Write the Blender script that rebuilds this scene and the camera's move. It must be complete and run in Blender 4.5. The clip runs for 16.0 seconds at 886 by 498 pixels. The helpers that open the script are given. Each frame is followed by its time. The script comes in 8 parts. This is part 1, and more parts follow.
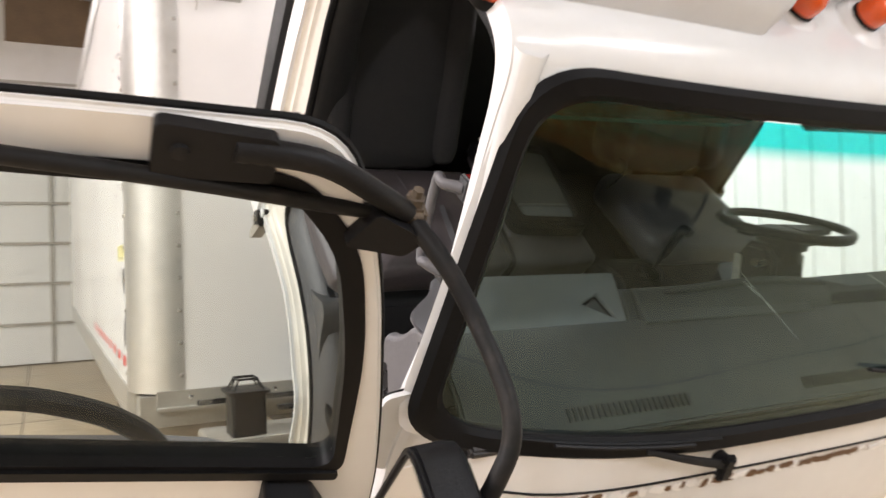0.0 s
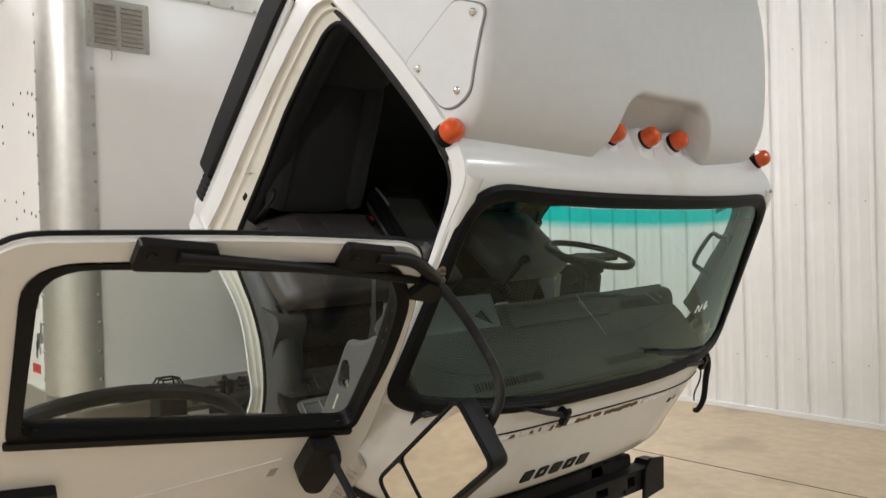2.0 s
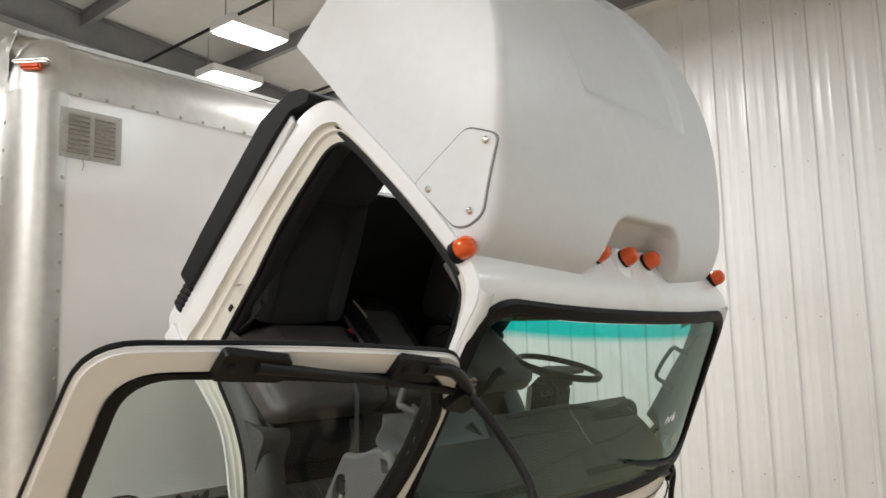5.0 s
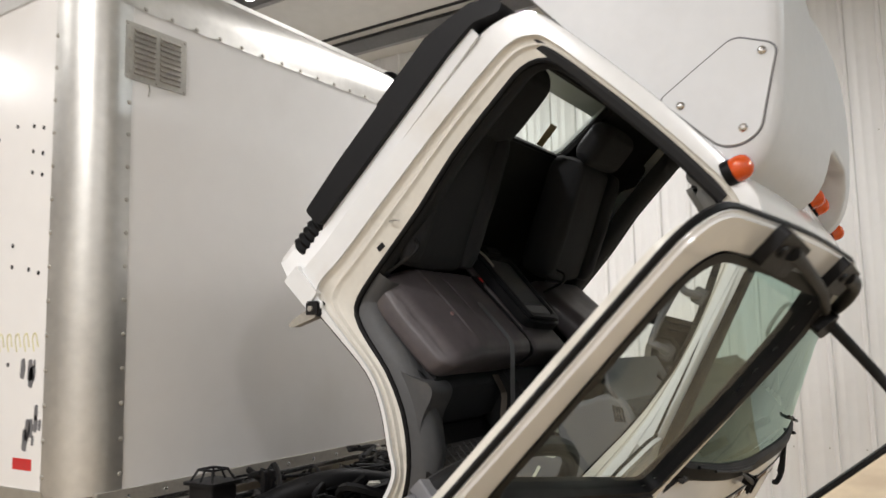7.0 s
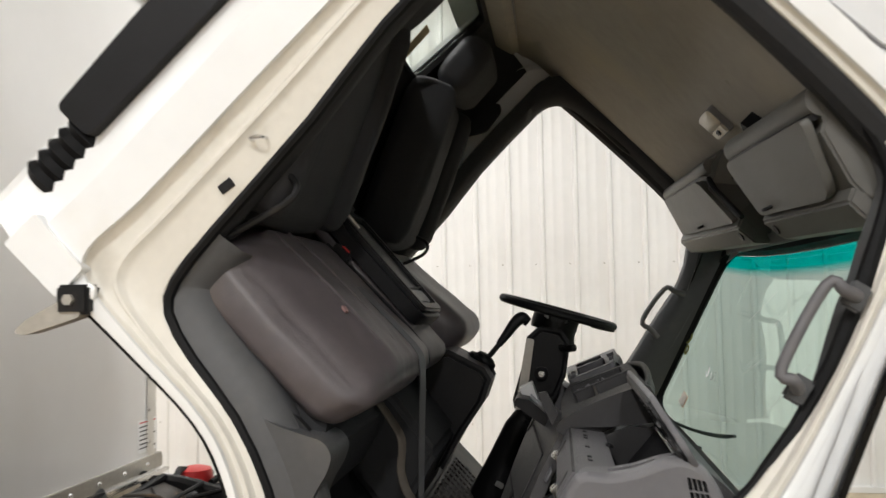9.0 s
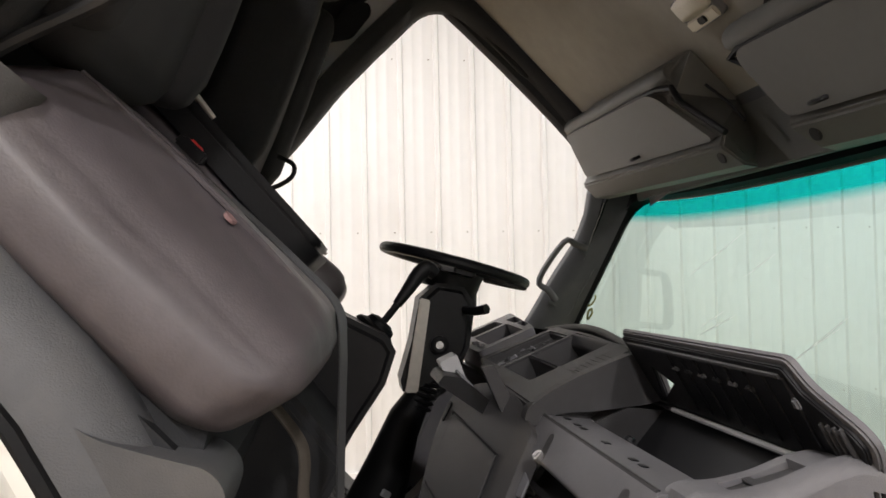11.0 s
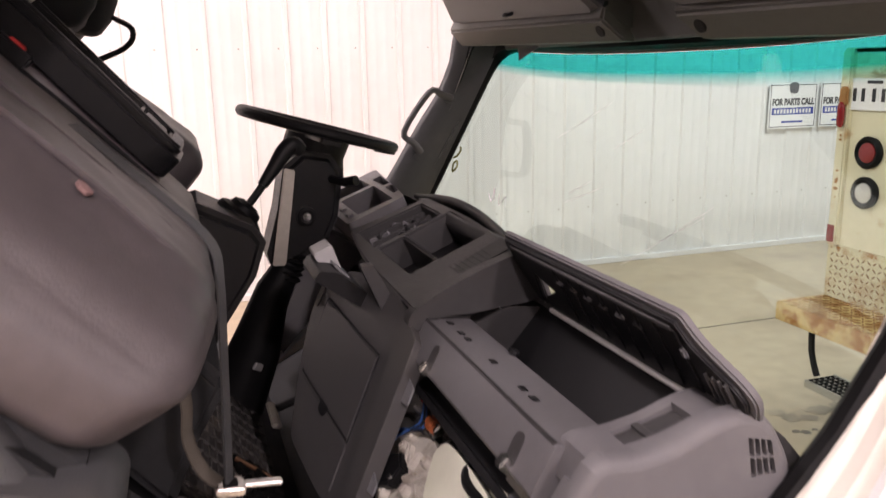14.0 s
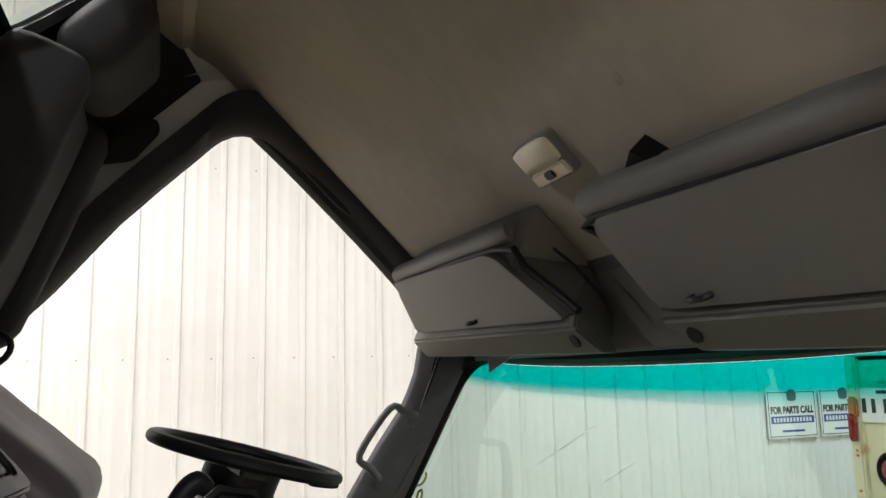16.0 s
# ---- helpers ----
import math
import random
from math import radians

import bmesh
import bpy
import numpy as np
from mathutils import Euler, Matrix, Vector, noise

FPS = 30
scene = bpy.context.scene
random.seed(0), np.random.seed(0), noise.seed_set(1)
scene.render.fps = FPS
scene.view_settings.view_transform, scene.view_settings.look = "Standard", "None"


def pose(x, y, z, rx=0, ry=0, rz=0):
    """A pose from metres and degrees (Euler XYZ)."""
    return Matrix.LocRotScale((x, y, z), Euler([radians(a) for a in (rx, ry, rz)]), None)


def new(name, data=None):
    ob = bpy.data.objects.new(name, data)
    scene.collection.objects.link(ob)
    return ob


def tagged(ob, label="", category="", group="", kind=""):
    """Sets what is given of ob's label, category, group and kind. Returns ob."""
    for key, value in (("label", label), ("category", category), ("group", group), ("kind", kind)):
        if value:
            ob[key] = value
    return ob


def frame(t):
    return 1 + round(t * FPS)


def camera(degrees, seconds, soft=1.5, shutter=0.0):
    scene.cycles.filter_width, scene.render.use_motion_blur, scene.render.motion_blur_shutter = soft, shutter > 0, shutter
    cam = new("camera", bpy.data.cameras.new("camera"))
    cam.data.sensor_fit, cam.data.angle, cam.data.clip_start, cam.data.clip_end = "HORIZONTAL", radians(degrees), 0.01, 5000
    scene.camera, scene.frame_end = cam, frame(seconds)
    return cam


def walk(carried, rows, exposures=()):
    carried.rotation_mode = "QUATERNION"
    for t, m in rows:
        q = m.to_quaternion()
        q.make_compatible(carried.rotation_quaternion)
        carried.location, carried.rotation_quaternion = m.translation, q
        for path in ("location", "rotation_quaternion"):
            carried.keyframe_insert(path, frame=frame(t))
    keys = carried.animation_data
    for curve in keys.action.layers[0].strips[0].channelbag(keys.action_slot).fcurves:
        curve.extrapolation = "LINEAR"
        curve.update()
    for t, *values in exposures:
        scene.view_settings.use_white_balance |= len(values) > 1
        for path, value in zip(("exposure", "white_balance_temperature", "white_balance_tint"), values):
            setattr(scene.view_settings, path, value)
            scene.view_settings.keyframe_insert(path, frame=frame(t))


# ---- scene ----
cam = camera(58.7, 16.0, soft=1.5, shutter=0.4)
# the world: X is the truck's forward, Y its left, floor at z = 0
METRES, EYE, TILT, LEAN, TURN = 5.9, 1.6, 0.0, 0.0, 63.0
ROWS = [
    (0.0, 0.0, 0.0, 0.0, 0.01, 0.33, 1.41),
    (0.5, -0.0425, -0.0576, 0.0038, -9.83, 0.22, 1.5),
    (1.0, -0.0633, -0.114, -0.0023, -13.27, 0.04, 1.61),
    (1.5, -0.0808, -0.1424, 0.0091, -14.38, -0.43, 1.58),
    (2.0, -0.0965, -0.151, 0.0272, -15.39, -0.67, 1.56),
    (2.5, -0.102, -0.1537, 0.0399, -16.72, -0.57, 1.52),
    (3.0, -0.1052, -0.1593, 0.0476, -18.42, 0.95, 1.5),
    (3.2, -0.1063, -0.1617, 0.0495, -19.14, 1.9, 1.48),
    (5.3, -0.1725, -0.1405, 0.0215, -22.02, 7.83, 1.28),
    (5.5, -0.1883, -0.1321, 0.0169, -22.19, 8.04, 1.28),
    (6.0, -0.2385, -0.111, 0.006, -23.17, 8.13, 1.28),
    (6.5, -0.2849, -0.0808, 0.0052, -25.84, 7.61, 1.25),
    (7.0, -0.3027, -0.0145, 0.0024, -30.25, 6.56, 1.19),
    (7.5, -0.313, 0.0498, 0.0065, -35.84, 5.14, 1.12),
    (8.0, -0.3125, 0.1122, 0.0194, -42.79, 4.03, 0.99),
    (8.5, -0.2883, 0.1714, 0.026, -48.56, 3.33, 0.9),
    (9.0, -0.2583, 0.2258, 0.0243, -54.7, 3.28, 0.98),
    (9.2, -0.2451, 0.2499, 0.0257, -57.03, 2.97, 0.95),
    (11.3, -0.1725, 0.3349, 0.0058, -71.75, 1.59, 1.25),
    (11.5, -0.1738, 0.3352, 0.0066, -72.84, 0.88, 1.33),
    (12.0, -0.1726, 0.339, 0.0063, -78.82, -7.78, 1.19),
    (12.5, -0.1722, 0.3426, 0.0076, -81.19, -14.17, 1.06),
    (13.0, -0.173, 0.345, 0.0111, -81.26, -14.51, 1.05),
    (13.5, -0.1716, 0.3424, 0.0273, -81.29, -14.22, 1.04),
    (14.0, -0.1614, 0.3458, 0.0382, -81.43, -12.9, 1.07),
    (14.5, -0.1309, 0.3472, 0.0466, -82.03, -9.91, 1.14),
    (15.0, -0.1101, 0.3432, 0.0482, -82.06, 0.32, 1.15),
    (15.5, -0.1042, 0.3414, 0.0452, -81.97, 8.37, 1.17),
    (16.0, -0.1023, 0.3392, 0.0413, -81.95, 9.07, 1.31),
]
EXPOSURES = [(0.0, 0.9, 6550, 17), (0.5, 0.35, 6500, 14), (1.0, 0.1, 6500, 10), (1.5, 0.03, 6500, 10), (2.5, 0.0, 6400, 9), (3.0, 0.0, 6400, 9), (5.5, 0.1, 6400, 10), (6.5, -0.07, 6450, 11), (7.0, 0.0, 6450, 11), (7.5, 0.10, 6450, 11), (9.0, 0.33, 6450, 9), (11.5, 0.63, 6600, 16), (12.0, 0.57, 6750, 19), (12.5, 0.64, 6900, 22), (13.5, 0.90, 6950, 31), (14.0, 0.84, 6950, 31), (14.5, 0.80, 6850, 27), (15.2, 0.54, 6500, 12), (16.0, 0.64, 6450, 10)]
walk(cam, [(t, pose(0, 0, EYE, TILT, LEAN, TURN) @ pose(METRES * x, METRES * y, METRES * z, 90 + pitch, roll, yaw)) for t, x, y, z, yaw, pitch, roll in ROWS], EXPOSURES)

# ---- world and lamps ----
world = bpy.data.worlds.new("world")
scene.world = world
world.use_nodes = True
world.node_tree.nodes["Background"].inputs[0].default_value = (0.9, 0.95, 1.0, 1)
world.node_tree.nodes["Background"].inputs[1].default_value = 0.05

# first two lamps are seen; the rest are added unseen to balance the light
FIXTURES = [(-6.32, 3.48), (-7.65, 4.12), (2.6, 4.0), (5.0, 3.0), (-6.6, -2.4), (-3.2, -3.0), (-3.3, 3.7), (-10.5, -2.4), (-1.0, -5.2), (3.6, -3.4)]
LAMP_Z = 5.1


def area_lamp(x, y, z, watts, w, h, color):
    data = bpy.data.lights.new("fixture_light", "AREA")
    data.shape, data.size, data.size_y, data.energy, data.color = "RECTANGLE", w, h, watts, color
    ob = new("fixture_light", data)
    ob.matrix_world = pose(x, y, z)
    return ob


WATTS = [100, 100, 85, 85, 60, 160, 85, 54, 200, 160]
for (fx, fy), watts in zip(FIXTURES, WATTS):
    area_lamp(fx, fy, LAMP_Z - 0.10, watts, 0.34, 0.62, (0.88, 0.96, 1.0) if fx > 2 and fy > 0 else (1.0, 0.98, 0.965))   # cooler light set on the two added north-east lamps

# ---- materials ----
def mat(name, color, rough=0.5, metal=0.0, var=0.06, scale=6.0, bump=0.0, bump_scale=60.0, dirt=None, dirt_amount=0.0, dirt_scale=3.0, coat=0.0, spec=0.5):
    """A surface with two scales of colour variation, worn patches and fine relief."""
    m = bpy.data.materials.new(name)
    m.use_nodes = True
    nt = m.node_tree
    b = nt.nodes["Principled BSDF"]
    b.inputs["Metallic"].default_value = metal
    b.inputs["Coat Weight"].default_value = coat
    b.inputs["Specular IOR Level"].default_value = spec
    tc = nt.nodes.new("ShaderNodeTexCoord")

    def noise_tex(s, detail=4.0):
        n = nt.nodes.new("ShaderNodeTexNoise")
        n.inputs["Scale"].default_value, n.inputs["Detail"].default_value = s, detail
        nt.links.new(tc.outputs["Object"], n.inputs["Vector"])
        return n

    big, small = noise_tex(scale), noise_tex(scale * 9)
    add = nt.nodes.new("ShaderNodeMath")
    add.operation = "ADD"
    nt.links.new(big.outputs["Fac"], add.inputs[0])
    nt.links.new(small.outputs["Fac"], add.inputs[1])
    ramp = nt.nodes.new("ShaderNodeMapRange")
    ramp.inputs["From Min"].default_value, ramp.inputs["From Max"].default_value = 0.6, 1.4
    ramp.inputs["To Min"].default_value, ramp.inputs["To Max"].default_value = 1 - var, 1 + var
    nt.links.new(add.outputs[0], ramp.inputs["Value"])
    mul = nt.nodes.new("ShaderNodeVectorMath")
    mul.operation = "SCALE"
    mul.inputs[0].default_value = color
    nt.links.new(ramp.outputs[0], mul.inputs["Scale"])
    out = mul.outputs[0]
    if dirt:
        d = noise_tex(dirt_scale, 8.0)
        dr = nt.nodes.new("ShaderNodeMapRange")
        dr.inputs["From Min"].default_value, dr.inputs["From Max"].default_value = 0.62 - 0.25 * dirt_amount, 0.80 - 0.25 * dirt_amount
        nt.links.new(d.outputs["Fac"], dr.inputs["Value"])
        mix = nt.nodes.new("ShaderNodeMix")
        mix.data_type = "RGBA"
        mix.inputs["B"].default_value = (*dirt, 1)
        nt.links.new(dr.outputs[0], mix.inputs["Factor"])
        nt.links.new(out, mix.inputs["A"])
        out = mix.outputs["Result"]
    nt.links.new(out, b.inputs["Base Color"])
    rr = nt.nodes.new("ShaderNodeMapRange")
    rr.inputs["To Min"].default_value, rr.inputs["To Max"].default_value = max(0.02, rough * 0.8), min(1.0, rough * 1.2)
    nt.links.new(big.outputs["Fac"], rr.inputs["Value"])
    nt.links.new(rr.outputs[0], b.inputs["Roughness"])
    if bump:
        n = noise_tex(bump_scale, 3.0)
        bp = nt.nodes.new("ShaderNodeBump")
        bp.inputs["Strength"].default_value, bp.inputs["Distance"].default_value = bump, 0.004
        nt.links.new(n.outputs["Fac"], bp.inputs["Height"])
        nt.links.new(bp.outputs[0], b.inputs["Normal"])
    return m


def glass_mat(name, tint, gloss=1.0, band=None):
    """A pane: clear tint with the sheen of glass; band = (z where the shade strip starts, z where it is full, colour)."""
    m = bpy.data.materials.new(name)
    m.use_nodes = True
    nt = m.node_tree
    nt.nodes.remove(nt.nodes["Principled BSDF"])
    out = nt.nodes["Material Output"]
    clear, sheen, mix, edge, power, fres = (nt.nodes.new(k) for k in ("ShaderNodeBsdfTransparent", "ShaderNodeBsdfGlossy", "ShaderNodeMixShader", "ShaderNodeLayerWeight", "ShaderNodeMath", "ShaderNodeMath"))
    clear.inputs[0].default_value = (*tint, 1)
    sheen.inputs["Roughness"].default_value = 0.02
    sheen.inputs["Color"].default_value = (0.76, 0.95, 0.86, 1) if band else (1, 1, 1, 1)
    edge.inputs["Blend"].default_value = 0.5
    power.operation, fres.operation = "POWER", "MULTIPLY_ADD"
    power.inputs[1].default_value, fres.inputs[1].default_value, fres.inputs[2].default_value = 4.5, 0.85 * gloss, 0.055 * gloss
    nt.links.new(edge.outputs["Facing"], power.inputs[0])
    nt.links.new(power.outputs[0], fres.inputs[0])
    if band:
        tc, sep, ramp, cm = (nt.nodes.new(k) for k in ("ShaderNodeTexCoord", "ShaderNodeSeparateXYZ", "ShaderNodeMapRange", "ShaderNodeMix"))
        cm.data_type = "RGBA"
        ramp.inputs["From Min"].default_value, ramp.inputs["From Max"].default_value = band[0], band[1]
        cm.inputs["A"].default_value, cm.inputs["B"].default_value = (*tint, 1), (*band[2], 1)
        nt.links.new(tc.outputs["Object"], sep.inputs[0])
        nt.links.new(sep.outputs["Z"], ramp.inputs["Value"])
        nt.links.new(ramp.outputs[0], cm.inputs["Factor"])
        nt.links.new(cm.outputs["Result"], clear.inputs[0])
    fac = fres.outputs[0]
    if gloss != 1.0:
        mul = nt.nodes.new("ShaderNodeMath")
        mul.operation = "MULTIPLY"
        mul.inputs[1].default_value = gloss
        nt.links.new(fac, mul.inputs[0])
        fac = mul.outputs[0]
    nt.links.new(fac, mix.inputs[0])
    nt.links.new(clear.outputs[0], mix.inputs[1])
    nt.links.new(sheen.outputs[0], mix.inputs[2])
    nt.links.new(mix.outputs[0], out.inputs["Surface"])
    return m


def glow_mat(name, color, strength):
    m = bpy.data.materials.new(name)
    m.use_nodes = True
    b = m.node_tree.nodes["Principled BSDF"]
    b.inputs["Emission Color"].default_value, b.inputs["Emission Strength"].default_value = (*color, 1), strength
    return m


CAB_WHITE = mat("cab_white_paint", (0.77, 0.78, 0.785), 0.24, var=0.03, scale=2.0, coat=0.5, dirt=(0.66, 0.63, 0.57), dirt_amount=0.1, dirt_scale=1.7)
JAMB_WHITE = mat("jamb_paint", (0.66, 0.635, 0.575), 0.35, var=0.05, scale=5.0, dirt=(0.52, 0.49, 0.43), dirt_amount=0.35, dirt_scale=7.0)
FAIRING_WHITE = mat("fairing_gelcoat", (0.64, 0.655, 0.675), 0.42, var=0.04, scale=2.2, dirt=(0.60, 0.61, 0.62), dirt_amount=0.2, dirt_scale=2.5)
BOX_WHITE = mat("box_panel_white", (0.80, 0.79, 0.775), 0.22, var=0.02, scale=1.0, dirt=(0.72, 0.70, 0.67), dirt_amount=0.1, dirt_scale=0.8)
ALU = mat("brushed_aluminium", (0.62, 0.61, 0.58), 0.42, metal=0.9, var=0.10, scale=2.0, bump=0.05, bump_scale=40)
CLAMP_STEEL = mat("browned_steel", (0.15, 0.12, 0.09), 0.5, metal=0.5, var=0.25, scale=40.0)
GALV = mat("dull_galvanised_metal", (0.42, 0.40, 0.36), 0.5, metal=0.6, var=0.15, scale=6.0)
RUBBER = mat("black_rubber", (0.006, 0.006, 0.0065), 0.5, var=0.2, scale=9.0, spec=0.14)
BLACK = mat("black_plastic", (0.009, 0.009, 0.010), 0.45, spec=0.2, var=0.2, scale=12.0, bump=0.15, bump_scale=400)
BLACK_STEEL = mat("black_painted_steel", (0.010, 0.010, 0.0105), 0.5, spec=0.22, var=0.25, scale=8.0, dirt=(0.04, 0.034, 0.028), dirt_amount=0.15, dirt_scale=9)
TRIM_LIGHT = mat("pale_trim_plastic", (0.34, 0.34, 0.34), 0.5, var=0.06, scale=6.0, bump=0.2, bump_scale=500)
GREY_TRIM = mat("grey_trim_plastic", (0.15, 0.15, 0.16), 0.5, var=0.08, scale=6.0, bump=0.25, bump_scale=500)
SLATE = mat("slate_trim_plastic", (0.060, 0.061, 0.064), 0.5, var=0.10, scale=6.0, bump=0.25, bump_scale=500, dirt=(0.085, 0.082, 0.08), dirt_amount=0.2, dirt_scale=7)
LOCKER = mat("locker_plastic", (0.098, 0.096, 0.088), 0.5, var=0.08, scale=6.0, bump=0.25, bump_scale=500)
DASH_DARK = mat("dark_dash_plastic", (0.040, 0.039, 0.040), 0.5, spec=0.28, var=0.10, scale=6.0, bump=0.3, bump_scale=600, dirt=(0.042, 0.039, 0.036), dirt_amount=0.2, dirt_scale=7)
DARK_TRIM = mat("dark_trim_plastic", (0.022, 0.0225, 0.024), 0.7, spec=0.22, var=0.12, scale=6.0, bump=0.25, bump_scale=400)
DASH_MID = mat("mid_dash_plastic", (0.058, 0.056, 0.057), 0.42, spec=0.35, var=0.10, scale=6.0, bump=0.3, bump_scale=600, dirt=(0.075, 0.071, 0.066), dirt_amount=0.25, dirt_scale=7)
DASH = mat("dash_plastic", (0.122, 0.119, 0.126), 0.48, var=0.08, scale=5.0, bump=0.3, bump_scale=600, dirt=(0.155, 0.15, 0.15), dirt_amount=0.15, dirt_scale=6)
VINYL = mat("seat_vinyl", (0.071, 0.061, 0.065), 0.5, var=0.14, scale=5.0, bump=0.12, bump_scale=260, dirt=(0.105, 0.090, 0.080), dirt_amount=0.3, dirt_scale=4)
OLD_TAPE = mat("old_tape", (0.30, 0.24, 0.11), 0.6, var=0.3, scale=30)
BELT_WORN = mat("worn_webbing", (0.10, 0.085, 0.07), 0.8, var=0.2, scale=40, bump=0.4, bump_scale=600)
PINK_TEAR = mat("torn_vinyl_backing", (0.21, 0.125, 0.12), 0.8, var=0.3, scale=60)
CLOTH = mat("seat_cloth", (0.019, 0.0195, 0.0225), 0.9, var=0.15, scale=10.0, bump=0.5, bump_scale=700)
HEADLINER = mat("stained_headliner", (0.32, 0.30, 0.265), 0.9, var=0.10, scale=2.5, bump=0.3, bump_scale=500, dirt=(0.36, 0.325, 0.255), dirt_amount=0.5, dirt_scale=2.2)
CHROME = mat("bright_steel", (0.72, 0.72, 0.72), 0.2, metal=1.0, var=0.05)
AMBER = mat("amber_lens", (0.68, 0.085, 0.008), 0.12, var=0.08, scale=30, coat=0.5)
RED_LENS = mat("red_lens", (0.24, 0.012, 0.015), 0.18, var=0.1, scale=30, coat=0.4)
DOME_LENS = mat("yellowed_lens", (0.56, 0.52, 0.43), 0.35, var=0.08, scale=20)
CLEAR_LENS = mat("clear_lens", (0.55, 0.52, 0.48), 0.15, var=0.15, scale=40, coat=0.5)
BROWN_STEEL = mat("browned_steel", (0.17, 0.085, 0.045), 0.55, metal=0.3, var=0.3, scale=30)
INSULATION = mat("black_felt", (0.007, 0.007, 0.007), 0.95, spec=0.1, var=0.3, scale=30.0, bump=0.5, bump_scale=250)
TANK = mat("cream_tank_plastic", (0.72, 0.73, 0.61), 0.38, var=0.05, scale=5.0, dirt=(0.55, 0.60, 0.50), dirt_amount=0.3, dirt_scale=4)
WINDSHIELD = glass_mat("windshield_glass", (0.56, 0.70, 0.67), 1.0, (1.233, 1.262, (0.0, 0.50, 0.47)))
PANE = glass_mat("clear_glass", (0.90, 0.935, 0.91), 0.5)
MIRROR = mat("mirror_glass", (0.78, 0.775, 0.76), 0.03, metal=1.0, var=0.01)
WALL_PANEL = mat("white_steel_panel", (0.79, 0.785, 0.775), 0.30, var=0.03, scale=0.9, dirt=(0.70, 0.69, 0.67), dirt_amount=0.1, dirt_scale=0.6)
CEILING_WHITE = mat("ceiling_liner", (0.62, 0.62, 0.60), 0.7, var=0.06, scale=0.7, bump=0.3, bump_scale=6)
BEAM = mat("grey_steel_beam", (0.22, 0.22, 0.225), 0.5, var=0.12, scale=3.0)
DOOR_WHITE = mat("sectional_door_white", (0.80, 0.80, 0.79), 0.4, var=0.02, scale=1.5)
FLOOR = mat("worn_concrete", (0.46, 0.365, 0.245), 0.34, var=0.22, scale=1.1, bump=0.2, bump_scale=30, dirt=(0.33, 0.25, 0.16), dirt_amount=0.4, dirt_scale=1.6)
JOINT = mat("concrete_joint", (0.12, 0.10, 0.08), 0.8, var=0.2)
RUST_WHITE = mat("rusty_cream_paint", (0.72, 0.66, 0.47), 0.4, var=0.06, scale=4.0, dirt=(0.42, 0.20, 0.06), dirt_amount=0.16, dirt_scale=9)
RUST = mat("rust", (0.36, 0.17, 0.055), 0.8, var=0.3, scale=12.0, bump=0.5, bump_scale=120)
OIL_DARK = mat("oil_spot", (0.12, 0.095, 0.07), 0.35, var=0.3, scale=20)
OIL_FILM = mat("oil_film", (0.33, 0.262, 0.18), 0.32, var=0.3, scale=9, dirt=(0.24, 0.19, 0.13), dirt_amount=0.6, dirt_scale=14)
LUG_RUST = mat("worn_lug_rust", (0.24, 0.115, 0.04), 0.7, var=0.5, scale=25.0, bump=0.4, bump_scale=200)
TREAD_CREAM = mat("worn_tread_plate", (0.60, 0.53, 0.34), 0.5, var=0.15, scale=9.0, dirt=(0.36, 0.17, 0.05), dirt_amount=0.65, dirt_scale=8, bump=0.3, bump_scale=150)
RUST_PLATE = mat("rusty_tread_plate", (0.60, 0.43, 0.19), 0.5, var=0.2, scale=7.0, dirt=(0.34, 0.135, 0.03), dirt_amount=0.8, dirt_scale=13, bump=0.3, bump_scale=150)
ENGINE = mat("oily_engine_metal", (0.045, 0.040, 0.036), 0.5, metal=0.3, var=0.35, scale=12.0, bump=0.4, bump_scale=80, dirt=(0.16, 0.11, 0.07), dirt_amount=0.2, dirt_scale=10)
SIGN_WHITE = mat("sign_white", (0.82, 0.82, 0.82), 0.5, var=0.02)
CASING = mat("heater_casing_plastic", (0.60, 0.57, 0.51), 0.45, var=0.10, scale=14.0, dirt=(0.36, 0.31, 0.25), dirt_amount=0.5, dirt_scale=22)
SIGN_BLUE = mat("sign_blue", (0.03, 0.06, 0.32), 0.5, var=0.04)
INK = mat("black_ink", (0.03, 0.03, 0.035), 0.6, var=0.05)
RED_TAPE = mat("red_tape", (0.55, 0.03, 0.03), 0.4, var=0.1)
MAT_RUBBER = mat("worn_floor_mat", (0.050, 0.047, 0.046), 0.6, var=0.2, scale=8.0, dirt=(0.10, 0.08, 0.06), dirt_amount=0.25, dirt_scale=5)
# mat rubber with the light from the doorway put into its paler grey
LIT_MAT = mat("lit_tread_mat", (0.20, 0.195, 0.195), 0.36, var=0.12, scale=6.0, dirt=(0.035, 0.033, 0.033), dirt_amount=0.3, dirt_scale=4)


# ---- shape tools ----
def finish(bm, angle=35):
    me = bpy.data.meshes.new("mesh")
    bmesh.ops.recalc_face_normals(bm, faces=bm.faces)
    bm.to_mesh(me)
    bm.free()
    for p in me.polygons:
        p.use_smooth = True
    me.set_sharp_from_angle(angle=radians(angle))
    return me


WIDENED, WIDE = set(), 1.06     # things whose far half is stretched sideways: the cab is wider on the driver's side


def part(name, bm, material, parent=None, label="", m=None, angle=35):
    if parent is not None and parent.name in WIDENED and m is None:
        for v in bm.verts:
            if v.co.y > 0:
                v.co.y *= WIDE
    me = finish(bm, angle)
    me.materials.append(material)
    ob = new(name, me)
    if parent is not None:
        ob.parent = parent
    if m is not None:
        ob.matrix_basis = m
    if label:
        ob["label"] = label
    return ob


def thing(name, m, label, category, group="", kind=""):
    return tagged(thing_base(name, m), label, category, group, kind)


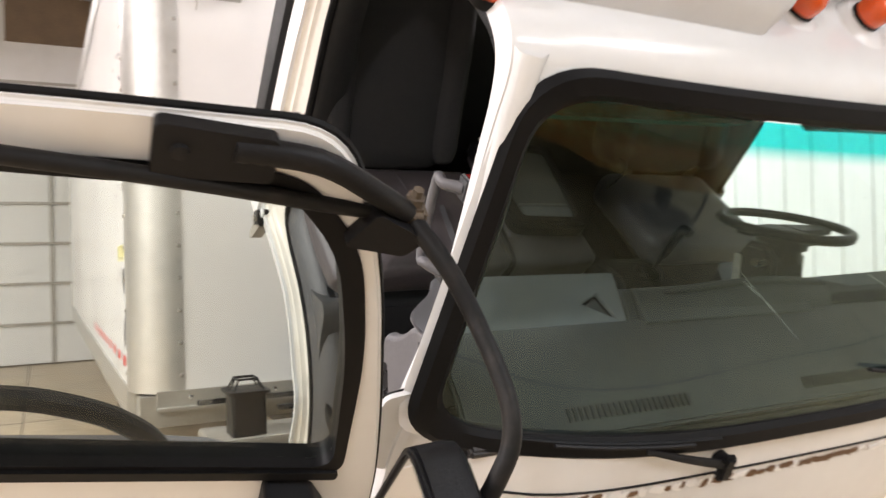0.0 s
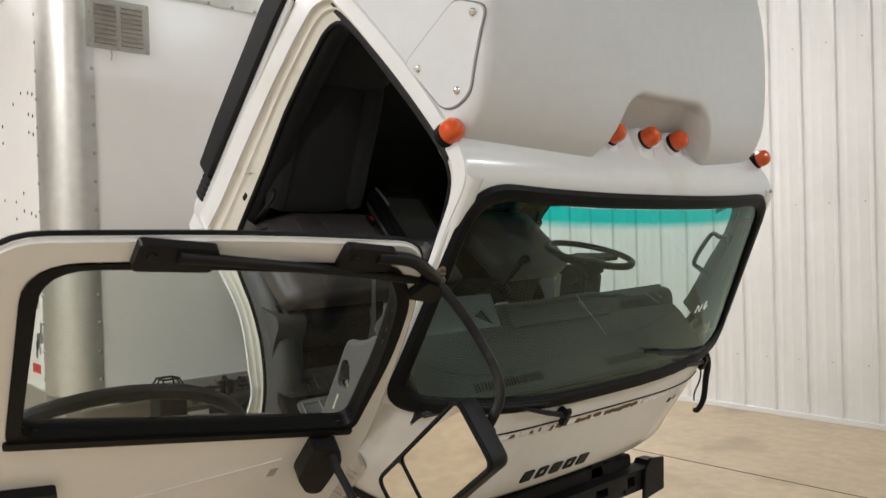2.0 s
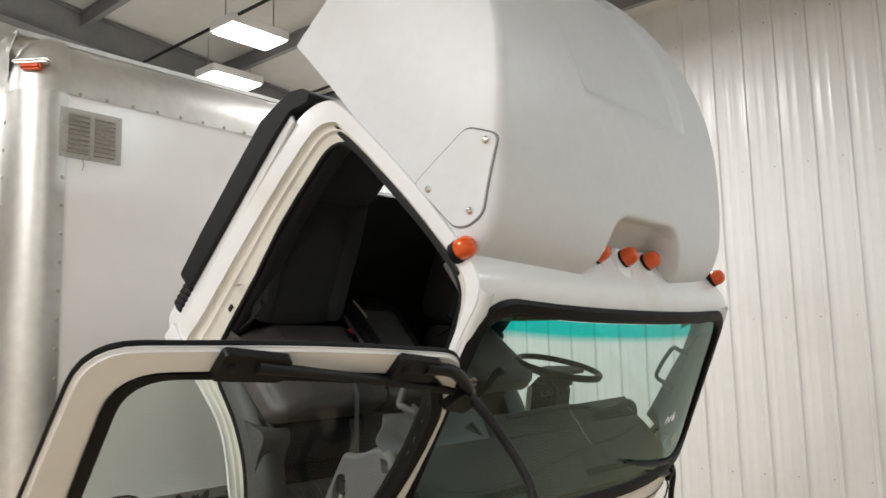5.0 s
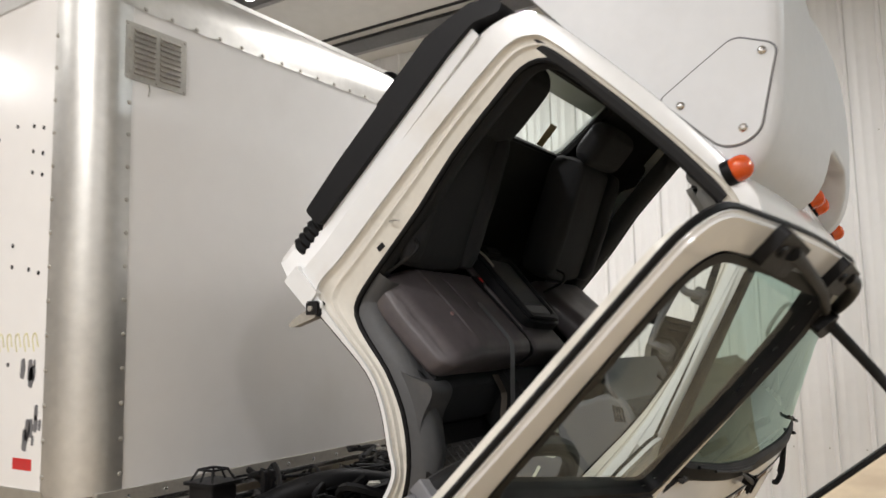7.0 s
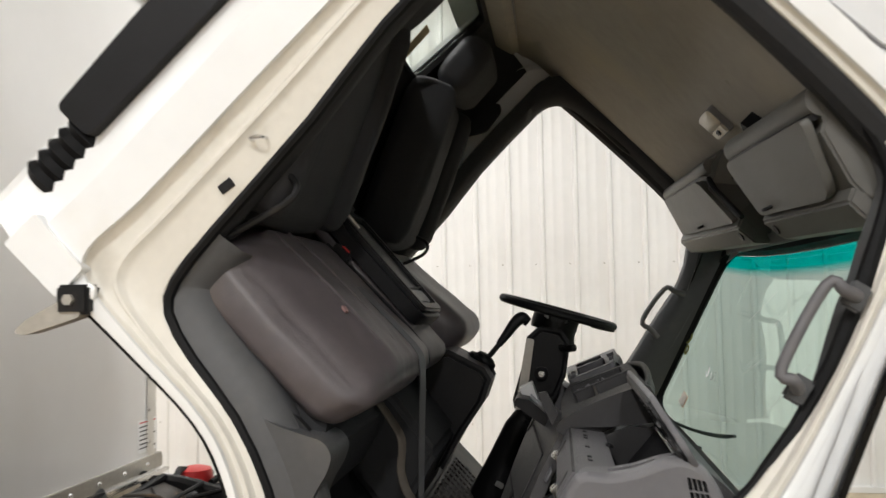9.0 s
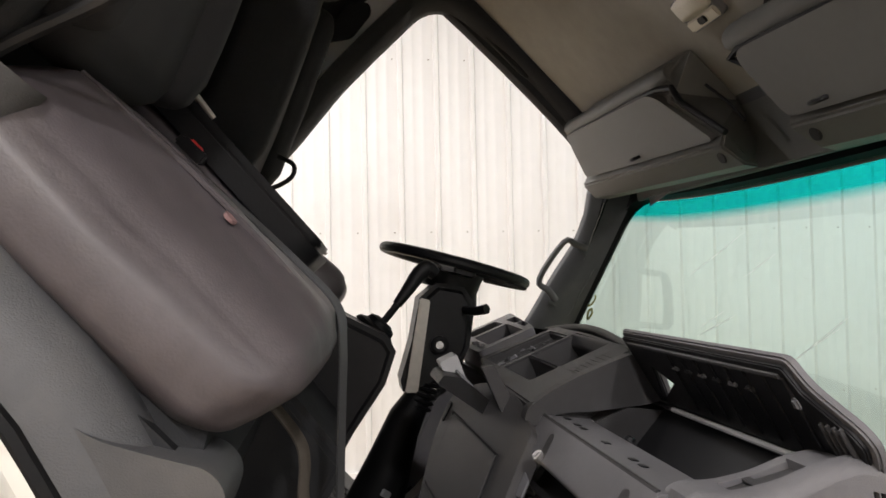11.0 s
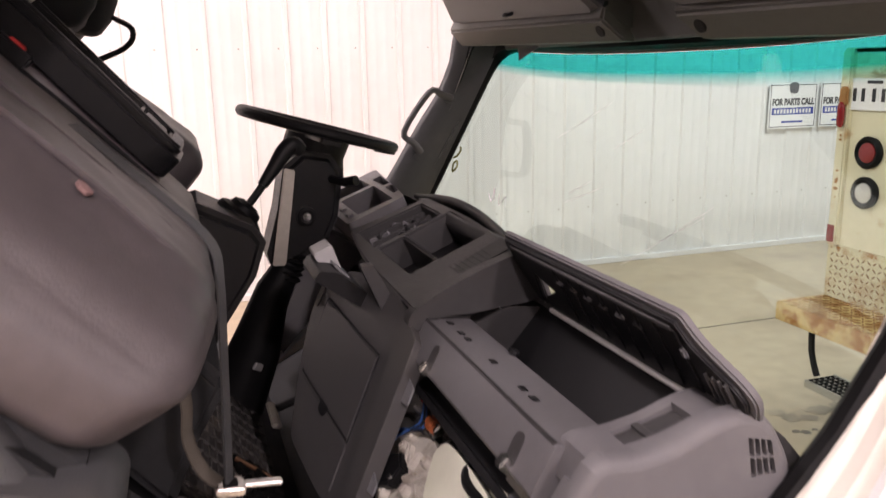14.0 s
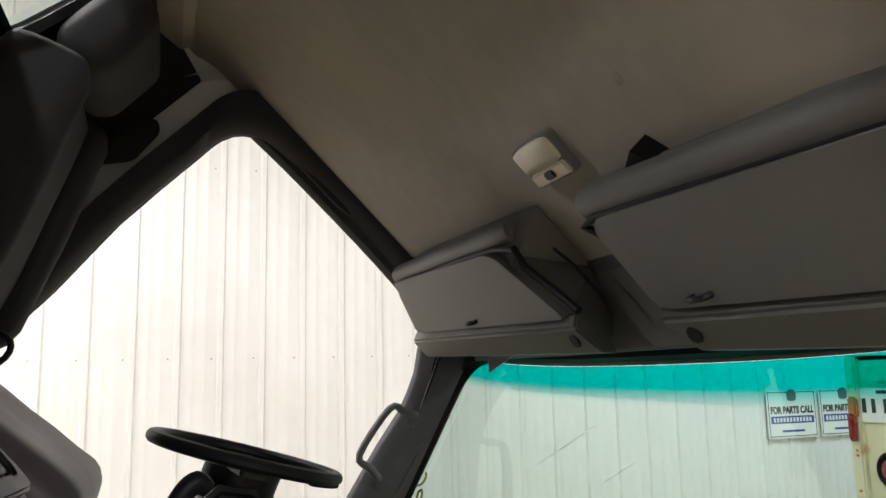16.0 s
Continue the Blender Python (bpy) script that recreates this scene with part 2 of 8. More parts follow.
def thing_base(name, m):
    ob = new(name)
    ob.empty_display_size = 0.1
    ob.matrix_basis = m
    return ob


def solid(name, bm, material, m, label="", category="", group="", kind="", angle=35):
    """A thing that is one mesh."""
    return tagged(part(name, bm, material, None, "", m, angle), label, category, group, kind)


def smooth2(pts, n=6, closed=False):
    """A smooth line through 2D or 3D points."""
    p = [np.array(q, float) for q in pts]
    k, out = len(p), []
    for i in range(k if closed else k - 1):
        a = p[i - 1] if closed or i > 0 else 2 * p[0] - p[1]
        b, c = p[i], p[(i + 1) % k]
        d = p[(i + 2) % k] if closed or i + 2 < k else 2 * p[-1] - p[-2]
        for j in range(n):
            t = j / n
            out.append(0.5 * (2 * b + (c - a) * t + (2 * a - 5 * b + 4 * c - d) * t * t + (3 * b - a - 3 * c + d) * t ** 3))
    if not closed:
        out.append(p[-1])
    return out


def rounded(pts, r, n=5):
    """A closed 2D outline with rounded corners; r is one radius or one each."""
    k, out = len(pts), []
    rs = r if isinstance(r, (list, tuple)) else [r] * k
    for i in range(k):
        a, b, c = (np.array(pts[(i + d) % k], float) for d in (-1, 0, 1))
        u, v = a - b, c - b
        lu, lv = np.linalg.norm(u), np.linalg.norm(v)
        d = min(rs[i], lu * 0.48, lv * 0.48)
        if d < 1e-5:
            out.append(b)
            continue
        p, q = b + u / lu * d, b + v / lv * d
        for j in range(n + 1):
            t = j / n
            out.append((1 - t) ** 2 * p + 2 * t * (1 - t) * b + t * t * q)
    return out


def loft(rings, closed=True, cap=True, bm=None):
    """A skin over rings of equally many points."""
    bm = bm or bmesh.new()
    vs = [[bm.verts.new(p) for p in ring] for ring in rings]
    n = len(rings[0])
    for a, b in zip(vs, vs[1:]):
        for i in range(n if closed else n - 1):
            j = (i + 1) % n
            bm.faces.new((a[i], a[j], b[j], b[i]))
    if cap and closed:
        bm.faces.new(vs[0][::-1])
        bm.faces.new(vs[-1])
    return bm


def plane_map(axes, offset=0.0):
    """Maps (u, v, w) to xyz: 'xz' puts u on x, v on z and w on the third axis."""
    i, j = ("xyz".index(c) for c in axes)
    k = 3 - i - j

    def f(u, v, w):
        q = [0.0, 0.0, 0.0]
        q[i], q[j], q[k] = u, v, w + offset
        return tuple(q)
    return f


def slab(outer, lo, hi, axes, holes=(), bevel=0.0, seg=2, bm=None):
    """A plate with its outline in one plane, with holes through it, from lo to hi along the third axis."""
    f = plane_map(axes)
    own = bmesh.new()
    edges = []
    for loop in (outer, *holes):
        vs = [own.verts.new(f(p[0], p[1], lo)) for p in loop]
        edges += [own.edges.new((vs[i], vs[(i + 1) % len(vs)])) for i in range(len(vs))]
    bmesh.ops.triangle_fill(own, use_beauty=True, use_dissolve=False, edges=edges)
    if holes:
        bmesh.ops.dissolve_limit(own, angle_limit=0.01, verts=own.verts, edges=[e for e in own.edges if len(e.link_faces) == 2])
    made = bmesh.ops.extrude_face_region(own, geom=own.faces[:])
    d = Vector(f(0, 0, hi)) - Vector(f(0, 0, lo))
    bmesh.ops.translate(own, verts=[g for g in made["geom"] if isinstance(g, bmesh.types.BMVert)], vec=d)
    bmesh.ops.recalc_face_normals(own, faces=own.faces)
    if bevel:
        sharp = [e for e in own.edges if len(e.link_faces) == 2 and e.calc_face_angle(0) > 1.0]
        bmesh.ops.bevel(own, geom=sharp, offset=bevel, segments=seg, affect="EDGES", clamp_overlap=True)
    return join(bm, own)


def join(bm, other):
    if bm is None:
        return other
    me = bpy.data.meshes.new("tmp")
    other.to_mesh(me)
    other.free()
    bm.from_mesh(me)
    bpy.data.meshes.remove(me)
    return bm


def block(x0, x1, y0, y1, z0, z1, bevel=0.004, seg=2, bm=None, m=None):
    """A box with worn edges."""
    own = bmesh.new()
    bmesh.ops.create_cube(own, size=1.0)
    for v in own.verts:
        v.co = Vector(((x0 + x1) / 2 + v.co.x * (x1 - x0), (y0 + y1) / 2 + v.co.y * (y1 - y0), (z0 + z1) / 2 + v.co.z * (z1 - z0)))
    if bevel:
        bmesh.ops.bevel(own, geom=own.edges[:], offset=min(bevel, 0.45 * min(abs(x1 - x0), abs(y1 - y0), abs(z1 - z0))), segments=seg, affect="EDGES", clamp_overlap=True)
    if m is not None:
        bmesh.ops.transform(own, matrix=m, verts=own.verts)
    return join(bm, own)


def tube(pts, radius, sides=10, bend=4, bm=None, flat=1.0, closed=False):
    """A round bar along a smooth line; radius is one number or one for each given point; flat squeezes it."""
    line = [Vector(p) for p in (smooth2(pts, bend, closed) if bend else pts)]
    n = len(line)
    rad = radius if isinstance(radius, (list, tuple)) else [radius] * len(pts)
    rings, up = [], None
    for i, p in enumerate(line):
        t = (line[(i + 1) % n] - line[i - 1]) if closed else (line[min(i + 1, n - 1)] - line[max(i - 1, 0)])
        t.normalize()
        if up is None:
            up = t.orthogonal().normalized()
        up = (up - t * up.dot(t)).normalized()
        side = t.cross(up)
        r = np.interp(i / max(1, n - 1) * (len(rad) - 1), range(len(rad)), rad)
        rings.append([p + (up * math.cos(2 * math.pi * k / sides) * flat + side * math.sin(2 * math.pi * k / sides)) * r for k in range(sides)])
    if closed:
        rings.append(rings[0])
        own = loft(rings, True, False)
        bmesh.ops.remove_doubles(own, verts=own.verts, dist=1e-6)
    else:
        own = loft(rings)
    return join(bm, own)


def lathe(profile, m=None, sides=20, bm=None):
    """A turned shape: (radius, height) pairs round z, moved by m."""
    rings = [[(r * math.cos(2 * math.pi * k / sides), r * math.sin(2 * math.pi * k / sides), z) for k in range(sides)] for r, z in profile]
    own = loft(rings)
    if m is not None:
        bmesh.ops.transform(own, matrix=m, verts=own.verts)
    return join(bm, own)


def toward(p, d, roll=0.0):
    """A pose at p whose z points along d."""
    return Matrix.Translation(p) @ Vector(d).to_track_quat("Z", "Y").to_matrix().to_4x4() @ Matrix.Rotation(roll, 4, "Z")


def cushion(x0, x1, y0, y1, z0, z1, r=0.06, puff=0.02, n=10, bm=None, m=None):
    """A stuffed pad: a box with wide soft edges and bulging faces."""
    own = bmesh.new()
    bmesh.ops.create_cube(own, size=2.0)
    bmesh.ops.subdivide_edges(own, edges=own.edges[:], cuts=n, use_grid_fill=True)
    hx, hy, hz = (x1 - x0) / 2, (y1 - y0) / 2, (z1 - z0) / 2
    c = Vector(((x0 + x1) / 2, (y0 + y1) / 2, (z0 + z1) / 2))
    for v in own.verts:
        q = v.co.copy()
        h = (hx, hy, hz)
        rr = min(r, hx, hy, hz)
        s = Vector([q[i] * h[i] for i in range(3)])
        core = Vector([max(-(h[i] - rr), min(h[i] - rr, s[i])) for i in range(3)])
        d = s - core
        if d.length > 1e-9:
            d = d.normalized() * rr
        bul = Vector([puff * q[i] * (1 - q[(i + 1) % 3] ** 2) * (1 - q[(i + 2) % 3] ** 2) for i in range(3)])
        v.co = c + core + d + bul
    if m is not None:
        bmesh.ops.transform(own, matrix=m, verts=own.verts)
    return join(bm, own)


def text_bm(body, size, depth=0.001, heavy=0.0):
    """Lettering in the built-in font, lying in the xy plane, centred."""
    cu = bpy.data.curves.new("text", "FONT")
    cu.body, cu.size, cu.extrude, cu.align_x, cu.align_y, cu.offset = body, size, depth, "CENTER", "CENTER", heavy
    ob = bpy.data.objects.new("text", cu)
    me = ob.to_mesh()
    bm = bmesh.new()
    bm.from_mesh(me)
    ob.to_mesh_clear()
    bpy.data.objects.remove(ob)
    bpy.data.curves.remove(cu)
    return bm


CAB = pose(-2.955, 1.71, 1.85, 0, 46, 0)
# the door stands open on its hinges: x runs from hinge side to handle side, y outward, z up along the cab
DOOR = CAB @ Matrix.Translation((1.515, -1.27, 0.0)) @ Matrix(((-0.0872, 0.9962, 0, 0), (-0.9962, -0.0872, 0, 0), (0, 0, 1, 0), (0, 0, 0, 1)))

# ---- the workshop ----
X0, X1, Y0, Y1, H = -14.0, 9.0, -8.0, 6.5, 5.9


def ribbed(length, height, pitch=0.305, deep=0.021):
    """A profiled steel sheet: high trapezoid ribs and two low stiffeners between; x along, y outward, z up."""
    line, x = [], 0.0
    while x < length:
        for dx, y in ((0.0, 0.0), (0.012, deep), (0.040, deep), (0.052, 0.0), (0.125, 0.0), (0.132, 0.0025), (0.150, 0.0025), (0.157, 0.0), (0.215, 0.0), (0.222, 0.0025), (0.240, 0.0025), (0.247, 0.0)):
            line.append((x + dx, y))
        x += pitch
    return loft([[(u, v, 0.0) for u, v in line], [(u, v, height) for u, v in line]], closed=False)


tagged(solid("floor", block(X0 - 0.2, X1 + 0.2, Y0 - 0.2, Y1 + 0.2, -0.2, 0.0, 0), FLOOR, pose(0, 0, 0), "stained tan concrete workshop floor", "floor"), kind="structure")
for jx in (-9.0, -4.6, -0.2, 4.2):
    tagged(solid("floor_joint", block(jx - 0.006, jx + 0.006, Y0, Y1, -0.01, 0.002, 0), JOINT, pose(0, 0, 0), "dark sawn joint in the concrete floor", "joint"), kind="structure")
for jy in (4.55, -0.2):
    tagged(solid("floor_joint", block(X0, X1, jy - 0.006, jy + 0.006, -0.01, 0.002, 0), JOINT, pose(0, 0, 0), "dark sawn joint in the concrete floor", "joint"), kind="structure")


def panel_wall(name, m, length):
    w = thing(name, m, "white ribbed steel panel wall with rows of screws", "wall", kind="structure")
    part("backing", block(0, length, -0.15, -0.002, 0, H, 0), WALL_PANEL, w)
    part("sheet", ribbed(length, H), WALL_PANEL, w, angle=20)
    bm = bmesh.new()
    z = 0.55
    while z < H:
        x = 0.09
        while x < length:
            lathe([(0.007, 0), (0.007, 0.004), (0.003, 0.006)], toward((x, 0, z), (0, 1, 0)), 6, bm)
            x += 0.305
        z += 1.45
    part("screws", bm, GALV, w, "small grey screw heads")
    part("base_trim", block(0, length, 0.0, 0.034, 0, 0.05, 0.003), WALL_PANEL, w)
    return w


panel_wall("wall_north", pose(X1, Y1, 0, 0, 0, 180), X1 - X0)
panel_wall("wall_south", pose(X0, Y0, 0), X1 - X0)
panel_wall("wall_east", pose(X1, Y0, 0, 0, 0, 90), Y1 - Y0)
# the west wall has the overhead door in it
DY0, DY1, DH = -3.4, 1.5, 4.4
west = thing("wall_west", pose(0, 0, 0), "white steel panel wall round an overhead door", "wall", kind="structure")
part("panel", slab([(Y0, 0), (DY0, 0), (DY0, DH), (DY1, DH), (DY1, 0), (Y1, 0), (Y1, H), (Y0, H)], X0 - 0.15, X0, "yz"), WALL_PANEL, west)
over = thing("door_1", pose(0, 0, 0), "closed white sectional overhead door with ribbed sections", "door", kind="structure")
for k in range(7):
    z0 = 0.02 + k * 0.635
    part("section", block(X0 - 0.07, X0 - 0.02, DY0, DY1, z0, z0 + 0.622, 0.006), DOOR_WHITE, over)
    part("rail", block(X0 - 0.03, X0 + 0.012, DY0, DY1, z0 + 0.605, z0 + 0.65, 0.006), GALV, over)
for yy in (DY0 + 0.3, -1.0, DY1 - 0.3, 0.15):
    part("stile", block(X0 - 0.025, X0 + 0.006, yy - 0.03, yy + 0.03, 0.02, DH, 0.004), GALV, over)
for yy in (DY0 - 0.06, DY1 + 0.06):
    part("track", block(X0, X0 + 0.07, yy - 0.03, yy + 0.03, 0.0, DH + 0.2, 0.006), GALV, over)

# ceiling: liner between purlins, carried by rafters that fall towards the north wall
RISE = 0.09


def ceil_z(y):
    return 5.35 + (Y1 - y) * RISE


tagged(solid("ceiling", loft([[(X0 - 0.2, Y0 - 0.2, ceil_z(Y0 - 0.2)), (X1 + 0.2, Y0 - 0.2, ceil_z(Y0 - 0.2)), (X1 + 0.2, Y1 + 0.2, ceil_z(Y1 + 0.2)), (X0 - 0.2, Y1 + 0.2, ceil_z(Y1 + 0.2))],
      [(X0 - 0.2, Y0 - 0.2, ceil_z(Y0 - 0.2) + 0.15), (X1 + 0.2, Y0 - 0.2, ceil_z(Y0 - 0.2) + 0.15), (X1 + 0.2, Y1 + 0.2, ceil_z(Y1 + 0.2) + 0.15), (X0 - 0.2, Y1 + 0.2, ceil_z(Y1 + 0.2) + 0.15)]]), CEILING_WHITE, pose(0, 0, 0), "pale insulated ceiling liner", "ceiling"), kind="structure")


def i_beam(p, q, h, w, bm=None):
    """A steel I-section from p to q."""
    p, q = Vector(p), Vector(q)
    d = (q - p).normalized()
    s = d.cross(Vector((0, 0, 1))).normalized()
    u = s.cross(d)
    prof = [(-w, 0), (w, 0), (w, 0.012), (0.006, 0.012), (0.006, h - 0.012), (w, h - 0.012), (w, h), (-w, h), (-w, h - 0.012), (-0.006, h - 0.012), (-0.006, 0.012), (-w, 0.012)]
    return loft([[o + s * a + u * b for a, b in prof] for o in (p, q)], bm=bm)


for k, bx in enumerate((-12.6, -8.3, -4.0, 0.6, 5.2)):
    tagged(solid("rafter", i_beam((bx, Y0, ceil_z(Y0) - 0.42), (bx, Y1, ceil_z(Y1) - 0.42), 0.40, 0.09), BEAM, pose(0, 0, 0), "grey steel roof rafter under the ceiling", "beam", "roof rafters"), kind="structure")
for py in (-6.4, -4.6, -2.8, -1.0, 0.8, 2.6, 4.4, 5.9):
    tagged(solid("purlin", i_beam((X0, py, ceil_z(py) - 0.19), (X1, py, ceil_z(py) - 0.19), 0.18, 0.035), BEAM, pose(0, 0, 0), "grey steel purlin under the ceiling", "beam", "roof purlins"), kind="structure")
for cy, cz in ((4.9, 0.50), (5.05, 0.50), (3.2, 0.46)):
    tagged(solid("conduit", tube([(X0, cy, ceil_z(cy) - cz), (X1, cy, ceil_z(cy) - cz)], 0.018, 8, 0), BLACK_STEEL, pose(0, 0, 0), "dark electrical conduit under the rafters", "pipe", "ceiling conduits"), kind="structure")

GLOW = glow_mat("lit_diffuser", (1.0, 0.96, 0.90), 9.0)
# every lamp gets a housing, the added unseen ones too
for fx, fy in FIXTURES:
    f = thing("ceiling_light", pose(fx, fy, LAMP_Z), "lit white rectangular high bay light hung on rods", "light", "high bay lights")
    part("housing", slab(rounded([(-0.21, -0.36), (0.21, -0.36), (0.21, 0.36), (-0.21, 0.36)], 0.03), 0.0, 0.09, "xy", bevel=0.012), DOOR_WHITE, f)
    part("diffuser", block(-0.185, 0.185, -0.335, 0.335, -0.022, -0.002, 0.008), GLOW, f)
    for sy in (-0.3, 0.3):
        part("rod", tube([(0, sy, 0.08), (0, sy, ceil_z(fy) - LAMP_Z)], 0.008, 6, 0), GALV, f)

# ---- the box body behind the cab ----
BX, BY0, BY1, BZ0, BZ1 = -3.85, 0.36, 3.05, 0.98, 3.22
RY, RX, RZ = 0.19, 0.20, 0.35      # reach of the rounded corner posts and of the top rail
box = thing("box_body", pose(0, 0, 0), "white box body with riveted aluminium corner posts and rail", "truck body")
part("front_panel", block(BX - 0.03, BX, BY0 + RY, BY1 - RY, BZ0, BZ1, 0.002), BOX_WHITE, box)
BACK = -12.0
for y, s in ((BY0, 1), (BY1, -1)):
    part("side_panel", block(BACK, BX - RX, min(y, y + s * 0.03), max(y, y + s * 0.03), BZ0, BZ1 + 0.10, 0.002), BOX_WHITE, box)
part("roof_panel", block(BACK, BX - RX, BY0 + 0.03, BY1 - 0.03, BZ1 + 0.32, BZ1 + 0.35, 0.003), ALU, box)
part("rear_panel", block(BACK - 0.03, BACK, BY0, BY1, BZ0, BZ1 + 0.34, 0.003), BOX_WHITE, box)
part("floor_frame", block(BACK, BX - 0.02, BY0 + 0.03, BY1 - 0.03, BZ0 - 0.16, BZ0 - 0.01, 0.004), GALV, box)


RIVET = finish(lathe([(0.011, 0), (0.010, 0.004), (0.005, 0.007)], None, 8))
RIVET.materials.append(GALV)
BOLT = finish(lathe([(0.012, 0), (0.011, 0.004), (0.005, 0.007)], None, 8))
BOLT.materials.append(CHROME)


def stud(name, data, p, d, parent):
    ob = new(name, data)
    ob.parent, ob.matrix_basis = parent, toward(p, d)
    return ob


def quarter(n=10):
    return [(math.cos(k / n * math.pi / 2), math.sin(k / n * math.pi / 2)) for k in range(n + 1)]


for y, s in ((BY0, 1), (BY1, -1)):
    # corner post: a quarter round with flat flanges
    line = [(BX + 0.004, y + s * (RY + 0.035))] + [(BX - RX + RX * sn + 0.004, y + s * (RY - RY * cs) - s * 0.004) for cs, sn in reversed(quarter())] + [(BX - RX - 0.04, y - s * 0.004)]
    part("corner_post", loft([[(u, v, z) for u, v in line] for z in (BZ0, BZ1 - 0.02)], closed=False), ALU, box)
    # cast cap over the post with its marker lamp
    rings = []
    for k in range(7):
        t = k / 6 * math.pi / 2
        z, q = BZ1 - 0.02 + RZ * math.sin(t), max(0.02, math.cos(t)) ** 0.8
        rings.append([(BX - RX - 0.05, y - s * 0.008, z)] + [(BX - RX + (RX + 0.012) * sn * q, y + s * (RY + 0.05) - s * (RY + 0.058) * cs * q, z) for cs, sn in quarter()])
    cap = part("corner_cap", loft(rings, closed=False), ALU, box, "cast aluminium corner cap")
    mx, my = BX - RX + RX * 0.70, y + s * RY * 0.30
    d = Vector((0.62, -s * 0.78, 0.12))
    part("marker_hood", block(-0.10, 0.10, 0.014, 0.036, -0.02, 0.035, 0.012, m=toward((mx, my, BZ1 + 0.10), d)), ALU, cap)
    part("marker_lens", block(-0.055, 0.055, -0.02, 0.016, -0.012, 0.028, 0.010, m=toward((mx, my, BZ1 + 0.10), d)), AMBER, cap, "amber marker lens")
    z = BZ0 + 0.08
    while z < BZ1 - 0.05:
        stud("rivet", RIVET, (BX + 0.004, y + s * (RY + 0.022), z), (1, 0, 0), box)
        stud("rivet", RIVET, (BX - RX - 0.028, y - s * 0.004, z), (0, -s, 0), box)
        z += 0.152

# rounded rail along the top of the front
line = [(BX + 0.005, BZ1 - 0.03)] + [(BX - RZ + RZ * cs, BZ1 + RZ * sn) for cs, sn in quarter()] + [(BX - RZ - 0.05, BZ1 + RZ)]
part("top_rail", loft([[(u, y, v) for u, v in line] for y in (BY0 + RY + 0.04, BY1 - RY - 0.04)], closed=False), ALU, box)
for k in range(15):
    stud("rivet", RIVET, (BX + 0.005, BY0 + RY + 0.10 + k * 0.152, BZ1 - 0.015), (1, 0, 0), box)
for y, s in ((BY0, 1), (BY1, -1)):
    part("side_rail", loft([[(x, y - s * 0.006, BZ1 + 0.04), (x, y - s * 0.010, BZ1 + 0.20), (x, y + s * 0.03, BZ1 + 0.33), (x, y + s * 0.10, BZ1 + 0.354)] for x in (BACK, BX - RX)], closed=False), ALU, box)
    part("bottom_rail", block(BACK, BX - RX - 0.02, min(y - s * 0.008, y + s * 0.03), max(y - s * 0.008, y + s * 0.03), BZ0 - 0.14, BZ0 + 0.02, 0.004), ALU, box)
part("front_sill", slab([(BX + 0.012, BZ0 + 0.012), (BX + 0.012, BZ0 - 0.06), (BX + 0.05, BZ0 - 0.06), (BX + 0.05, BZ0 - 0.075), (BX - 0.02, BZ0 - 0.075), (BX - 0.02, BZ0 + 0.012)], BY0 + 0.1, BY1 - 0.1, "xz", bevel=0.002), GALV, box)
for k in range(12):
    stud("bolt", BOLT, (BX + 0.012, BY0 + 0.25 + k * 0.2, BZ0 - 0.022), (1, 0, 0), box)

# louvred vent
vent = thing("wall_vent", pose(BX, 0.545, 2.845), "grey louvred metal vent with two columns of slats", "vent")
VW, VH = 0.345, 0.275
part("plate", slab(rounded([(0, 0), (VW, 0), (VW, VH), (0, VH)], 0.004), 0.001, 0.006, "yz"), GALV, vent)
for col in (0.045, 0.190):
    for k in range(9):
        z = 0.028 + k * 0.0255
        part("slat", loft([[(0.006, y, z), (0.020, y, z + 0.002), (0.007, y, z + 0.019)] for y in (col, col + 0.115)]), GALV, vent)
for y, z in ((0.012, 0.012), (VW - 0.012, 0.012), (0.012, VH - 0.012), (VW - 0.012, VH - 0.012), (VW / 2, 0.012)):
    part("screw", lathe([(0.007, 0), (0.004, 0.004)], toward((0.006, y, z), (1, 0, 0)), 8), GALV, vent)

part("drip", tube([(0.004, 0.13, 0.0), (0.006, 0.135, -0.03), (0.004, 0.13, -0.06)], 0.003, 5), GALV, vent, "rust drip under the vent")
# reflective tape low on the side
for k in range(9):
    x = BX - RX - 0.12 - k * 0.30
    tagged(solid("reflective_tape", block(x - 0.15, x, BY0 - 0.0012, BY0 + 0.002, BZ0 + 0.10, BZ0 + 0.15, 0), RED_TAPE, pose(0, 0, 0), "red reflective tape on the box side", "tape", "reflective tape"))

# ---- the cab, tipped forward; x forward, y left, z up along the cab ----
OUT = [(.90, -.32), (.853, -.16), (.768, -.10), (.64, -.02), (.507, .02), (.30, .015), (.134, .005), (0, 0), (0, .2), (0, .55), (0, .9), (0, 1.15), (.015, 1.27), (.07, 1.365), (.16, 1.41), (.4, 1.425), (.7, 1.43), (.93, 1.42),
       (1.06, 1.405), (1.14, 1.385), (1.19, 1.33), (1.22, 1.22), (1.30, .95), (1.365, .70), (1.41, .42), (1.43, .05), (1.43, -.32)]
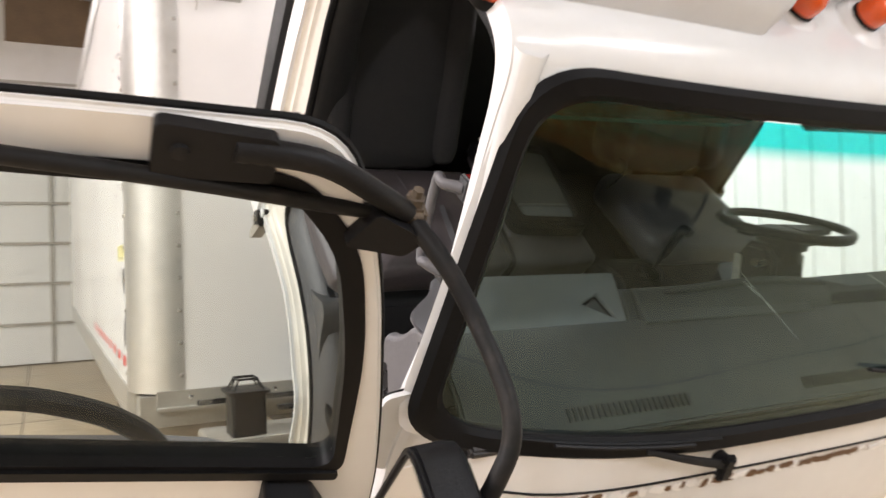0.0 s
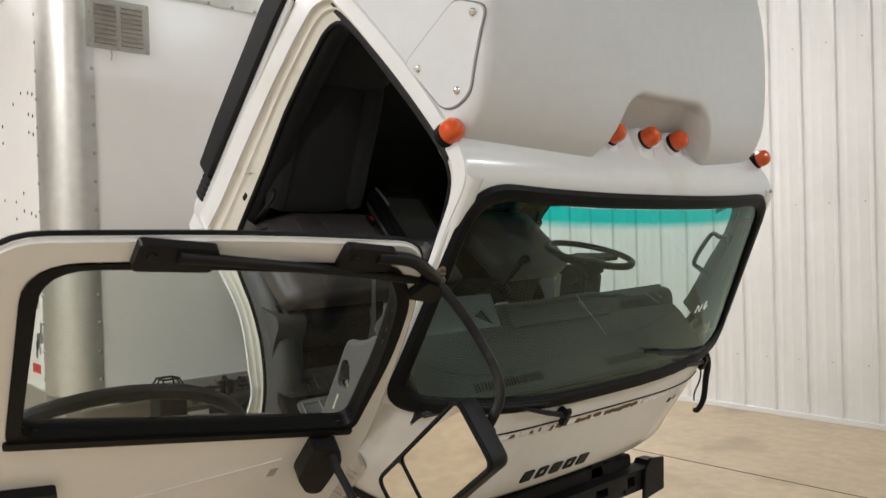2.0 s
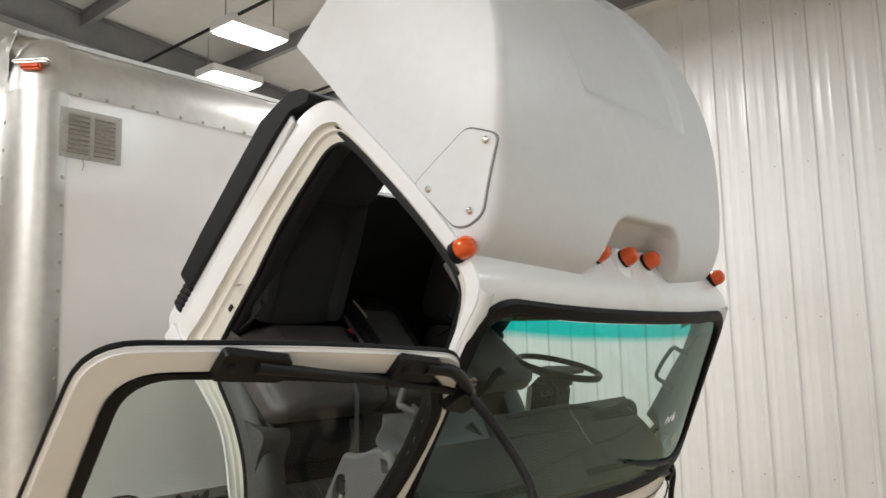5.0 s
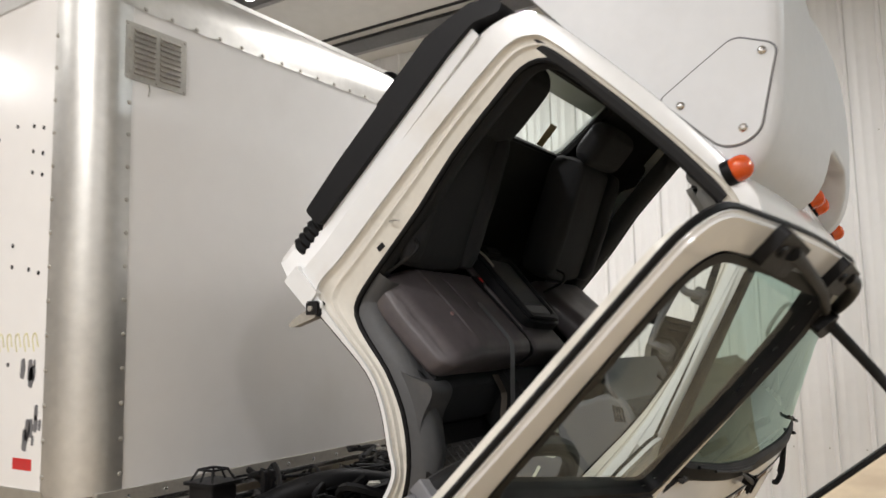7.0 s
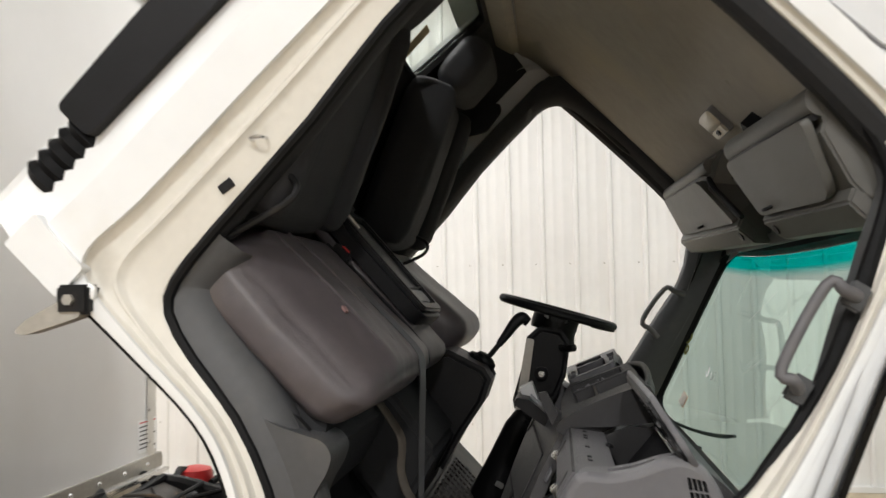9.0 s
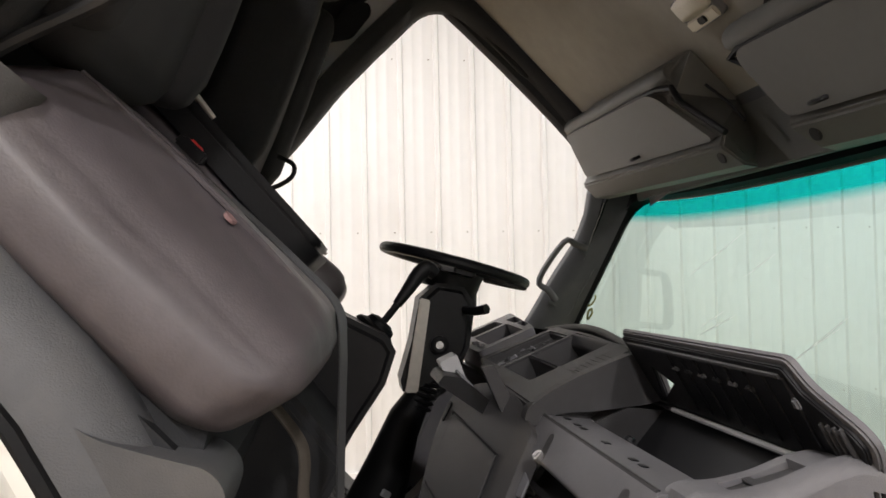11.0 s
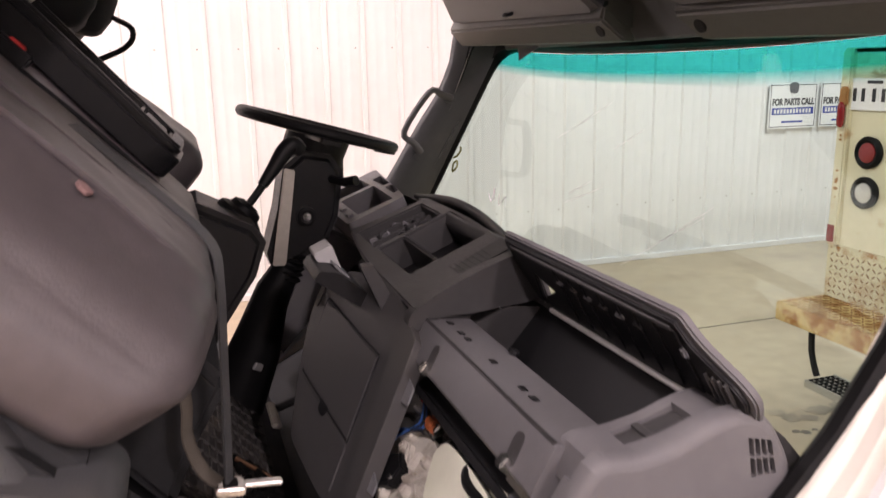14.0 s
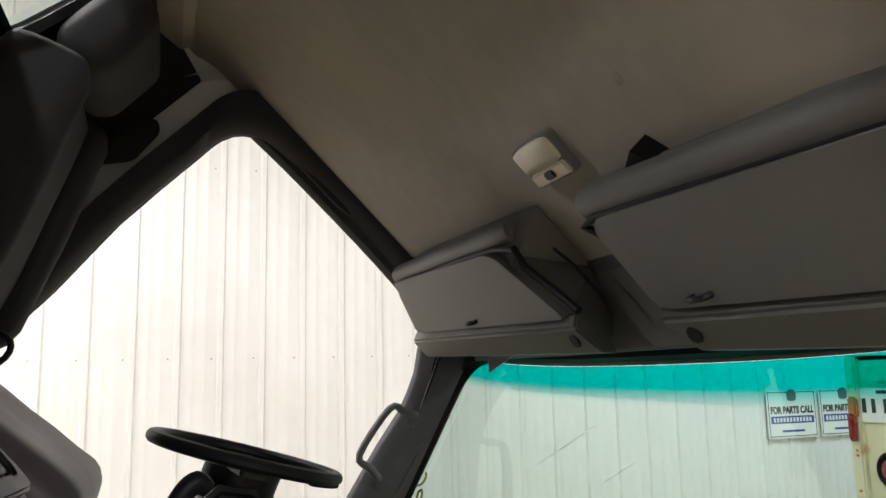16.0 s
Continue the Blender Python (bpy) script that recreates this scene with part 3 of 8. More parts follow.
D1 = [(.915, -.31), (.868, -.15), (.78, -.085), (.65, -.005), (.515, .038), (.30, .04), (.15, .05), (.10, .10), (.11, .25), (.11, .6), (.11, .9), (.115, 1.15), (.13, 1.27), (.18, 1.335), (.25, 1.36), (.45, 1.37), (.7, 1.375), (.93, 1.37),
      (1.05, 1.36), (1.125, 1.33), (1.17, 1.27), (1.208, 1.17), (1.282, .95), (1.345, .70), (1.37, .42), (1.39, .05), (1.39, -.32)]
D4 = [(.965, -.27), (.90, -.15), (.82, -.06), (.70, .02), (.55, .07), (.40, .088), (.30, .115), (.262, .17), (.248, .30), (.234, .60), (.206, .84), (.203, 1.13), (.207, 1.22), (.24, 1.282), (.31, 1.315), (.5, 1.332), (.7, 1.338), (.93, 1.328),
      (1.03, 1.312), (1.10, 1.278), (1.14, 1.215), (1.175, 1.14), (1.256, .95), (1.314, .70), (1.318, .41), (1.325, .05), (1.31, -.28)]
SO, S1, S4 = (smooth2(c, 4) for c in (OUT, D1, D4))


def skin_b(c, a=0.0):
    """Half width of the cab's side at height c; the front corner swells a little below the screen."""
    return 1.0 - 0.03 * max(0.0, (c - 0.5) / 0.9) ** 2 + 0.035 * math.exp(-((c - 0.6) / 0.3) ** 2) * min(1.0, max(0.0, (a - 1.28) / 0.1))


def side_ring(f, depth):
    """One line round the doorway: f = 0 at the cut in the skin, 1 at the seal; depth inward."""
    return [np.array(p) * (1 - f) + np.array(q) * f for p, q in zip(S1, S4)], depth


cab = thing("truck_cab", CAB, "white tilt cab of a medium truck, tipped forward", "truck cab")
WIDENED.add(cab.name)
for s in (-1, 1):
    def put(line, depth):
        return [(p[0], s * (skin_b(p[1], p[0]) - depth), p[1]) for p in line]
    rings = [put(SO, 0.07), put(SO, 0.015), put([o * 0.93 + d * 0.07 for o, d in zip(SO, S1)], 0.002), put([o * 0.7 + d * 0.3 for o, d in zip(SO, S1)], 0.0), put(S1, 0.0), put(S1, 0.02)]
    part("side_panel", loft(rings, closed=False), CAB_WHITE, cab)
    rings = [put(*side_ring(f, d)) for f, d in ((-0.01, 0.010), (0.05, 0.020), (0.12, 0.024), (0.29, 0.025), (0.34, 0.021), (0.39, 0.022), (0.45, 0.032), (0.52, 0.037), (0.85, 0.040), (0.94, 0.044), (0.97, 0.052), (1.0, 0.07))]
    part("door_jamb", loft(rings, closed=False), JAMB_WHITE, cab, "pale stepped door jamb, scuffed")
    seal = [(p[0] + 0.010 * min(1.0, max(0.0, (p[0] - 1.1) / 0.1)), s * (skin_b(p[1]) - 0.050), p[1]) for p in S4[::2]]
    part("door_seal", tube(seal, [0.012 + 0.005 * min(1.0, max(0.0, (p[0] - 1.1) / 0.1)) for p in seal], 8, 0), RUBBER, cab, "black rubber door seal")

# roof, rear and brow in one pressed skin, crowned between the sides
prof = SO[4 * 11:4 * 20 + 2]
rings = []
for k in range(33):
    b = -1 + 2 * k / 32
    lift = 1 - abs(b) ** 3.0
    ring = []
    for p in prof:
        front = min(1.0, max(0.0, (p[0] - 0.9) / 0.25))
        top = min(1.0, max(0.0, (p[1] - 1.2) / 0.2))
        hb = (skin_b(p[1]) - 0.015) * b
        ring.append((p[0] + 0.045 * lift * front - 0.15 * min(1.0, 2.2 * lift) * (1 - min(1, max(0.0, p[0]) / 0.10)), hb, p[1] + 0.055 * lift * top * (1 - 0.6 * front)))
    rings.append(ring)
part("roof_skin", loft(rings, closed=False), CAB_WHITE, cab, angle=60)

# rear panel with the opening of the rear window
REAR_HOLE = rounded([(-0.385, 0.890), (0.385, 0.890), (0.468, 1.245), (-0.468, 1.245)], 0.05, 5)
part("rear_panel", slab(rounded([(-0.95, -0.02), (0.95, -0.02), (0.95, 1.24), (-0.95, 1.24)], 0.03), -0.152, -0.134, "yz", [REAR_HOLE]), CAB_WHITE, cab)
for s in (-1, 1):
    part("rear_corner", slab([(-0.152, s * 0.945), (-0.134, s * 0.92), (0.02, s * 0.985), (0.02, s * 0.998)], -0.02, 1.22, "xy", bevel=0.003), CAB_WHITE, cab)


def screen(s, v):
    """A point of the windscreen: s from -1 (right) to 1 (left), v from 0 (top) to 1 (bottom)."""
    half = 0.935 + 0.115 * v
    y = s * half
    top, low = 1.235 - 0.045 * abs(s) ** 2.5, 1.605 - 0.150 * abs(s) ** 3.0
    return Vector((top + (low - top) * v, y, 1.350 - 0.735 * v))


def screen_loop(inset, lift=0.0):
    base = rounded([(-1, 0), (1, 0), (1, 1), (-1, 1)], [0.17, 0.17, 0.12, 0.12], 8)
    pts = []
    for i in range(len(base)):          # more points along the straights
        a, b = base[i], base[(i + 1) % len(base)]
        m = max(1, int(np.linalg.norm(b - a) / 0.08))
        pts += [a + (b - a) * t / m for t in range(m)]
    loop = []
    for s, v in pts:
        s2, v2 = s * (1 - inset / 0.95), 0.5 + (v - 0.5) * (1 - inset / 0.37)
        p = screen(s2, v2)
        loop.append(p + Vector((lift, 0, lift * 0.4)))
    return loop


# white surround from the doorway's edge to the screen's rubber
# pillars
for s in (-1, 1):
    rings = []
    for k in range(15):
        v = k / 14 - 0.02
        c = 1.350 - 0.735 * v
        i = min(range(4 * 19, 4 * 25), key=lambda q: abs(SO[q][1] - c))
        so = SO[i]
        inner = screen(s * 0.962, v)
        outer = Vector((so[0] - 0.01, s * (skin_b(c, so[0]) - 0.004), c))
        mid = Vector((max(inner.x, so[0]) * 0.35 + (so[0] + 0.5 * (inner.x - so[0])) * 0.65 + 0.012, s * (abs(outer.y) * 0.62 + abs(inner.y) * 0.38 + 0.004), c))
        rings.append([outer, outer * 0.5 + mid * 0.5 + Vector((0.008, s * 0.006, 0)), mid, mid * 0.5 + inner * 0.5 + Vector((0.006, s * 0.002, 0)), inner - Vector((0.012, 0, 0))])
    part("pillar", loft(rings, closed=False), CAB_WHITE, cab, angle=60)
# brow strip behind the rubber, and the front below the screen
rings = []
for k in range(33):
    s = -1 + 2 * k / 32
    b = s
    lift = 1 - abs(b) ** 3.0
    p = SO[4 * 20 + 1]
    top = Vector((p[0] + 0.045 * lift, (skin_b(p[1]) - 0.015) * b, p[1] + 0.02 * lift))
    low = screen(s * 0.99, 0.06)
    rings.append([top, (top + low) * 0.5, low - Vector((0.01, 0, 0))])
part("brow", loft(rings, closed=False), CAB_WHITE, cab, angle=60)
rings = []
ROWS_C = [(0.632, 1.592, 1.40), (0.62, 1.60, 1.41), (0.58, 1.615, 1.43), (0.50, 1.64, 1.44), (0.38, 1.675, 1.44), (0.27, 1.705, 1.445), (0.20, 1.725, 1.445), (0.165, 1.72, 1.44), (0.14, 1.69, 1.43), (0.13, 1.60, 1.40)]
for k in range(41):
    s = -1 + 2 * k / 40
    ring = []
    for c, am, ae in ROWS_C:
        ring.append((ae + (am - ae) * (1 - abs(s) ** 6.0) ** 0.8 - 0.03 * s * s, s * (skin_b(c, 1.4) - 0.002), c))
    rings.append(ring)
part("front_panel", loft(rings, closed=False), CAB_WHITE, cab, angle=50)
for s in (-1, 1):
    rings = [[(a, s * (skin_b(c, 1.4) + b), c) for a, b in ((1.385, -0.015), (1.40, -0.002), (1.43, -0.002), (1.445, -0.015))] for c in (0.70, 0.6, 0.5, 0.4, 0.25, 0.13, -0.3)]
    part("corner_panel", loft(rings, closed=False), CAB_WHITE, cab)
# white flange that fills the corners round the rubber
base = rounded([(-1, 0), (1, 0), (1, 1), (-1, 1)], [0.17, 0.17, 0.12, 0.12], 8)
ra, rb = [], []
for q in base:
    e = np.array((q[0], 2 * q[1] - 1))
    f = 1.0 / max(abs(e[0]), abs(e[1]))
    e = e * (1 + (f - 1) * 0.55) * 1.02
    ra.append(screen(e[0], (e[1] + 1) / 2) + Vector((-0.008, 0, 0)))
    rb.append(screen(q[0] * 0.985, 0.5 + (q[1] - 0.5) * 0.97) + Vector((0.004, 0, 0.002)))
part("screen_flange", loft([ra, rb], cap=False), CAB_WHITE, cab)
# rubber gasket and pane
l0, l1, l2, l3 = screen_loop(-0.010, lift=0.004), screen_loop(0.002, lift=0.017), screen_loop(0.030, lift=0.015), screen_loop(0.042, lift=0.004)
ins = screen_loop(0.038, lift=-0.025)
part("windscreen_rubber", loft([l0, l1, l2, l3, ins, screen_loop(0.0, lift=-0.03)], cap=False), RUBBER, cab, "black rubber windscreen gasket")
bm = bmesh.new()
NS, NV = 24, 12
grid = [[bm.verts.new(screen(-0.955 + 1.91 * i / NS, 0.06 + 0.88 * j / NV)) for i in range(NS + 1)] for j in range(NV + 1)]
for j in range(NV):
    for i in range(NS):
        bm.faces.new((grid[j][i], grid[j][i + 1], grid[j + 1][i + 1], grid[j + 1][i]))
ws = part("windscreen", bm, WINDSHIELD, cab, "green-tinted laminated windscreen with a teal shade band")
ws.visible_shadow = False

# ---- roof air deflector ----
fair = thing("roof_air_deflector", CAB, "tall white fibreglass roof air deflector with a lamp recess", "wind deflector")
FZ = [(1.40, 1.10), (1.45, 1.105), (1.50, 1.10), (1.56, 1.075), (1.62, 1.035), (1.70, .965), (1.78, .885), (1.86, .80), (1.94, .70), (2.02, .58), (2.09, .44), (2.14, .30), (2.18, .14), (2.205, -.02), (2.215, -.15)]
FW, FR, FMID = 0.917, -0.25, -0.037
# section of the deflector: flat front, tight corners, straight flanks
FHALF = [(1 - 0.06 * (0.955 * k / 56) ** 2, -0.955 * k / 56) for k in range(57)] + [(0.943, -0.966), (0.939, -0.974), (0.931, -0.985), (0.920, -0.993), (0.908, -0.998), (0.898, -1.0), (0.88, -1.0), (0.80, -1.0), (0.65, -1.0), (0.5, -1.0), (0.35, -1.0), (0.2, -1.0), (0.0, -1.0)]
FSEC = FHALF[::-1] + [(x, -y) for x, y in FHALF[1:]]


def fair_point(s, c, af):
    """The s-th point round the section, from the rear right over the front to the rear left."""
    top = max(0.0, (c - 1.4) / 0.8)
    w = FW - 0.10 * top ** 2
    rear = FR + 0.06 * top
    x, y = FSEC[s]
    return rear + (af + 0.03 - rear) * x, w * y + FMID


rings = []
fz = smooth2(FZ, 8)
ss = range(len(FSEC))
for c, af in fz:
    ring = []
    for s in ss:
        a, b = fair_point(s, c, af)
        # recess for the three lamps
        if c < 1.70 and abs(b) < 0.45 and a > 0.5:
            e = min(1.0, max(0.0, (0.27 + (1.66 - c) * 0.45 - abs(b)) / 0.09)) * min(1.0, max(0.0, (1.67 - c) / 0.07))
            e = e * e * (3 - 2 * e)
            a = a * (1 - e) + min(a, 0.965) * e
        # shallow hollow high on the face
        dip = 0.0
        if c > 1.955 and a > -0.1:
            dip = max(0.0, min(1.0, (0.43 + (c - 1.96) * 0.4 - abs(b)) / 0.035, (c - 1.955) / 0.02))
            a -= 0.022 * dip
        z = c - 0.020 * dip
        if c < 1.47 and a < 0.9:
            z = z + 0.03 * min(1, max(0, (0.9 - a)))
        ring.append((a, b, z))
    rings.append(ring)
top = [(FR + 0.06, rings[-1][k][1], rings[-1][k][2] + 0.005) for k in ss]
part("shell", loft(rings + [top], closed=False), FAIRING_WHITE, fair, angle=50)

# ---- lamps on the brow ----
def marker_lamp(a, b, c):
    l = thing("marker_lamp", CAB @ toward((a, b, c), (0.45, 0.12 * b, 1)), "round amber clearance lamp on a black base", "lamp", "roof marker lamps")
    part("base", lathe([(0.038, -0.02), (0.040, 0.004), (0.038, 0.009), (0.02, 0.009)]), RUBBER, l)
    part("lens", lathe([(0.0375, 0.008), (0.0385, 0.026), (0.036, 0.043), (0.028, 0.056), (0.015, 0.063), (0.002, 0.065)]), AMBER, l)


for a, b, c in ((1.022, -0.970, 1.395), (1.035, -0.212, 1.466), (1.042, 0.0, 1.472), (1.035, 0.215, 1.466), (1.038, 0.985, 1.425)):
    marker_lamp(a, b, c)
    if abs(b) < 0.5:        # the middle three stand on pressed mounds
        rings = [[(a + da + ra * math.cos(k * math.pi / 12), b + rb * math.sin(k * math.pi / 12), c + dc - sl * ra * math.cos(k * math.pi / 12)) for k in range(24)] for da, ra, rb, dc, sl in ((0.035, 0.135, 0.085, -0.075, 0.30), (0.022, 0.095, 0.066, -0.035, 0.36), (0.004, 0.056, 0.050, -0.008, 0.42), (0.0, 0.045, 0.044, -0.003, 0.42), (-0.002, 0.030, 0.030, 0.0, 0.42))]
        part("lamp_mound", loft(rings), CAB_WHITE, cab, angle=60)

# ---- the open door ----
door = thing("cab_door", DOOR, "white cab door standing open, with black mirror arms", "door")
GL = rounded([(-0.065, 0.615), (0.90, 0.745), (0.955, 1.315), (0.56, 1.338), (0.15, 1.338), (0.05, 1.22), (-0.015, 0.99)], [0.055, 0.04, 0.10, 0.3, 0.05, 0.25, 0.2], 6)
DO = rounded([(-0.20, -0.26), (0.20, -0.26), (0.31, -0.07), (0.43, 0.03), (0.56, 0.12), (0.78, 0.18), (0.985, 0.17), (1.0, 0.80), (1.03, 1.375), (0.55, 1.412), (0.11, 1.415), (0.04, 1.275), (-0.015, 1.12), (-0.10, 0.80), (-0.165, 0.50)], [0.02, 0.06, 0.1, 0.1, 0.1, 0.1, 0.06, 0.3, 0.10, 0.3, 0.09, 0.15, 0.2, 0.3, 0.3], 6)
part("shell", slab(DO, -0.018, 0.0, "xz", [GL], bevel=0.007, seg=3), CAB_WHITE, door)
DI = rounded([(-0.15, -0.22), (0.20, -0.22), (0.31, -0.03), (0.43, 0.07), (0.78, 0.22), (0.945, 0.22), (0.96, 0.80), (0.985, 1.335), (0.14, 1.36), (0.075, 1.24), (0.02, 1.10), (-0.065, 0.80), (-0.125, 0.50)], [0.02, 0.06, 0.1, 0.1, 0.1, 0.06, 0.3, 0.10, 0.09, 0.15, 0.2, 0.3, 0.3], 6)
part("inner_frame", slab(DI, -0.052, -0.019, "xz", [GL], bevel=0.010, seg=3), JAMB_WHITE, door)
part("inner_panel", slab(rounded([(-0.13, -0.20), (0.20, -0.20), (0.31, -0.02), (0.43, 0.08), (0.78, 0.23), (0.93, 0.23), (0.94, 0.66), (0.25, 0.575), (0.06, 0.50), (-0.11, 0.46)], 0.03), -0.100, -0.053, "xz", bevel=0.01), GREY_TRIM, door)
part("inner_trim", slab(rounded([(-0.09, -0.18), (0.2, -0.18), (0.43, 0.10), (0.92, 0.25), (0.91, 0.63), (0.25, 0.55), (0.0, 0.45)], 0.05), -0.118, -0.101, "xz", bevel=0.006), GREY_TRIM, door)
part("trim_ledge", slab(rounded([(-0.05, 0.45), (0.172, 0.54), (0.253, 0.560), (0.91, 0.650), (0.91, 0.682), (0.69, 0.647), (0.533, 0.624), (0.253, 0.598), (0.172, 0.583), (0.074, 0.531), (-0.05, 0.48)], 0.006), -0.112, -0.055, "xz", bevel=0.006), GREY_TRIM, door, "grey ledge under the window")
part("speaker_grille", slab([(0.085, 0.535), (0.170, 0.580), (0.170, 0.587), (0.085, 0.541)], -0.104, -0.062, "xz"), SLATE, door)
part("pull_bar", tube([(0.245, -0.10, 0.555), (0.29, -0.10, 0.625), (0.35, -0.10, 0.683), (0.42, -0.10, 0.722), (0.495, -0.10, 0.746), (0.617, -0.10, 0.756), (0.725, -0.10, 0.738), (0.83, -0.10, 0.695), (0.885, -0.10, 0.64)], 0.021, 10), BLACK, door, "arched black pull bar")
g2 = [np.array(p) for p in GL]
cen = sum(g2) / len(g2)
inner = [p + (cen - p) / np.linalg.norm(cen - p) * 0.026 for p in g2]
part("window_rubber", loft([[(p[0], n, p[1]) for p in ring] for ring, n in ((g2, -0.002), ([p - (cen - p) / np.linalg.norm(cen - p) * 0.008 for p in g2], 0.004), (inner, 0.002), (inner, -0.05), (g2, -0.056))], cap=False), RUBBER, door, "black window rubber")
pane = part("window_pane", slab(inner, -0.022, -0.018, "xz"), PANE, door, "clear door glass")
pane.visible_shadow = False
part("window_ledge", slab(rounded([(-0.06, 0.600), (0.91, 0.725), (0.91, 0.752), (-0.06, 0.626)], 0.010), -0.01, 0.010, "xz", bevel=0.005), RUBBER, door, "black belt seal")
part("edge_seal", tube([(p[0], -0.016, p[1]) for p in DO], 0.007, 6, 0, closed=True), RUBBER, door, "black edge seal")

# ---- inside the cab ----
T = Matrix.Translation


def profile_x(poly, y0, y1, bevel=0.006, seg=2, bm=None, r=0.0, n=4):
    """A body with a constant side view (x, z) between two widths."""
    return slab(rounded(poly, r, n) if r else poly, y0, y1, "xz", bevel=bevel, seg=seg, bm=bm)


lining = thing("cab_lining", CAB, "dark moulded lining inside the tipped cab", "cab lining")
WIDENED.add(lining.name)
RW = rounded([(-0.385, 0.890), (0.385, 0.890), (0.468, 1.245), (-0.468, 1.245)], 0.05, 5)
part("rear_wall", slab(rounded([(-0.80, 0.02), (0.80, 0.02), (0.80, 1.30), (-0.80, 1.30)], 0.08), -0.128, -0.095, "yz", [RW], bevel=0.004), DARK_TRIM, lining)
cen = np.array([0.0, 1.075])
part("rear_window_rubber", loft([[(a, *(cen + (p - cen) * k)) for p in RW] for k, a in ((1.06, -0.094), (1.03, -0.084), (0.96, -0.088), (0.95, -0.11), (1.0, -0.128))], cap=False), RUBBER, lining)
rear_glass = part("rear_window", slab(RW, -0.114, -0.110, "yz"), PANE, lining, "clear rear window glass")
rear_glass.visible_shadow = False
solid("tape_strip", slab([(0.100, 0.905), (0.168, 0.903), (0.158, 1.028), (0.088, 1.030)], -0.1095, -0.1085, "yz"), OLD_TAPE, CAB, "yellowed brown tape strip on the rear window", "tape")
for s in (-1, 1):
    part("rear_side_wall", slab([(-0.12, s * 0.79), (-0.095, s * 0.79), (0.045, s * 0.945), (0.012, s * 0.945)], 0.03, 1.30, "xy", bevel=0.003), DARK_TRIM, lining)
part("rear_shelf", slab([(-0.125, 1.268), (-0.10, 1.258), (-0.035, 1.292), (-0.02, 1.325)], -0.85, 0.85, "xz", bevel=0.003), HEADLINER, lining)
part("rear_floor", block(-0.125, 0.02, -0.80, 0.80, 0.03, 0.05, 0.004), DARK_TRIM, lining)
part("floor_pan", slab([(0.012, 0.055), (0.52, 0.06), (0.66, 0.01), (0.78, -0.045), (0.87, -0.063), (1.42, -0.07), (1.42, -0.11), (0.90, -0.11), (0.80, -0.075), (0.66, -0.01), (0.5, 0.03), (0.012, 0.03)], -0.93, 0.93, "xz", bevel=0.004), BLACK_STEEL, lining)
part("firewall", slab([(1.40, -0.1), (1.50, 0.25), (1.52, 0.6), (1.50, 0.62), (1.47, 0.3), (1.37, -0.08)], -0.93, 0.93, "xz", bevel=0.004), DARK_TRIM, lining)
# padded edges round both doorways
for s in (-1, 1):
    cx = np.array((0.72, 0.72))
    def ring(k, depth):
        out = []
        for p in S4[8:-4]:
            near = min(1.0, max(0.0, (p[0] - 1.0) / 0.15))
            kk, dd = k * (1 - near), depth * (1 - near) + min(depth, 0.055 + 0.08 * (depth - 0.055)) * near
            out.append((p[0] + (cx[0] - p[0]) * kk, s * (skin_b(p[1]) - dd), p[1] + (cx[1] - p[1]) * kk))
        return out
    part("doorway_trim", loft([ring(0.0, 0.055), ring(0.01, 0.058), ring(0.025, 0.075), ring(0.025, 0.10), ring(-0.02, 0.16), ring(-0.12, 0.17)], closed=False), DARK_TRIM, lining, angle=60)
    # moulded sill trim that follows the curve of the doorway
    low = smooth2([(.97, -.27), (.90, -.15), (.82, -.06), (.70, .02), (.55, .07), (.40, .088), (.29, .115), (.235, .17), (.225, .30)], 5)
    def sill(du, depth):
        out = []
        for i, p in enumerate(low):
            q = np.array(low[min(i + 1, len(low) - 1)]) - np.array(low[max(i - 1, 0)])
            nrm = np.array((q[1], -q[0])) / max(1e-6, np.linalg.norm(q))
            out.append((p[0] + nrm[0] * du, s * (0.998 - depth), p[1] + nrm[1] * du))
        return out
    part("sill_trim", loft([sill(0.002, 0.045), sill(0.015, 0.046), sill(0.05, 0.060), sill(0.085, 0.082), sill(0.095, 0.12), sill(0.06, 0.20)], closed=False), SLATE, lining, "grey plastic sill trim", angle=60)
    # pillar lining in front of the doorway
    rows = []
    for k in range(13):
        v = k / 12
        q = screen(s * 0.955, 0.04 + 0.9 * v)
        c = q.z
        dd = min(S4[4 * 18:4 * 25], key=lambda t: abs(t[1] - c))
        k2 = min(1.0, max(0.0, (c - 0.82) / 0.2))
        if s > 0:       # the driver's pillar keeps its wide lining
            edge = float(np.interp(c, (0.60, 0.73, 0.925, 1.06, 1.17, 1.25, 1.33), (1.252, 1.230, 1.182, 1.157, 1.108, 1.043, 1.03)))
            rows.append([(edge + 0.01, 0.965, c), (edge, 0.945, c), (edge + 0.012, 0.926, c), ((edge + q.x) / 2, 0.918, c), (q.x - 0.02, abs(q.y) - 0.02, c)])
            continue
        rows.append([(dd[0] + 0.004, s * (skin_b(c) - 0.056), c), (dd[0] + 0.012 - 0.024 * k2, s * (skin_b(c) - 0.056 - 0.029 * k2), c), (dd[0] + 0.03 - 0.01 * k2, s * (skin_b(c) - 0.055 - 0.06 * k2), c), ((dd[0] + q.x) / 2, s * max(abs(q.y) - 0.035, (skin_b(c) - 0.05) * (1 - k2)), c), (q.x - 0.02, s * (abs(q.y) - 0.02), c)])
    part("pillar_trim", loft(rows, closed=False), SLATE, lining, angle=60)
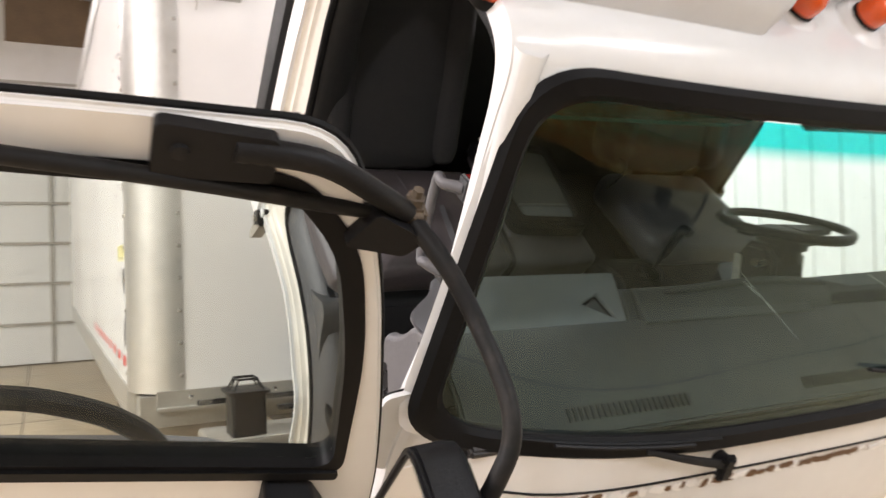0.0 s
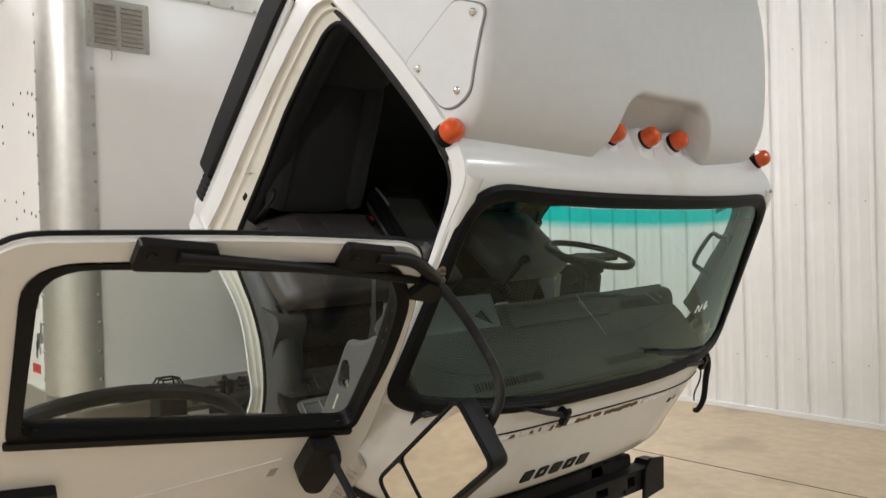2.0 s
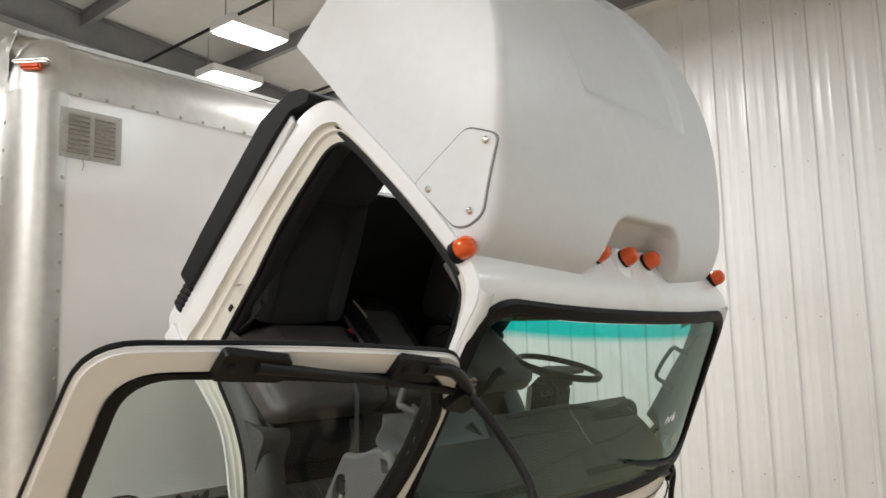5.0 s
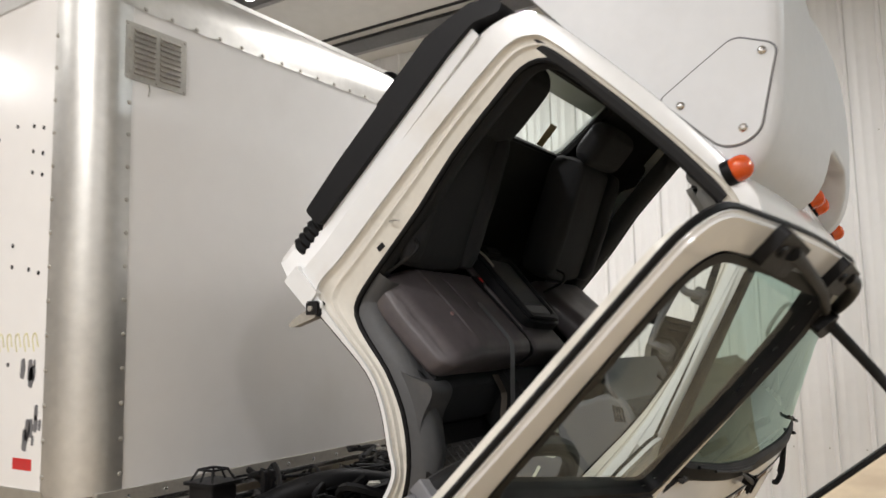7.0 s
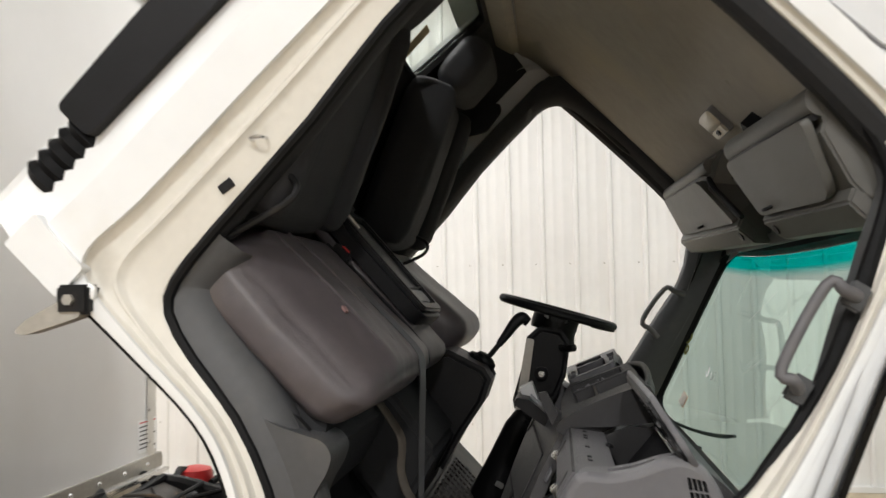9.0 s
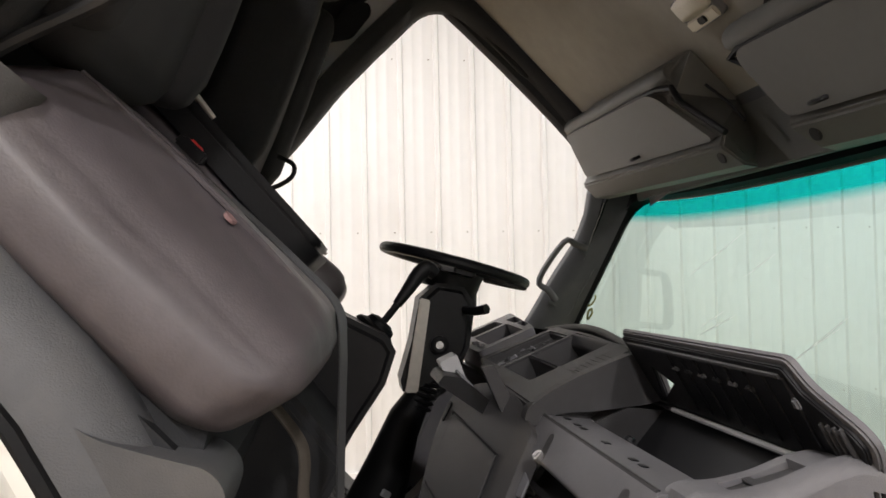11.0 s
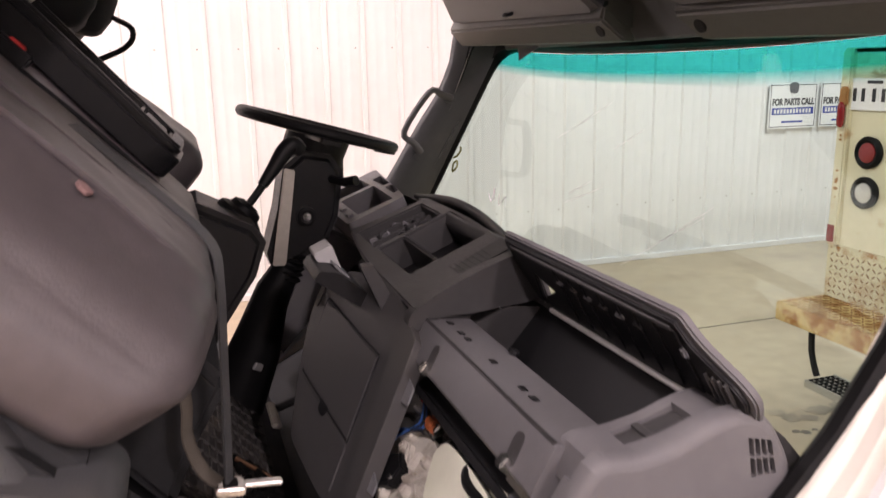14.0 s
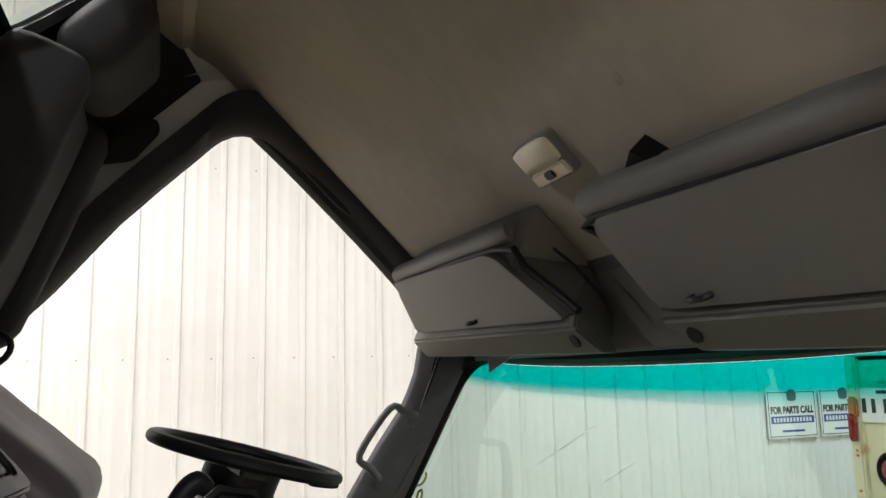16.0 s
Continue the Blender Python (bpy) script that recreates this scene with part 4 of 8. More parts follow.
part("header_trim", slab([(1.03, 1.385), (1.10, 1.355), (1.17, 1.335), (1.215, 1.325), (1.225, 1.345), (1.18, 1.365), (1.08, 1.385)], -0.80, 0.80, "xz", bevel=0.004), SLATE, lining)
for s in (-1, 1):
    drop = 0.020 if s > 0 else 0.0
    part("rail_trim", tube([(0.14, s * 0.915, 1.33 - drop), (0.4, s * 0.91, 1.345 - drop), (0.8, s * 0.91, 1.35 - drop), (1.05, s * 0.91, 1.335 - drop)], 0.038, 10), DARK_TRIM, lining)
part("rail_pad", cushion(0.36, 0.63, 0.855, 0.885, 1.318, 1.352, 0.012, 0.003, 6), BLACK, lining, "black padded strip over the doorway")
part("belt_slot", slab(rounded([(0.066, 0.885), (0.030, 1.045), (0.075, 1.105), (0.110, 1.085), (0.125, 0.975)], 0.02, 4), 0.846, 0.852, "xz", bevel=0.002), BLACK, lining, "dark belt opening in the side lining")
part("header_panel", slab([(1.02, 1.392), (1.10, 1.352), (1.165, 1.312), (1.196, 1.286), (1.206, 1.292), (1.19, 1.325), (1.12, 1.390)], -0.82, 0.82, "xz", bevel=0.003), LOCKER, lining)

bm = bmesh.new()
NX, NY = 24, 20
gr = [[bm.verts.new((-0.03 + 1.11 * i / NX, -0.89 + 1.78 * j / NY, 1.345 + 0.055 * (1 - abs(-1 + 2 * j / NY) ** 4) * math.sin(math.pi * min(0.88, max(0.06, 0.12 + 0.76 * (1.11 * i / NX - 0.19) / 0.92))) ** 0.4 - 2.2 * max(0.0, 0.12 - 1.11 * i / NX) ** 2)) for j in range(NY + 1)] for i in range(NX + 1)]
for i in range(NX):
    for j in range(NY):
        bm.faces.new((gr[i][j], gr[i + 1][j], gr[i + 1][j + 1], gr[i][j + 1]))
ex = bmesh.ops.extrude_face_region(bm, geom=bm.faces[:])
bmesh.ops.translate(bm, verts=[g for g in ex["geom"] if isinstance(g, bmesh.types.BMVert)], vec=(0, 0, 0.01))
hl = thing("headliner", CAB, "stained grey-brown fabric headliner of the cab", "headliner")
WIDENED.add(hl.name)
part("fabric", bm, HEADLINER, hl, angle=60)
for a, b in ((0.40, 0.55), (0.62, 0.50), (0.75, -0.35), (0.30, -0.30)):
    part("clip", lathe([(0.012, -0.006), (0.012, 0.0), (0.004, 0.002)], toward((a, b, 1.396), (0, 0, -1)), 10), HEADLINER, hl)

dome = thing("dome_lamp", CAB @ T((0.80, -0.048, 1.393)), "small yellowed white dome lamp with a switch", "lamp")
part("bezel", slab(rounded([(-0.046, -0.072), (0.046, -0.072), (0.046, 0.072), (-0.046, 0.072)], 0.012), -0.014, 0.010, "xy", bevel=0.006, seg=3), GREY_TRIM, dome)
part("lens", cushion(-0.042, 0.010, -0.066, 0.066, -0.024, -0.006, 0.008, 0.004, 6), DOME_LENS, dome, "yellowed white lens")
part("switch_plate", block(0.013, 0.042, -0.066, 0.066, -0.021, -0.010, 0.004), DOME_LENS, dome)
part("switch_button", block(0.018, 0.036, -0.022, 0.012, -0.026, -0.019, 0.003), BLACK, dome)


def overhead(outer, side_line, top, roll, hole):
    """A closed overhead locker over the windscreen; side_line gives the foot of its inner side (a -> b), top its upper edge."""
    k = thing("overhead_locker", CAB, "closed grey plastic overhead locker above the windscreen", "locker", "overhead lockers")
    sgn = 1 if outer > side_line[0][1] else -1
    sa, sb = zip(*side_line)

    def inner(a):
        return float(np.interp(a, sa, sb))

    def shift(a, b):
        return a - 0.03 * b

    def skew(bm):
        for v in bm.verts:
            if abs(v.co.y - outer) > 0.4:
                low = 1.30 - 0.09 * min(1.0, max(0.0, (v.co.x - 0.90) / 0.20))
                t = min(1.0, max(0.0, (v.co.z - low) / (1.365 - low)))
                v.co.y += inner(v.co.x) * (1 - t) + top * t
            v.co.x = shift(v.co.x, v.co.y)
        return bm

    def line(pts):
        return [(shift(a, b), b, c) for a, b, c in pts]

    rear = inner(0.89)
    lo, hi = min(outer, 0.0), max(outer, 0.0)
    part("body", skew(profile_x([(0.870, 1.385), (0.885, 1.32), (0.90, 1.302), (0.925, 1.290), (0.935, 1.272), (1.04, 1.238), (1.12, 1.232), (1.145, 1.27), (1.14, 1.355), (1.05, 1.39)], lo, hi, 0.016, 4)), LOCKER, k)
    part("roll_edge", tube(line([(0.893, outer - sgn * 0.002, 1.322), (0.890, rear + sgn * 0.03, 1.328), (0.888, rear - sgn * 0.002, 1.346)]), [roll * 0.95, roll, roll * 0.6], 16, 6), LOCKER, k)
    # black bead draws the shadow in the gap round the flap
    part("shadow_gap", tube(line([(0.906, outer - sgn * 0.012, 1.289), (0.900, rear + sgn * 0.012, 1.295), (0.95, inner(0.95) + sgn * 0.004, 1.278), (1.05, inner(1.05) + sgn * 0.004, 1.243)]), 0.0085, 8, 3), BLACK, k)
    d = part("flap", slab(rounded([(0.0 - 0.03 * outer, outer - sgn * 0.012), (0.165 - 0.03 * outer, outer - sgn * 0.06), (0.165 - 0.03 * inner(1.05), inner(1.05) + sgn * 0.020), (-0.03 * rear, rear + sgn * 0.016)], [0.02, 0.05, 0.03, 0.05], 6), -0.020, 0.0, "xy", bevel=0.008, seg=3), LOCKER, k, "", T((0.900, 0, 1.292)) @ Matrix.Rotation(radians(20), 4, "Y"))
    mid = (outer + rear) / 2 - sgn * 0.12
    x = 0.148 - 0.03 * mid
    part("latch", tube([(x, mid - 0.020, -0.018), (x, mid - 0.015, -0.034), (x, mid + 0.015, -0.034), (x, mid + 0.020, -0.018)], 0.005, 6), BLACK, d)
    lip = profile_x([(1.048, 1.240), (1.062, 1.206), (1.125, 1.206), (1.165, 1.245), (1.13, 1.262)], lo, hi, 0.006)
    part("lower_lip", skew(lip), LOCKER, k)
    b = inner(1.09) + sgn * 0.045
    part("screw_cap", lathe([(0.016, 0), (0.014, 0.004), (0.004, 0.004)], toward((shift(1.092, b), b, 1.206), (-0.25, 0, -1)), 12), BLACK, k)
    part("side_slit", tube(line([(0.955, inner(0.955) - sgn * 0.040, 1.330), (1.01, inner(1.01) - sgn * 0.022, 1.312), (1.06, inner(1.06) - sgn * 0.008, 1.290)]), 0.004, 6), BLACK, k)
    part("finger_hole", slab(hole, 1.352, 1.40, "xy"), BLACK, k)


overhead(0.94, ((0.86, 0.205), (0.89, 0.185), (1.05, -0.025), (1.13, -0.060)), 0.095, 0.030, [(0.845, 0.85), (0.885, 0.845), (0.885, 0.91)])
overhead(-0.88, ((0.86, -0.175), (0.89, -0.195), (1.05, -0.285), (1.14, -0.335)), -0.15, 0.036, [(0.848, -0.318), (0.890, -0.345), (0.884, -0.255)])
solid("paper_tag", slab([(0.82, 1.318), (0.54, 1.313), (0.60, 1.285), (0.655, 1.228), (0.69, 1.25)], 1.193, 1.195, "yz"), TRIM_LIGHT, CAB, "torn grey paper scrap hanging at the windscreen edge", "paper")

# ---- seats ----
bench = thing("passenger_seat", CAB, "worn dark vinyl passenger bench seat with a tall backrest", "seat")


def pad(x0, x1, y0, y1, z0, z1, r, puff, m=None, dent=0.0, n=16):
    bm = cushion(x0, x1, y0, y1, z0, z1, r, puff, n)
    for v in bm.verts:
        if dent and v.co.z > (z0 + z1) / 2:
            u = (v.co.y - y0) / (y1 - y0)
            v.co.z -= dent * math.sin(math.pi * max(0, min(1, u))) * max(0.0, math.sin(math.pi * max(0, min(1, (v.co.x - x0) / (x1 - x0)))))
        v.co += Vector((noise.noise(v.co * 9), noise.noise(v.co * 9 + Vector((5, 0, 0))), noise.noise(v.co * 9 + Vector((0, 7, 0))))) * 0.004
    if m is not None:
        bmesh.ops.transform(bm, matrix=m, verts=bm.verts)
    return bm


SEAT_LEAN = T((0.25, 0, 0.25)) @ Matrix.Rotation(radians(-5), 4, "Y") @ T((-0.25, 0, -0.25))
RAKE = T((0.25, 0, 0.42)) @ Matrix.Rotation(radians(-25), 4, "Y") @ T((-0.25, 0, -0.42))


def sloped_front(bm, x_from, z_top, slope):
    """Draws the front of a cushion back towards its underside."""
    for v in bm.verts:
        v.co.x -= slope * max(0.0, z_top - v.co.z) * min(1.0, max(0.0, (v.co.x - x_from) / 0.2))
    return bm


def cut_line(pts, r=0.0035):
    return tube(pts, r, 6)


def wrinkled(bm):
    """The side towards the door slopes down; soft creases in the worn vinyl run back from the front edge."""
    for v in bm.verts:
        v.co.z -= 0.32 * max(0.0, -0.735 - v.co.y) * min(1.0, max(0.0, (v.co.z - 0.155) / 0.16))
    for v in bm.verts:
        if v.co.z > 0.27:
            k = min(1.0, max(0.0, (v.co.x - 0.40) / 0.2)) * min(1.0, max(0.0, (v.co.z - 0.27) / 0.05))
            q = v.co.y + 0.35 * v.co.x
            v.co.z += 0.0035 * k * (math.sin(q * 95 + 3 * noise.noise(v.co * 6)) * noise.noise(v.co * 7 + Vector((3, 1, 0)))) + 0.003 * noise.noise(v.co * 14)
    return bm


part("cushion", wrinkled(sloped_front(pad(0.235, 0.724, -0.908, -0.30, 0.155, 0.344, 0.055, 0.014, None, 0.008, 44), 0.5, 0.32, 0.26)), VINYL, bench, "worn grey-brown vinyl cushion")
part("middle_cushion", sloped_front(pad(0.235, 0.715, -0.305, 0.05, 0.150, 0.335, 0.04, 0.010), 0.5, 0.32, 0.26), VINYL, bench)
part("seam", cut_line([(0.27, -0.742, 0.342), (0.45, -0.744, 0.349), (0.60, -0.742, 0.346), (0.68, -0.738, 0.332), (0.710, -0.735, 0.306)], 0.004), VINYL, bench)
part("seam", cut_line([(0.262, -0.62, 0.342), (0.36, -0.60, 0.348), (0.52, -0.60, 0.347), (0.65, -0.62, 0.342), (0.705, -0.63, 0.31)]), VINYL, bench)
part("piping", tube([(0.27, -0.302, 0.338), (0.45, -0.302, 0.342), (0.62, -0.302, 0.338), (0.70, -0.302, 0.320), (0.708, -0.302, 0.28), (0.690, -0.302, 0.20)], 0.006, 6), BLACK, bench)
part("worn_patch", slab(rounded([(-0.014, 0.004), (-0.004, 0.013), (0.015, 0.003), (0.008, -0.010), (-0.006, -0.008)], 0.005, 3), -0.004, 0.003, "xy", bevel=0.001), PINK_TEAR, bench, "torn pinkish spot in the vinyl", T((0.52, -0.765, 0.343)) @ Matrix.Rotation(radians(12), 4, "X") @ Matrix.Scale(0.75, 4))
part("backrest", pad(0.13, 0.265, -0.86, -0.43, 0.36, 0.985, 0.05, 0.02, RAKE), CLOTH, bench, "black cloth backrest")
for y0, y1 in ((-0.90, -0.80), (-0.49, -0.395)):
    part("bolster", pad(0.14, 0.300, y0, y1, 0.38, 0.97, 0.04, 0.008, RAKE, n=10), CLOTH, bench)
part("headrest", pad(-0.070, 0.058, -0.855, -0.375, 0.875, 1.225, 0.055, 0.03), CLOTH, bench)
part("seat_pan", block(0.20, 0.66, -0.86, 0.03, 0.10, 0.175, 0.02), BLACK, bench)
part("recliner_bar", tube([(0.25, -0.900, 0.19), (0.262, -0.905, 0.30), (0.30, -0.905, 0.43), (0.292, -0.895, 0.475), (0.245, -0.88, 0.48)], 0.008, 8), BLACK_STEEL, bench, "bent black steel bar")

tray = thing("centre_armrest_tray", CAB @ T((0.17, 0, 0.376)) @ Matrix.Rotation(radians(3), 4, "Y"), "folded centre backrest with a hard black tray back", "armrest")
part("shell", slab(rounded([(0.0, -0.30), (0.435, -0.285), (0.45, 0.02), (0.02, 0.04)], [0.03, 0.05, 0.05, 0.03], 5), -0.005, 0.036, "xy", bevel=0.014, seg=3), BLACK, tray)
rim_o, rim_i = rounded([(0.015, -0.285), (0.425, -0.27), (0.437, 0.005), (0.03, 0.025)], 0.03), rounded([(0.05, -0.255), (0.395, -0.245), (0.403, -0.02), (0.06, -0.005)], 0.025)
part("rim", slab(rim_o, 0.036, 0.054, "xy", [rim_i], bevel=0.005), BLACK, tray)
part("cup_tray", slab(rounded([(0.345, -0.23), (0.39, -0.23), (0.396, -0.035), (0.35, -0.03)], 0.01), 0.037, 0.047, "xy", bevel=0.003), GREY_TRIM, tray)
part("liner", slab(rim_i, 0.0365, 0.040, "xy"), SLATE, tray)
part("cup_ridge", block(0.335, 0.341, -0.235, -0.03, 0.038, 0.050, 0.002), GREY_TRIM, tray)
part("hinge_bracket", block(-0.02, 0.04, -0.20, -0.06, 0.02, 0.066, 0.012), BLACK, tray)
part("hinge_link", tube([(0.0, -0.26, 0.05), (0.06, -0.262, 0.062), (0.12, -0.25, 0.058)], 0.006, 8), GALV, tray, "bare metal hinge link")
part("padded_back", pad(0.01, 0.44, -0.29, 0.03, -0.05, -0.003, 0.02, 0.004, n=8), VINYL, tray)

drv = thing("driver_seat", CAB, "dark cloth driver bucket seat with side bolsters", "seat")
part("cushion", pad(0.25, 0.71, 0.29, 0.84, 0.21, 0.365, 0.06, 0.012, SEAT_LEAN, 0.02), VINYL, drv)
part("backrest", pad(0.13, 0.265, 0.34, 0.80, 0.38, 1.01, 0.05, 0.02, RAKE), CLOTH, drv)
for y0, y1 in ((0.28, 0.38), (0.76, 0.86)):
    part("bolster", pad(0.13, 0.315, y0, y1, 0.40, 1.0, 0.045, 0.008, RAKE, n=10), CLOTH, drv)
part("headrest", pad(-0.080, 0.045, 0.37, 0.77, 0.955, 1.175, 0.05, 0.012, T((0.0, 0, 1.05)) @ Matrix.Rotation(radians(-4), 4, "Y") @ T((0, 0, -1.05)), n=10), CLOTH, drv)
part("pedestal", profile_x([(0.24, 0.0), (0.68, 0.0), (0.62, 0.23), (0.26, 0.23)], 0.34, 0.80, 0.02), BLACK, drv)
part("recliner_handle", tube([(0.36, 0.262, 0.36), (0.40, 0.258, 0.46), (0.385, 0.256, 0.50), (0.34, 0.262, 0.49)], 0.006, 8), BLACK_STEEL, drv)

belt = thing("seat_belt", CAB, "grey lap belt hanging from the seat with a steel tongue", "seat belt")
def strap(pts, half, thick=0.0016):
    """A flat woven strap along a line, its width turned half towards the door."""
    w = Vector((0.35, 0.80, 0.40)).normalized() * half
    line = [Vector(p) for p in smooth2(pts, 5)]
    rings = []
    for i, p in enumerate(line):
        t = (line[min(i + 1, len(line) - 1)] - line[max(i - 1, 0)]).normalized()
        n = t.cross(w).normalized() * thick
        rings.append([p - w - n, p + w - n, p + w + n, p - w + n])
    return loft(rings)


part("webbing", strap([(0.46, -0.50, 0.352), (0.60, -0.515, 0.356), (0.690, -0.525, 0.352), (0.738, -0.530, 0.316), (0.80, -0.530, 0.252), (0.88, -0.525, 0.169), (0.952, -0.520, 0.094)], 0.0095), SLATE, belt)
part("loop", strap([(0.70, -0.44, 0.17), (0.79, -0.48, 0.165), (0.826, -0.50, 0.147), (0.862, -0.505, 0.109), (0.911, -0.512, 0.085), (0.950, -0.518, 0.086)], 0.013), BELT_WORN, belt, "worn brownish loop of webbing")
TONGUE = T((0.958, -0.520, 0.088)) @ Matrix.Rotation(radians(-41), 4, "Y")
part("tongue", block(-0.020, 0.022, -0.020, 0.020, -0.004, 0.010, 0.003, m=TONGUE), CHROME, belt, "bright steel belt tongue")
part("tongue_slot", block(-0.010, 0.012, -0.012, 0.012, 0.010, 0.0112, 0.0005, 1, m=TONGUE), BLACK, belt)
part("latch_plate", block(0.022, 0.078, -0.004, 0.012, 0.000, 0.007, 0.002, m=TONGUE), CHROME, belt)
part("buckle", block(-0.030, 0.030, -0.012, 0.012, 0.0, 0.022, 0.004, m=T((0.33, -0.345, 0.350))), BLACK, belt)
part("buckle_button", block(-0.012, 0.014, -0.008, 0.008, 0.020, 0.026, 0.002, m=T((0.33, -0.345, 0.350))), RED_TAPE, belt, "red belt buckle button")

# seat base and engine cover
base = thing("engine_cover", CAB, "black moulded engine cover under the seats", "engine cover")
part("cover", profile_x([(0.10, 0.02), (0.98, -0.06), (0.93, 0.06), (0.90, 0.17), (0.72, 0.19), (0.60, 0.19), (0.1, 0.19)], -0.36, 0.30, 0.02, 3), DARK_TRIM, base)
part("side_cover", profile_x([(0.05, 0.02), (0.74, -0.05), (0.78, -0.02), (0.75, 0.10), (0.71, 0.175), (0.05, 0.175)], -0.90, -0.34, 0.03, 3), DARK_TRIM, base)
part("wheel_arch_cover", profile_x([(0.28, 0.10), (0.60, 0.108), (0.67, 0.145), (0.706, 0.166), (0.738, 0.160), (0.756, 0.128), (0.768, 0.075), (0.800, 0.015), (0.885, -0.062), (0.76, -0.07), (0.60, 0.0), (0.40, 0.05), (0.28, 0.06)], -0.940, -0.80, 0.032, 5, r=0.03, n=5), SLATE, base, "scuffed grey plastic wheel arch cover")
lever = thing("gear_lever", CAB, "black gear lever on a moulded console", "gear lever")
part("console", profile_x([(0.69, 0.06), (0.97, 0.02), (0.93, 0.16), (0.905, 0.285), (0.87, 0.355), (0.83, 0.365), (0.71, 0.325), (0.68, 0.28)], 0.03, 0.27, 0.03, 3), BLACK, lever)
part("stem", tube([(0.815, 0.19, 0.355), (0.81, 0.20, 0.42), (0.803, 0.215, 0.47)], 0.009, 8), BLACK_STEEL, lever)
part("knob", tube([(0.808, 0.205, 0.435), (0.802, 0.213, 0.48), (0.795, 0.222, 0.525), (0.80, 0.228, 0.552), (0.825, 0.232, 0.556)], [0.012, 0.016, 0.020, 0.022, 0.016], 12), BLACK, lever)
part("boot", lathe([(0.06, 0.0), (0.055, 0.012), (0.04, 0.02), (0.036, 0.032), (0.02, 0.04)], T((0.815, 0.19, 0.345))), RUBBER, lever)

# ---- steering ----
wheel = thing("steering_wheel", CAB @ T((0.875, 0.575, 0.645)) @ Matrix.Rotation(radians(-30), 4, "Y"), "black two-spoke steering wheel with a ribbed rim", "steering wheel")
ring = [(0.213 * math.cos(k * math.pi / 36), 0.213 * math.sin(k * math.pi / 36), 0) for k in range(72)]
part("rim", tube(ring, 0.0155, 10, 0, closed=True), BLACK, wheel)
for k in range(40):
    an = -0.9 + k / 39 * 1.8
    part("grip_rib", block(-0.004, 0.004, -0.010, 0.010, -0.019, -0.011, 0.003, 1, m=T((0.213 * math.cos(an), 0.213 * math.sin(an), 0)) @ Matrix.Rotation(an + math.pi / 2, 4, "Z")), BLACK, wheel)
for sy in (-1, 1):
    part("spoke", slab(rounded([(-0.05, sy * 0.03), (0.05, sy * 0.03), (0.035, sy * 0.205), (-0.025, sy * 0.205)], 0.01), -0.028, -0.008, "xy", bevel=0.006), BLACK, wheel)
part("hub", lathe([(0.085, -0.075), (0.088, -0.05), (0.085, -0.022), (0.07, -0.012), (0.02, -0.010)]), BLACK, wheel)
column = thing("steering_column", CAB, "black steering column shroud with stalks and key barrel", "steering column")
part("shroud", profile_x([(0.865, 0.565), (0.93, 0.61), (0.985, 0.60), (1.06, 0.50), (1.09, 0.42), (1.06, 0.33), (1.03, 0.27), (0.985, 0.30), (0.93, 0.40), (0.86, 0.50)], 0.46, 0.63, 0.02, 3), BLACK, column)
part("side_plate", profile_x([(0.86, 0.50), (0.885, 0.515), (1.04, 0.31), (1.015, 0.285)], 0.452, 0.462, 0.003), GALV, column, "bare grey metal edge of the column")
part("neck", lathe([(0.075, 0), (0.062, 0.05), (0.07, 0.10)], T((0.95, 0.555, 0.555)) @ Matrix.Rotation(radians(-30), 4, "Y")), BLACK, column)
part("key_barrel", lathe([(0.026, 0), (0.026, 0.014), (0.018, 0.018), (0.008, 0.014)], toward((0.99, 0.462, 0.445), (0, -1, 0))), BLACK, column)
part("key_face", lathe([(0.012, 0), (0.011, 0.005), (0.003, 0.005)], toward((0.99, 0.448, 0.445), (0, -1, 0))), CHROME, column)
part("stalk", tube([(0.965, 0.50, 0.56), (0.985, 0.40, 0.575), (1.0, 0.36, 0.60)], [0.010, 0.012, 0.014], 8), BLACK, column)
part("stalk", tube([(0.93, 0.60, 0.57), (0.92, 0.70, 0.60), (0.92, 0.74, 0.605)], [0.010, 0.012, 0.014], 8), BLACK, column)
part("lower_boot", loft([[(a + r * math.cos(k * math.pi / 8), 0.50 + r * 0.9 * math.sin(k * math.pi / 8), c) for k in range(16)] for a, c, r in ((1.05, 0.33, 0.035), (1.08, 0.22, 0.055), (1.14, 0.10, 0.075), (1.20, -0.05, 0.09))]), RUBBER, column, "black rubber column boot")
for k in range(5):
    part("boot_fold", lathe([(0.036, -0.006), (0.043, 0.0), (0.036, 0.006)], T((1.045 + k * 0.007, 0.50, 0.345 - k * 0.016)) @ Matrix.Rotation(radians(155), 4, "Y")), RUBBER, column)
part("boot_label", block(-0.004, 0.004, -0.030, 0.030, -0.010, 0.010, 0.002, m=T((1.168, 0.425, 0.058)) @ Matrix.Rotation(radians(-40), 4, "Z") @ Matrix.Rotation(radians(-20), 4, "Y")), TRIM_LIGHT, column, "worn pale patch")
ped = thing("brake_pedal", CAB, "bare steel pedal with a worn bracket", "pedal")
part("arm", tube([(1.28, 0.24, 0.25), (1.24, 0.22, 0.12), (1.20, 0.20, 0.05)], 0.010, 8), BLACK_STEEL, ped)
part("pad", block(-0.012, 0.012, -0.11, 0.03, -0.006, 0.006, 0.004, m=T((1.19, 0.20, 0.045)) @ Matrix.Rotation(radians(-30), 4, "Y")), GALV, ped)

